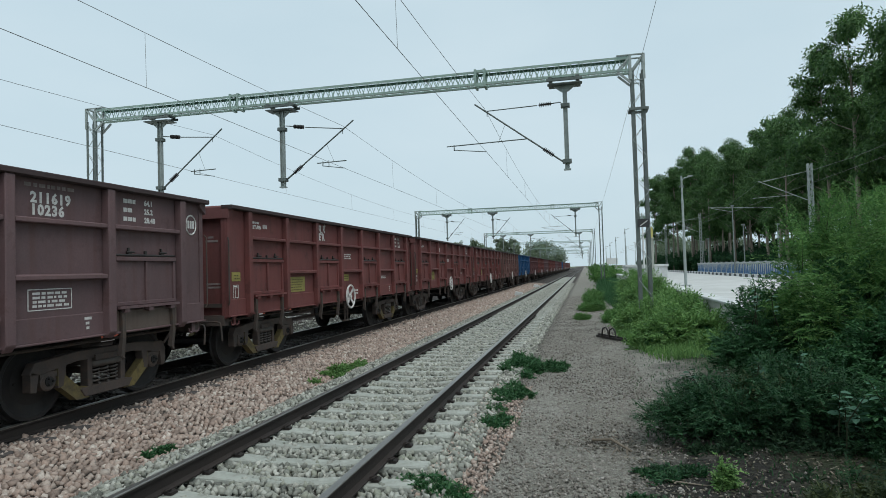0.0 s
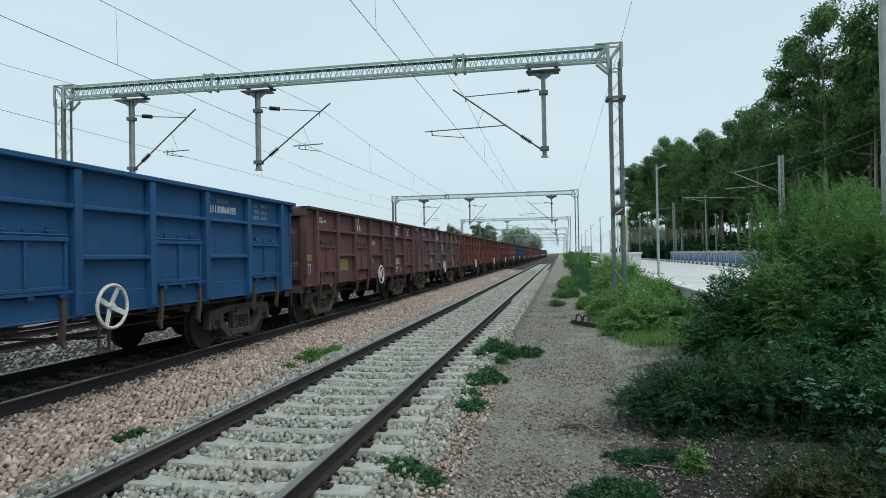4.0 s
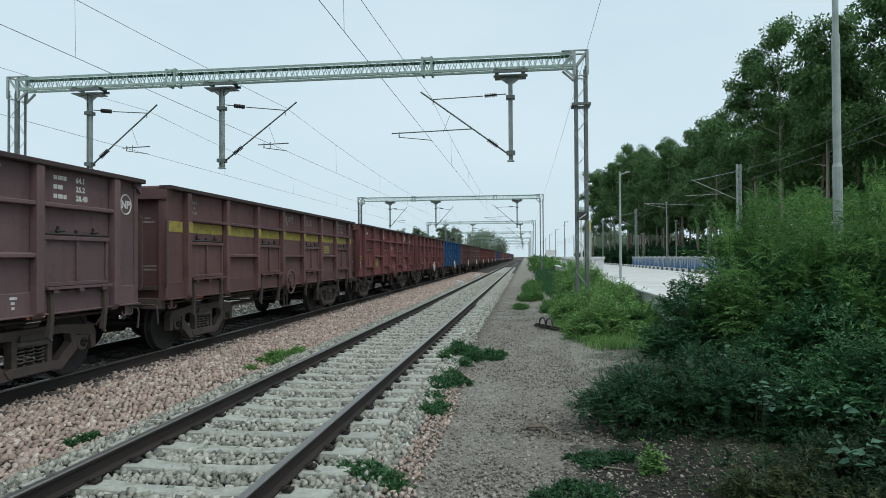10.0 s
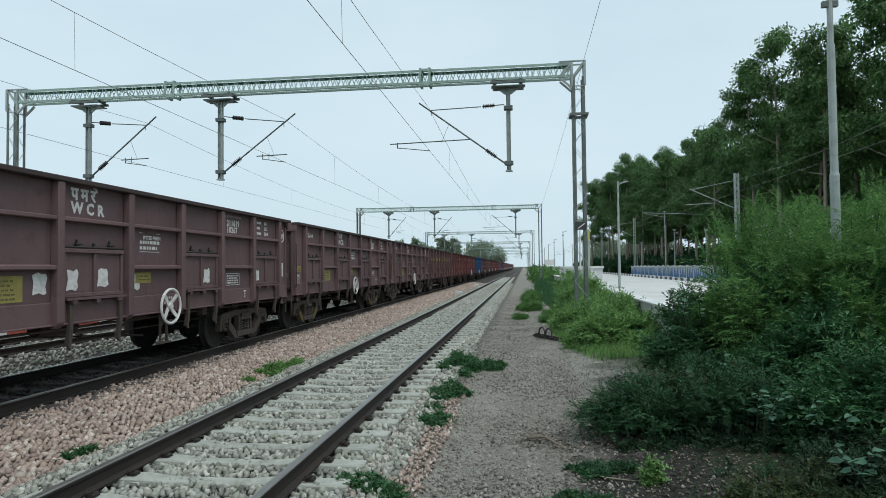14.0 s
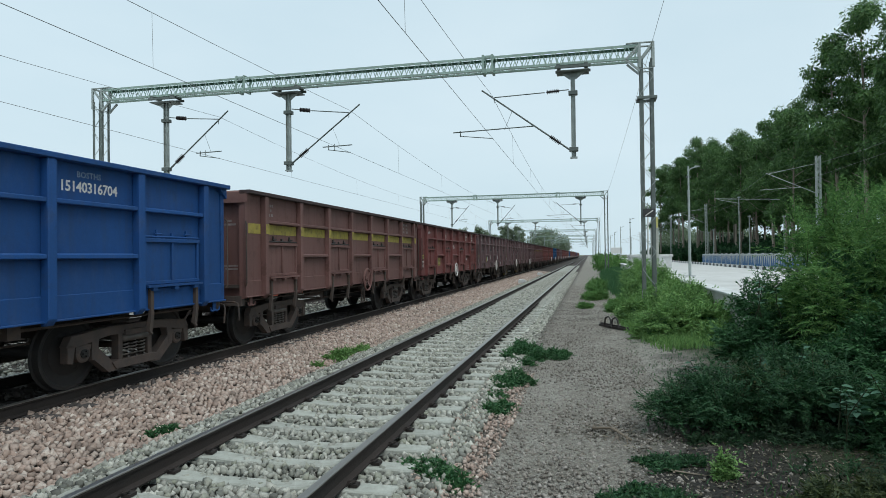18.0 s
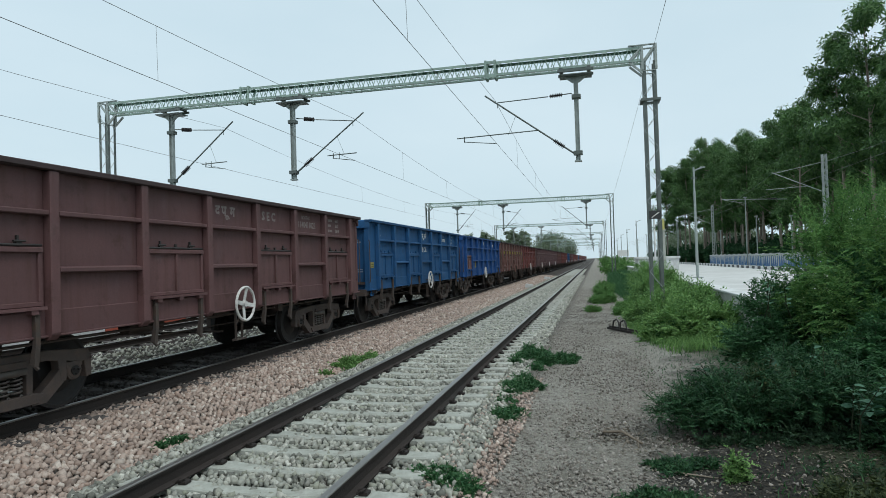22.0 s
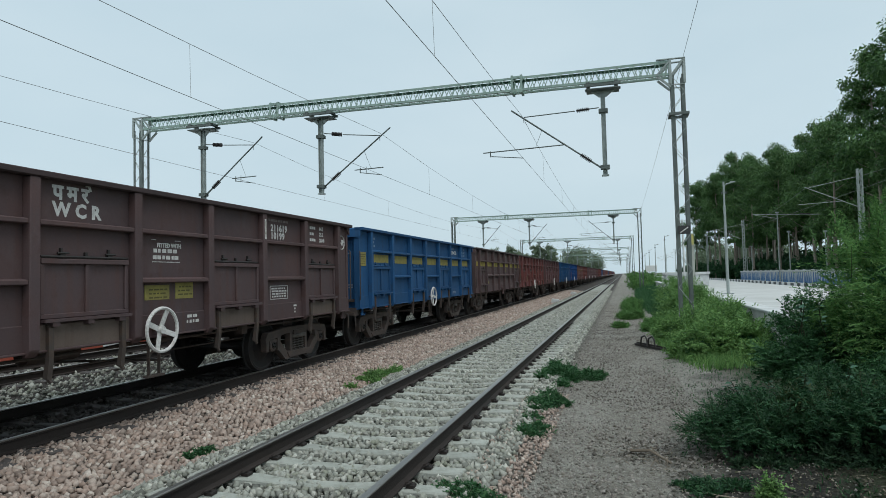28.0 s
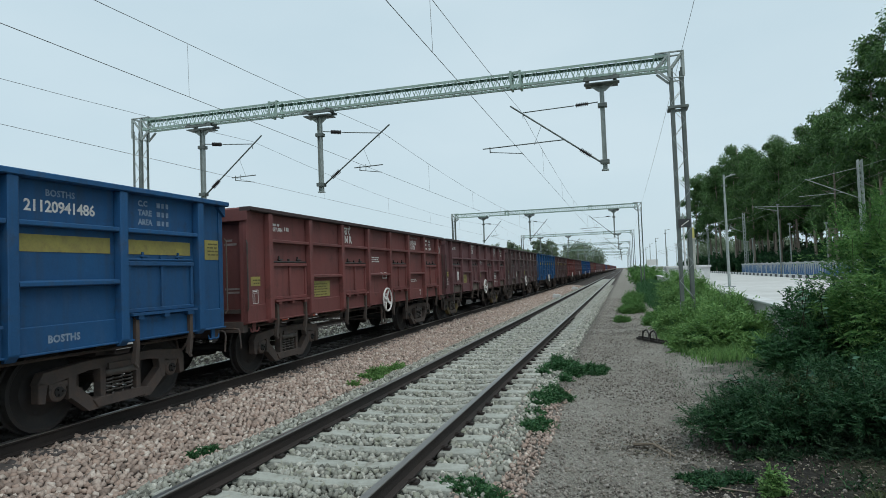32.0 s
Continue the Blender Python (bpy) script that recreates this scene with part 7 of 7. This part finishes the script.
P3 = (-6.06, -5.76, 1.68, 1.85)
STD = [P3, (BAYS[1][0] + 0.1, BAYS[1][0] + 0.95, 1.38, 1.72), (BAYS[3][0] + 0.18, BAYS[3][0] + 0.62, 1.56, 1.74)]
WAGONS = {
    1: dict(wheel_y=-0.42, paint="red", zone="ER", hindi="पूरे", stickers=STD, number=None, white_wheel=True, ochre=True),
    2: dict(dusty=True, wheel_y=-0.33, paint="brown", zone="WCR", hindi="पमरे", number=("211619", "10236"), ring="worn", stickers=STD, ochre=True),
    3: dict(english=True, ring="NP", wheel_y=0.19, paint="darkred", zone="WR", hindi="परे", number=("210819", "10576"), stickers=STD, ochre=True),
    4: dict(paint="blue", wide_number="21130864195", bare=True, stickers=[P3], turn=20),
    5: dict(wheel_y=-0.03, paint="red", zone="SR", hindi="दरे", number=("20388", "1466"), stickers=[STD[1], (BAYS[5][0] + 0.15, BAYS[5][0] + 0.75, 1.42, 1.62)], turn=-8),
    6: dict(paint="red", zone="NR", hindi="उरे", number=("210318", "11182"), white_wheel=False, ring="NP", stickers=[P3, STD[1]]),
    7: dict(wheel_y=-0.50, paint="mauve", zone="ECR", hindi="पूमरे", hindi_bay=3, zone_bay=4, faint=True, band=M_BANDY, full_band=True, bare=True, white_wheel=False, stickers=[(BAYS[5][0] + 0.4, BAYS[5][0] + 0.95, 1.92, 2.16)]),
    8: dict(wheel_y=-0.42, paint="brown", zone="WCR", hindi="पमरे", number=("211619", "10152"), ring="NP", stickers=STD, turn=12),
    9: dict(due="2-25", wheel_y=-0.35, arrow=0.05, paint="brown", zone="WCR", hindi="पमरे", number=("211619", "10205"), ring="NP", stickers=STD, ochre=True),
    10: dict(wheel_y=0.25, paint="brown", zone="WCR", hindi="पमरे", number=("211619", "10267"), ring="NP", stickers=STD, papers=[(5.74, 5.98, 1.55, 1.95), (-2.75, -2.5, 1.45, 1.75), (-2.15, -1.92, 1.5, 1.8), (-1.5, -1.25, 1.52, 1.82), (4.2, 4.4, 1.5, 1.75), (1.7, 1.95, 1.5, 1.8), (-0.65, -0.42, 1.45, 1.72)]),
    11: dict(paint="red", zone="NR", ring="NP", number=("210818", "11026"), stickers=[P3, STD[1]]),
    12: dict(wheel_y=0.18, paint="rustbrown", faint=True, band=M_BANDY, full_band=True, bare=True, white_wheel=False),
    13: dict(wheel_y=-0.44, paint="brightblue", zone="SEC", hindi="दपूम", hindi_bay=3, zone_bay=4, doors=(0, 6), wide_number="15140316704", bare=True, odd_door=0, stickers=[(BAYS[1][0] + 1.05, BAYS[1][0] + 1.36, 1.45, 1.78)], turn=22),
    14: dict(wheel_y=0.17, paint="blue", zone="SECR", hindi="दपूमरे", zone_bay=3, hindi_bay=3, zone_z=2.22, wide_number="9140317961", bare=True, stickers=[P3], turn=5),
    15: dict(wheel_y=0.15, paint="mauve", zone="SEC", hindi="दपूम", hindi_bay=3, zone_bay=4, faint=True, bare=True, wide_number="31140411022", turn=35),
    16: dict(arrow=0.10, paint="red", zone="CR", hindi="मरे", number=("210118", "10990"), ring="NP", stickers=STD, turn=15),
    17: dict(wheel_y=-0.44, paint="umber", zone="SECR", hindi="दपूमरे", hindi_bay=4, zone_bay=3, doors=(0, 6), faint=True, band=M_BANDY, full_band=True, bare=True, white_wheel=False, wide_number="31140411720", stickers=[(BAYS[4][0] + 0.3, BAYS[4][0] + 0.75, 1.98, 2.20), (BAYS[1][0] + 0.15, BAYS[1][0] + 0.7, 1.40, 1.56)]),
    18: dict(paint="blue", band=M_YELLOW, inset=0.06, band_z=(2.22, 2.44), bare=True, wide_number="21130941702", stickers=[(-6.15, -5.72, 2.12, 2.48)], turn=40),
    19: dict(dusty=True, wheel_y=-0.42, arrow=0.05, paint="umber", zone="WCR", hindi="पमरे", number=("211619", "10199"), ring="NP", stickers=[P3, (BAYS[3][0] + 0.15, BAYS[3][0] + 0.65, 1.55, 1.76), (BAYS[3][0] + 0.78, BAYS[3][0] + 1.18, 1.55, 1.79)], papers=[(-3.3, -3.0, 1.45, 1.8)], turn=25),
    20: dict(english=True, dusty=True, ochre=True, due="12-24", wheel_y=0.03, paint="darkred", rib_z=2.34, zone="SER", hindi="दपूरे", number=("210718", "11128"), ring="NP", stickers=STD, papers=[(-4.5, -4.25, 1.5, 1.85)], turn=30),
    21: dict(wheel_y=0.23, grab=0.22, paint="red", zone="NR", hindi="उरे", number=("210318", "11175"), ring="NP", stickers=[P3, STD[1]], turn=18),
    22: dict(paint="blue", band=M_YELLOW, inset=0.06, band_z=(2.20, 2.40), bare=True, wide_number="21120941486", stickers=[(5.75, 6.15, 2.14, 2.46)]),
}
AHEAD = ["red", "red", "rustbrown", "blue", "darkred", "red", "brown", "red", "red", "brown", "darkred", "red", "blue", "red", "brown", "red", "darkred", "red", "brown", "red"]
WHEELS, TRAIN = [], []
for k in sorted(WAGONS):
    TRAIN.append((build_wagon(dict(WAGONS[k], k=k)), k))
for i, c in enumerate(AHEAD):
    TRAIN.append((build_wagon(dict(paint=c, k=-i, near=i < 4, stickers=STD[:2], zone="NR", bare=i > 1)), -i))
TRAIN.append((build_wagon(dict(paint="red", k=23, near=False)), 23))
TRAIN.append((build_wagon(dict(paint="brown", k=24, near=False)), 24))


TRAIN_COURSE = (138.5865, 131.3451, -0.2271, -0.4791, 2.4674)
# wagons of several makes: how far each stands behind or before an even pitch
SLACK = {1: -0.52, 2: -0.44, 3: -0.51, 4: -0.36, 5: -0.36, 6: -0.10, 7: 0.15, 8: 0.27, 9: 0.15, 10: 0.14, 11: 0.05, 12: -0.03, 13: 0.01, 14: 0.18, 15: 0.4, 16: 0.37, 17: 0.1, 18: 0.07, 19: 0.05, 20: 0.09, 21: -0.08, 22: -0.09}


def train_y(t):
    """Where the rear end of the first wagon stands along the line at t seconds."""
    u, y = (t - 16) / 16, 0.0
    for c in reversed(TRAIN_COURSE):
        y = y * u + c
    return y


# ---- motion of the train ----
def motions():
    for w, k in TRAIN:
        walk(w, [(t / 2, pose(X2, train_y(t / 2) - (k - 1) * PITCH - SLACK.get(k, -0.52 if k < 1 else -0.09) + HALF, 0)) for t in range(65)])
    start = train_y(0)
    turns = [(i / 15, -math.degrees((train_y(i / 15) - start) / 0.5)) for i in range(481)]
    for ws, y, k in WHEELS:
        if -4 <= k <= 22:
            walk(ws, [(t, pose(0, y, 0.5, a)) for t, a in turns])


motions()
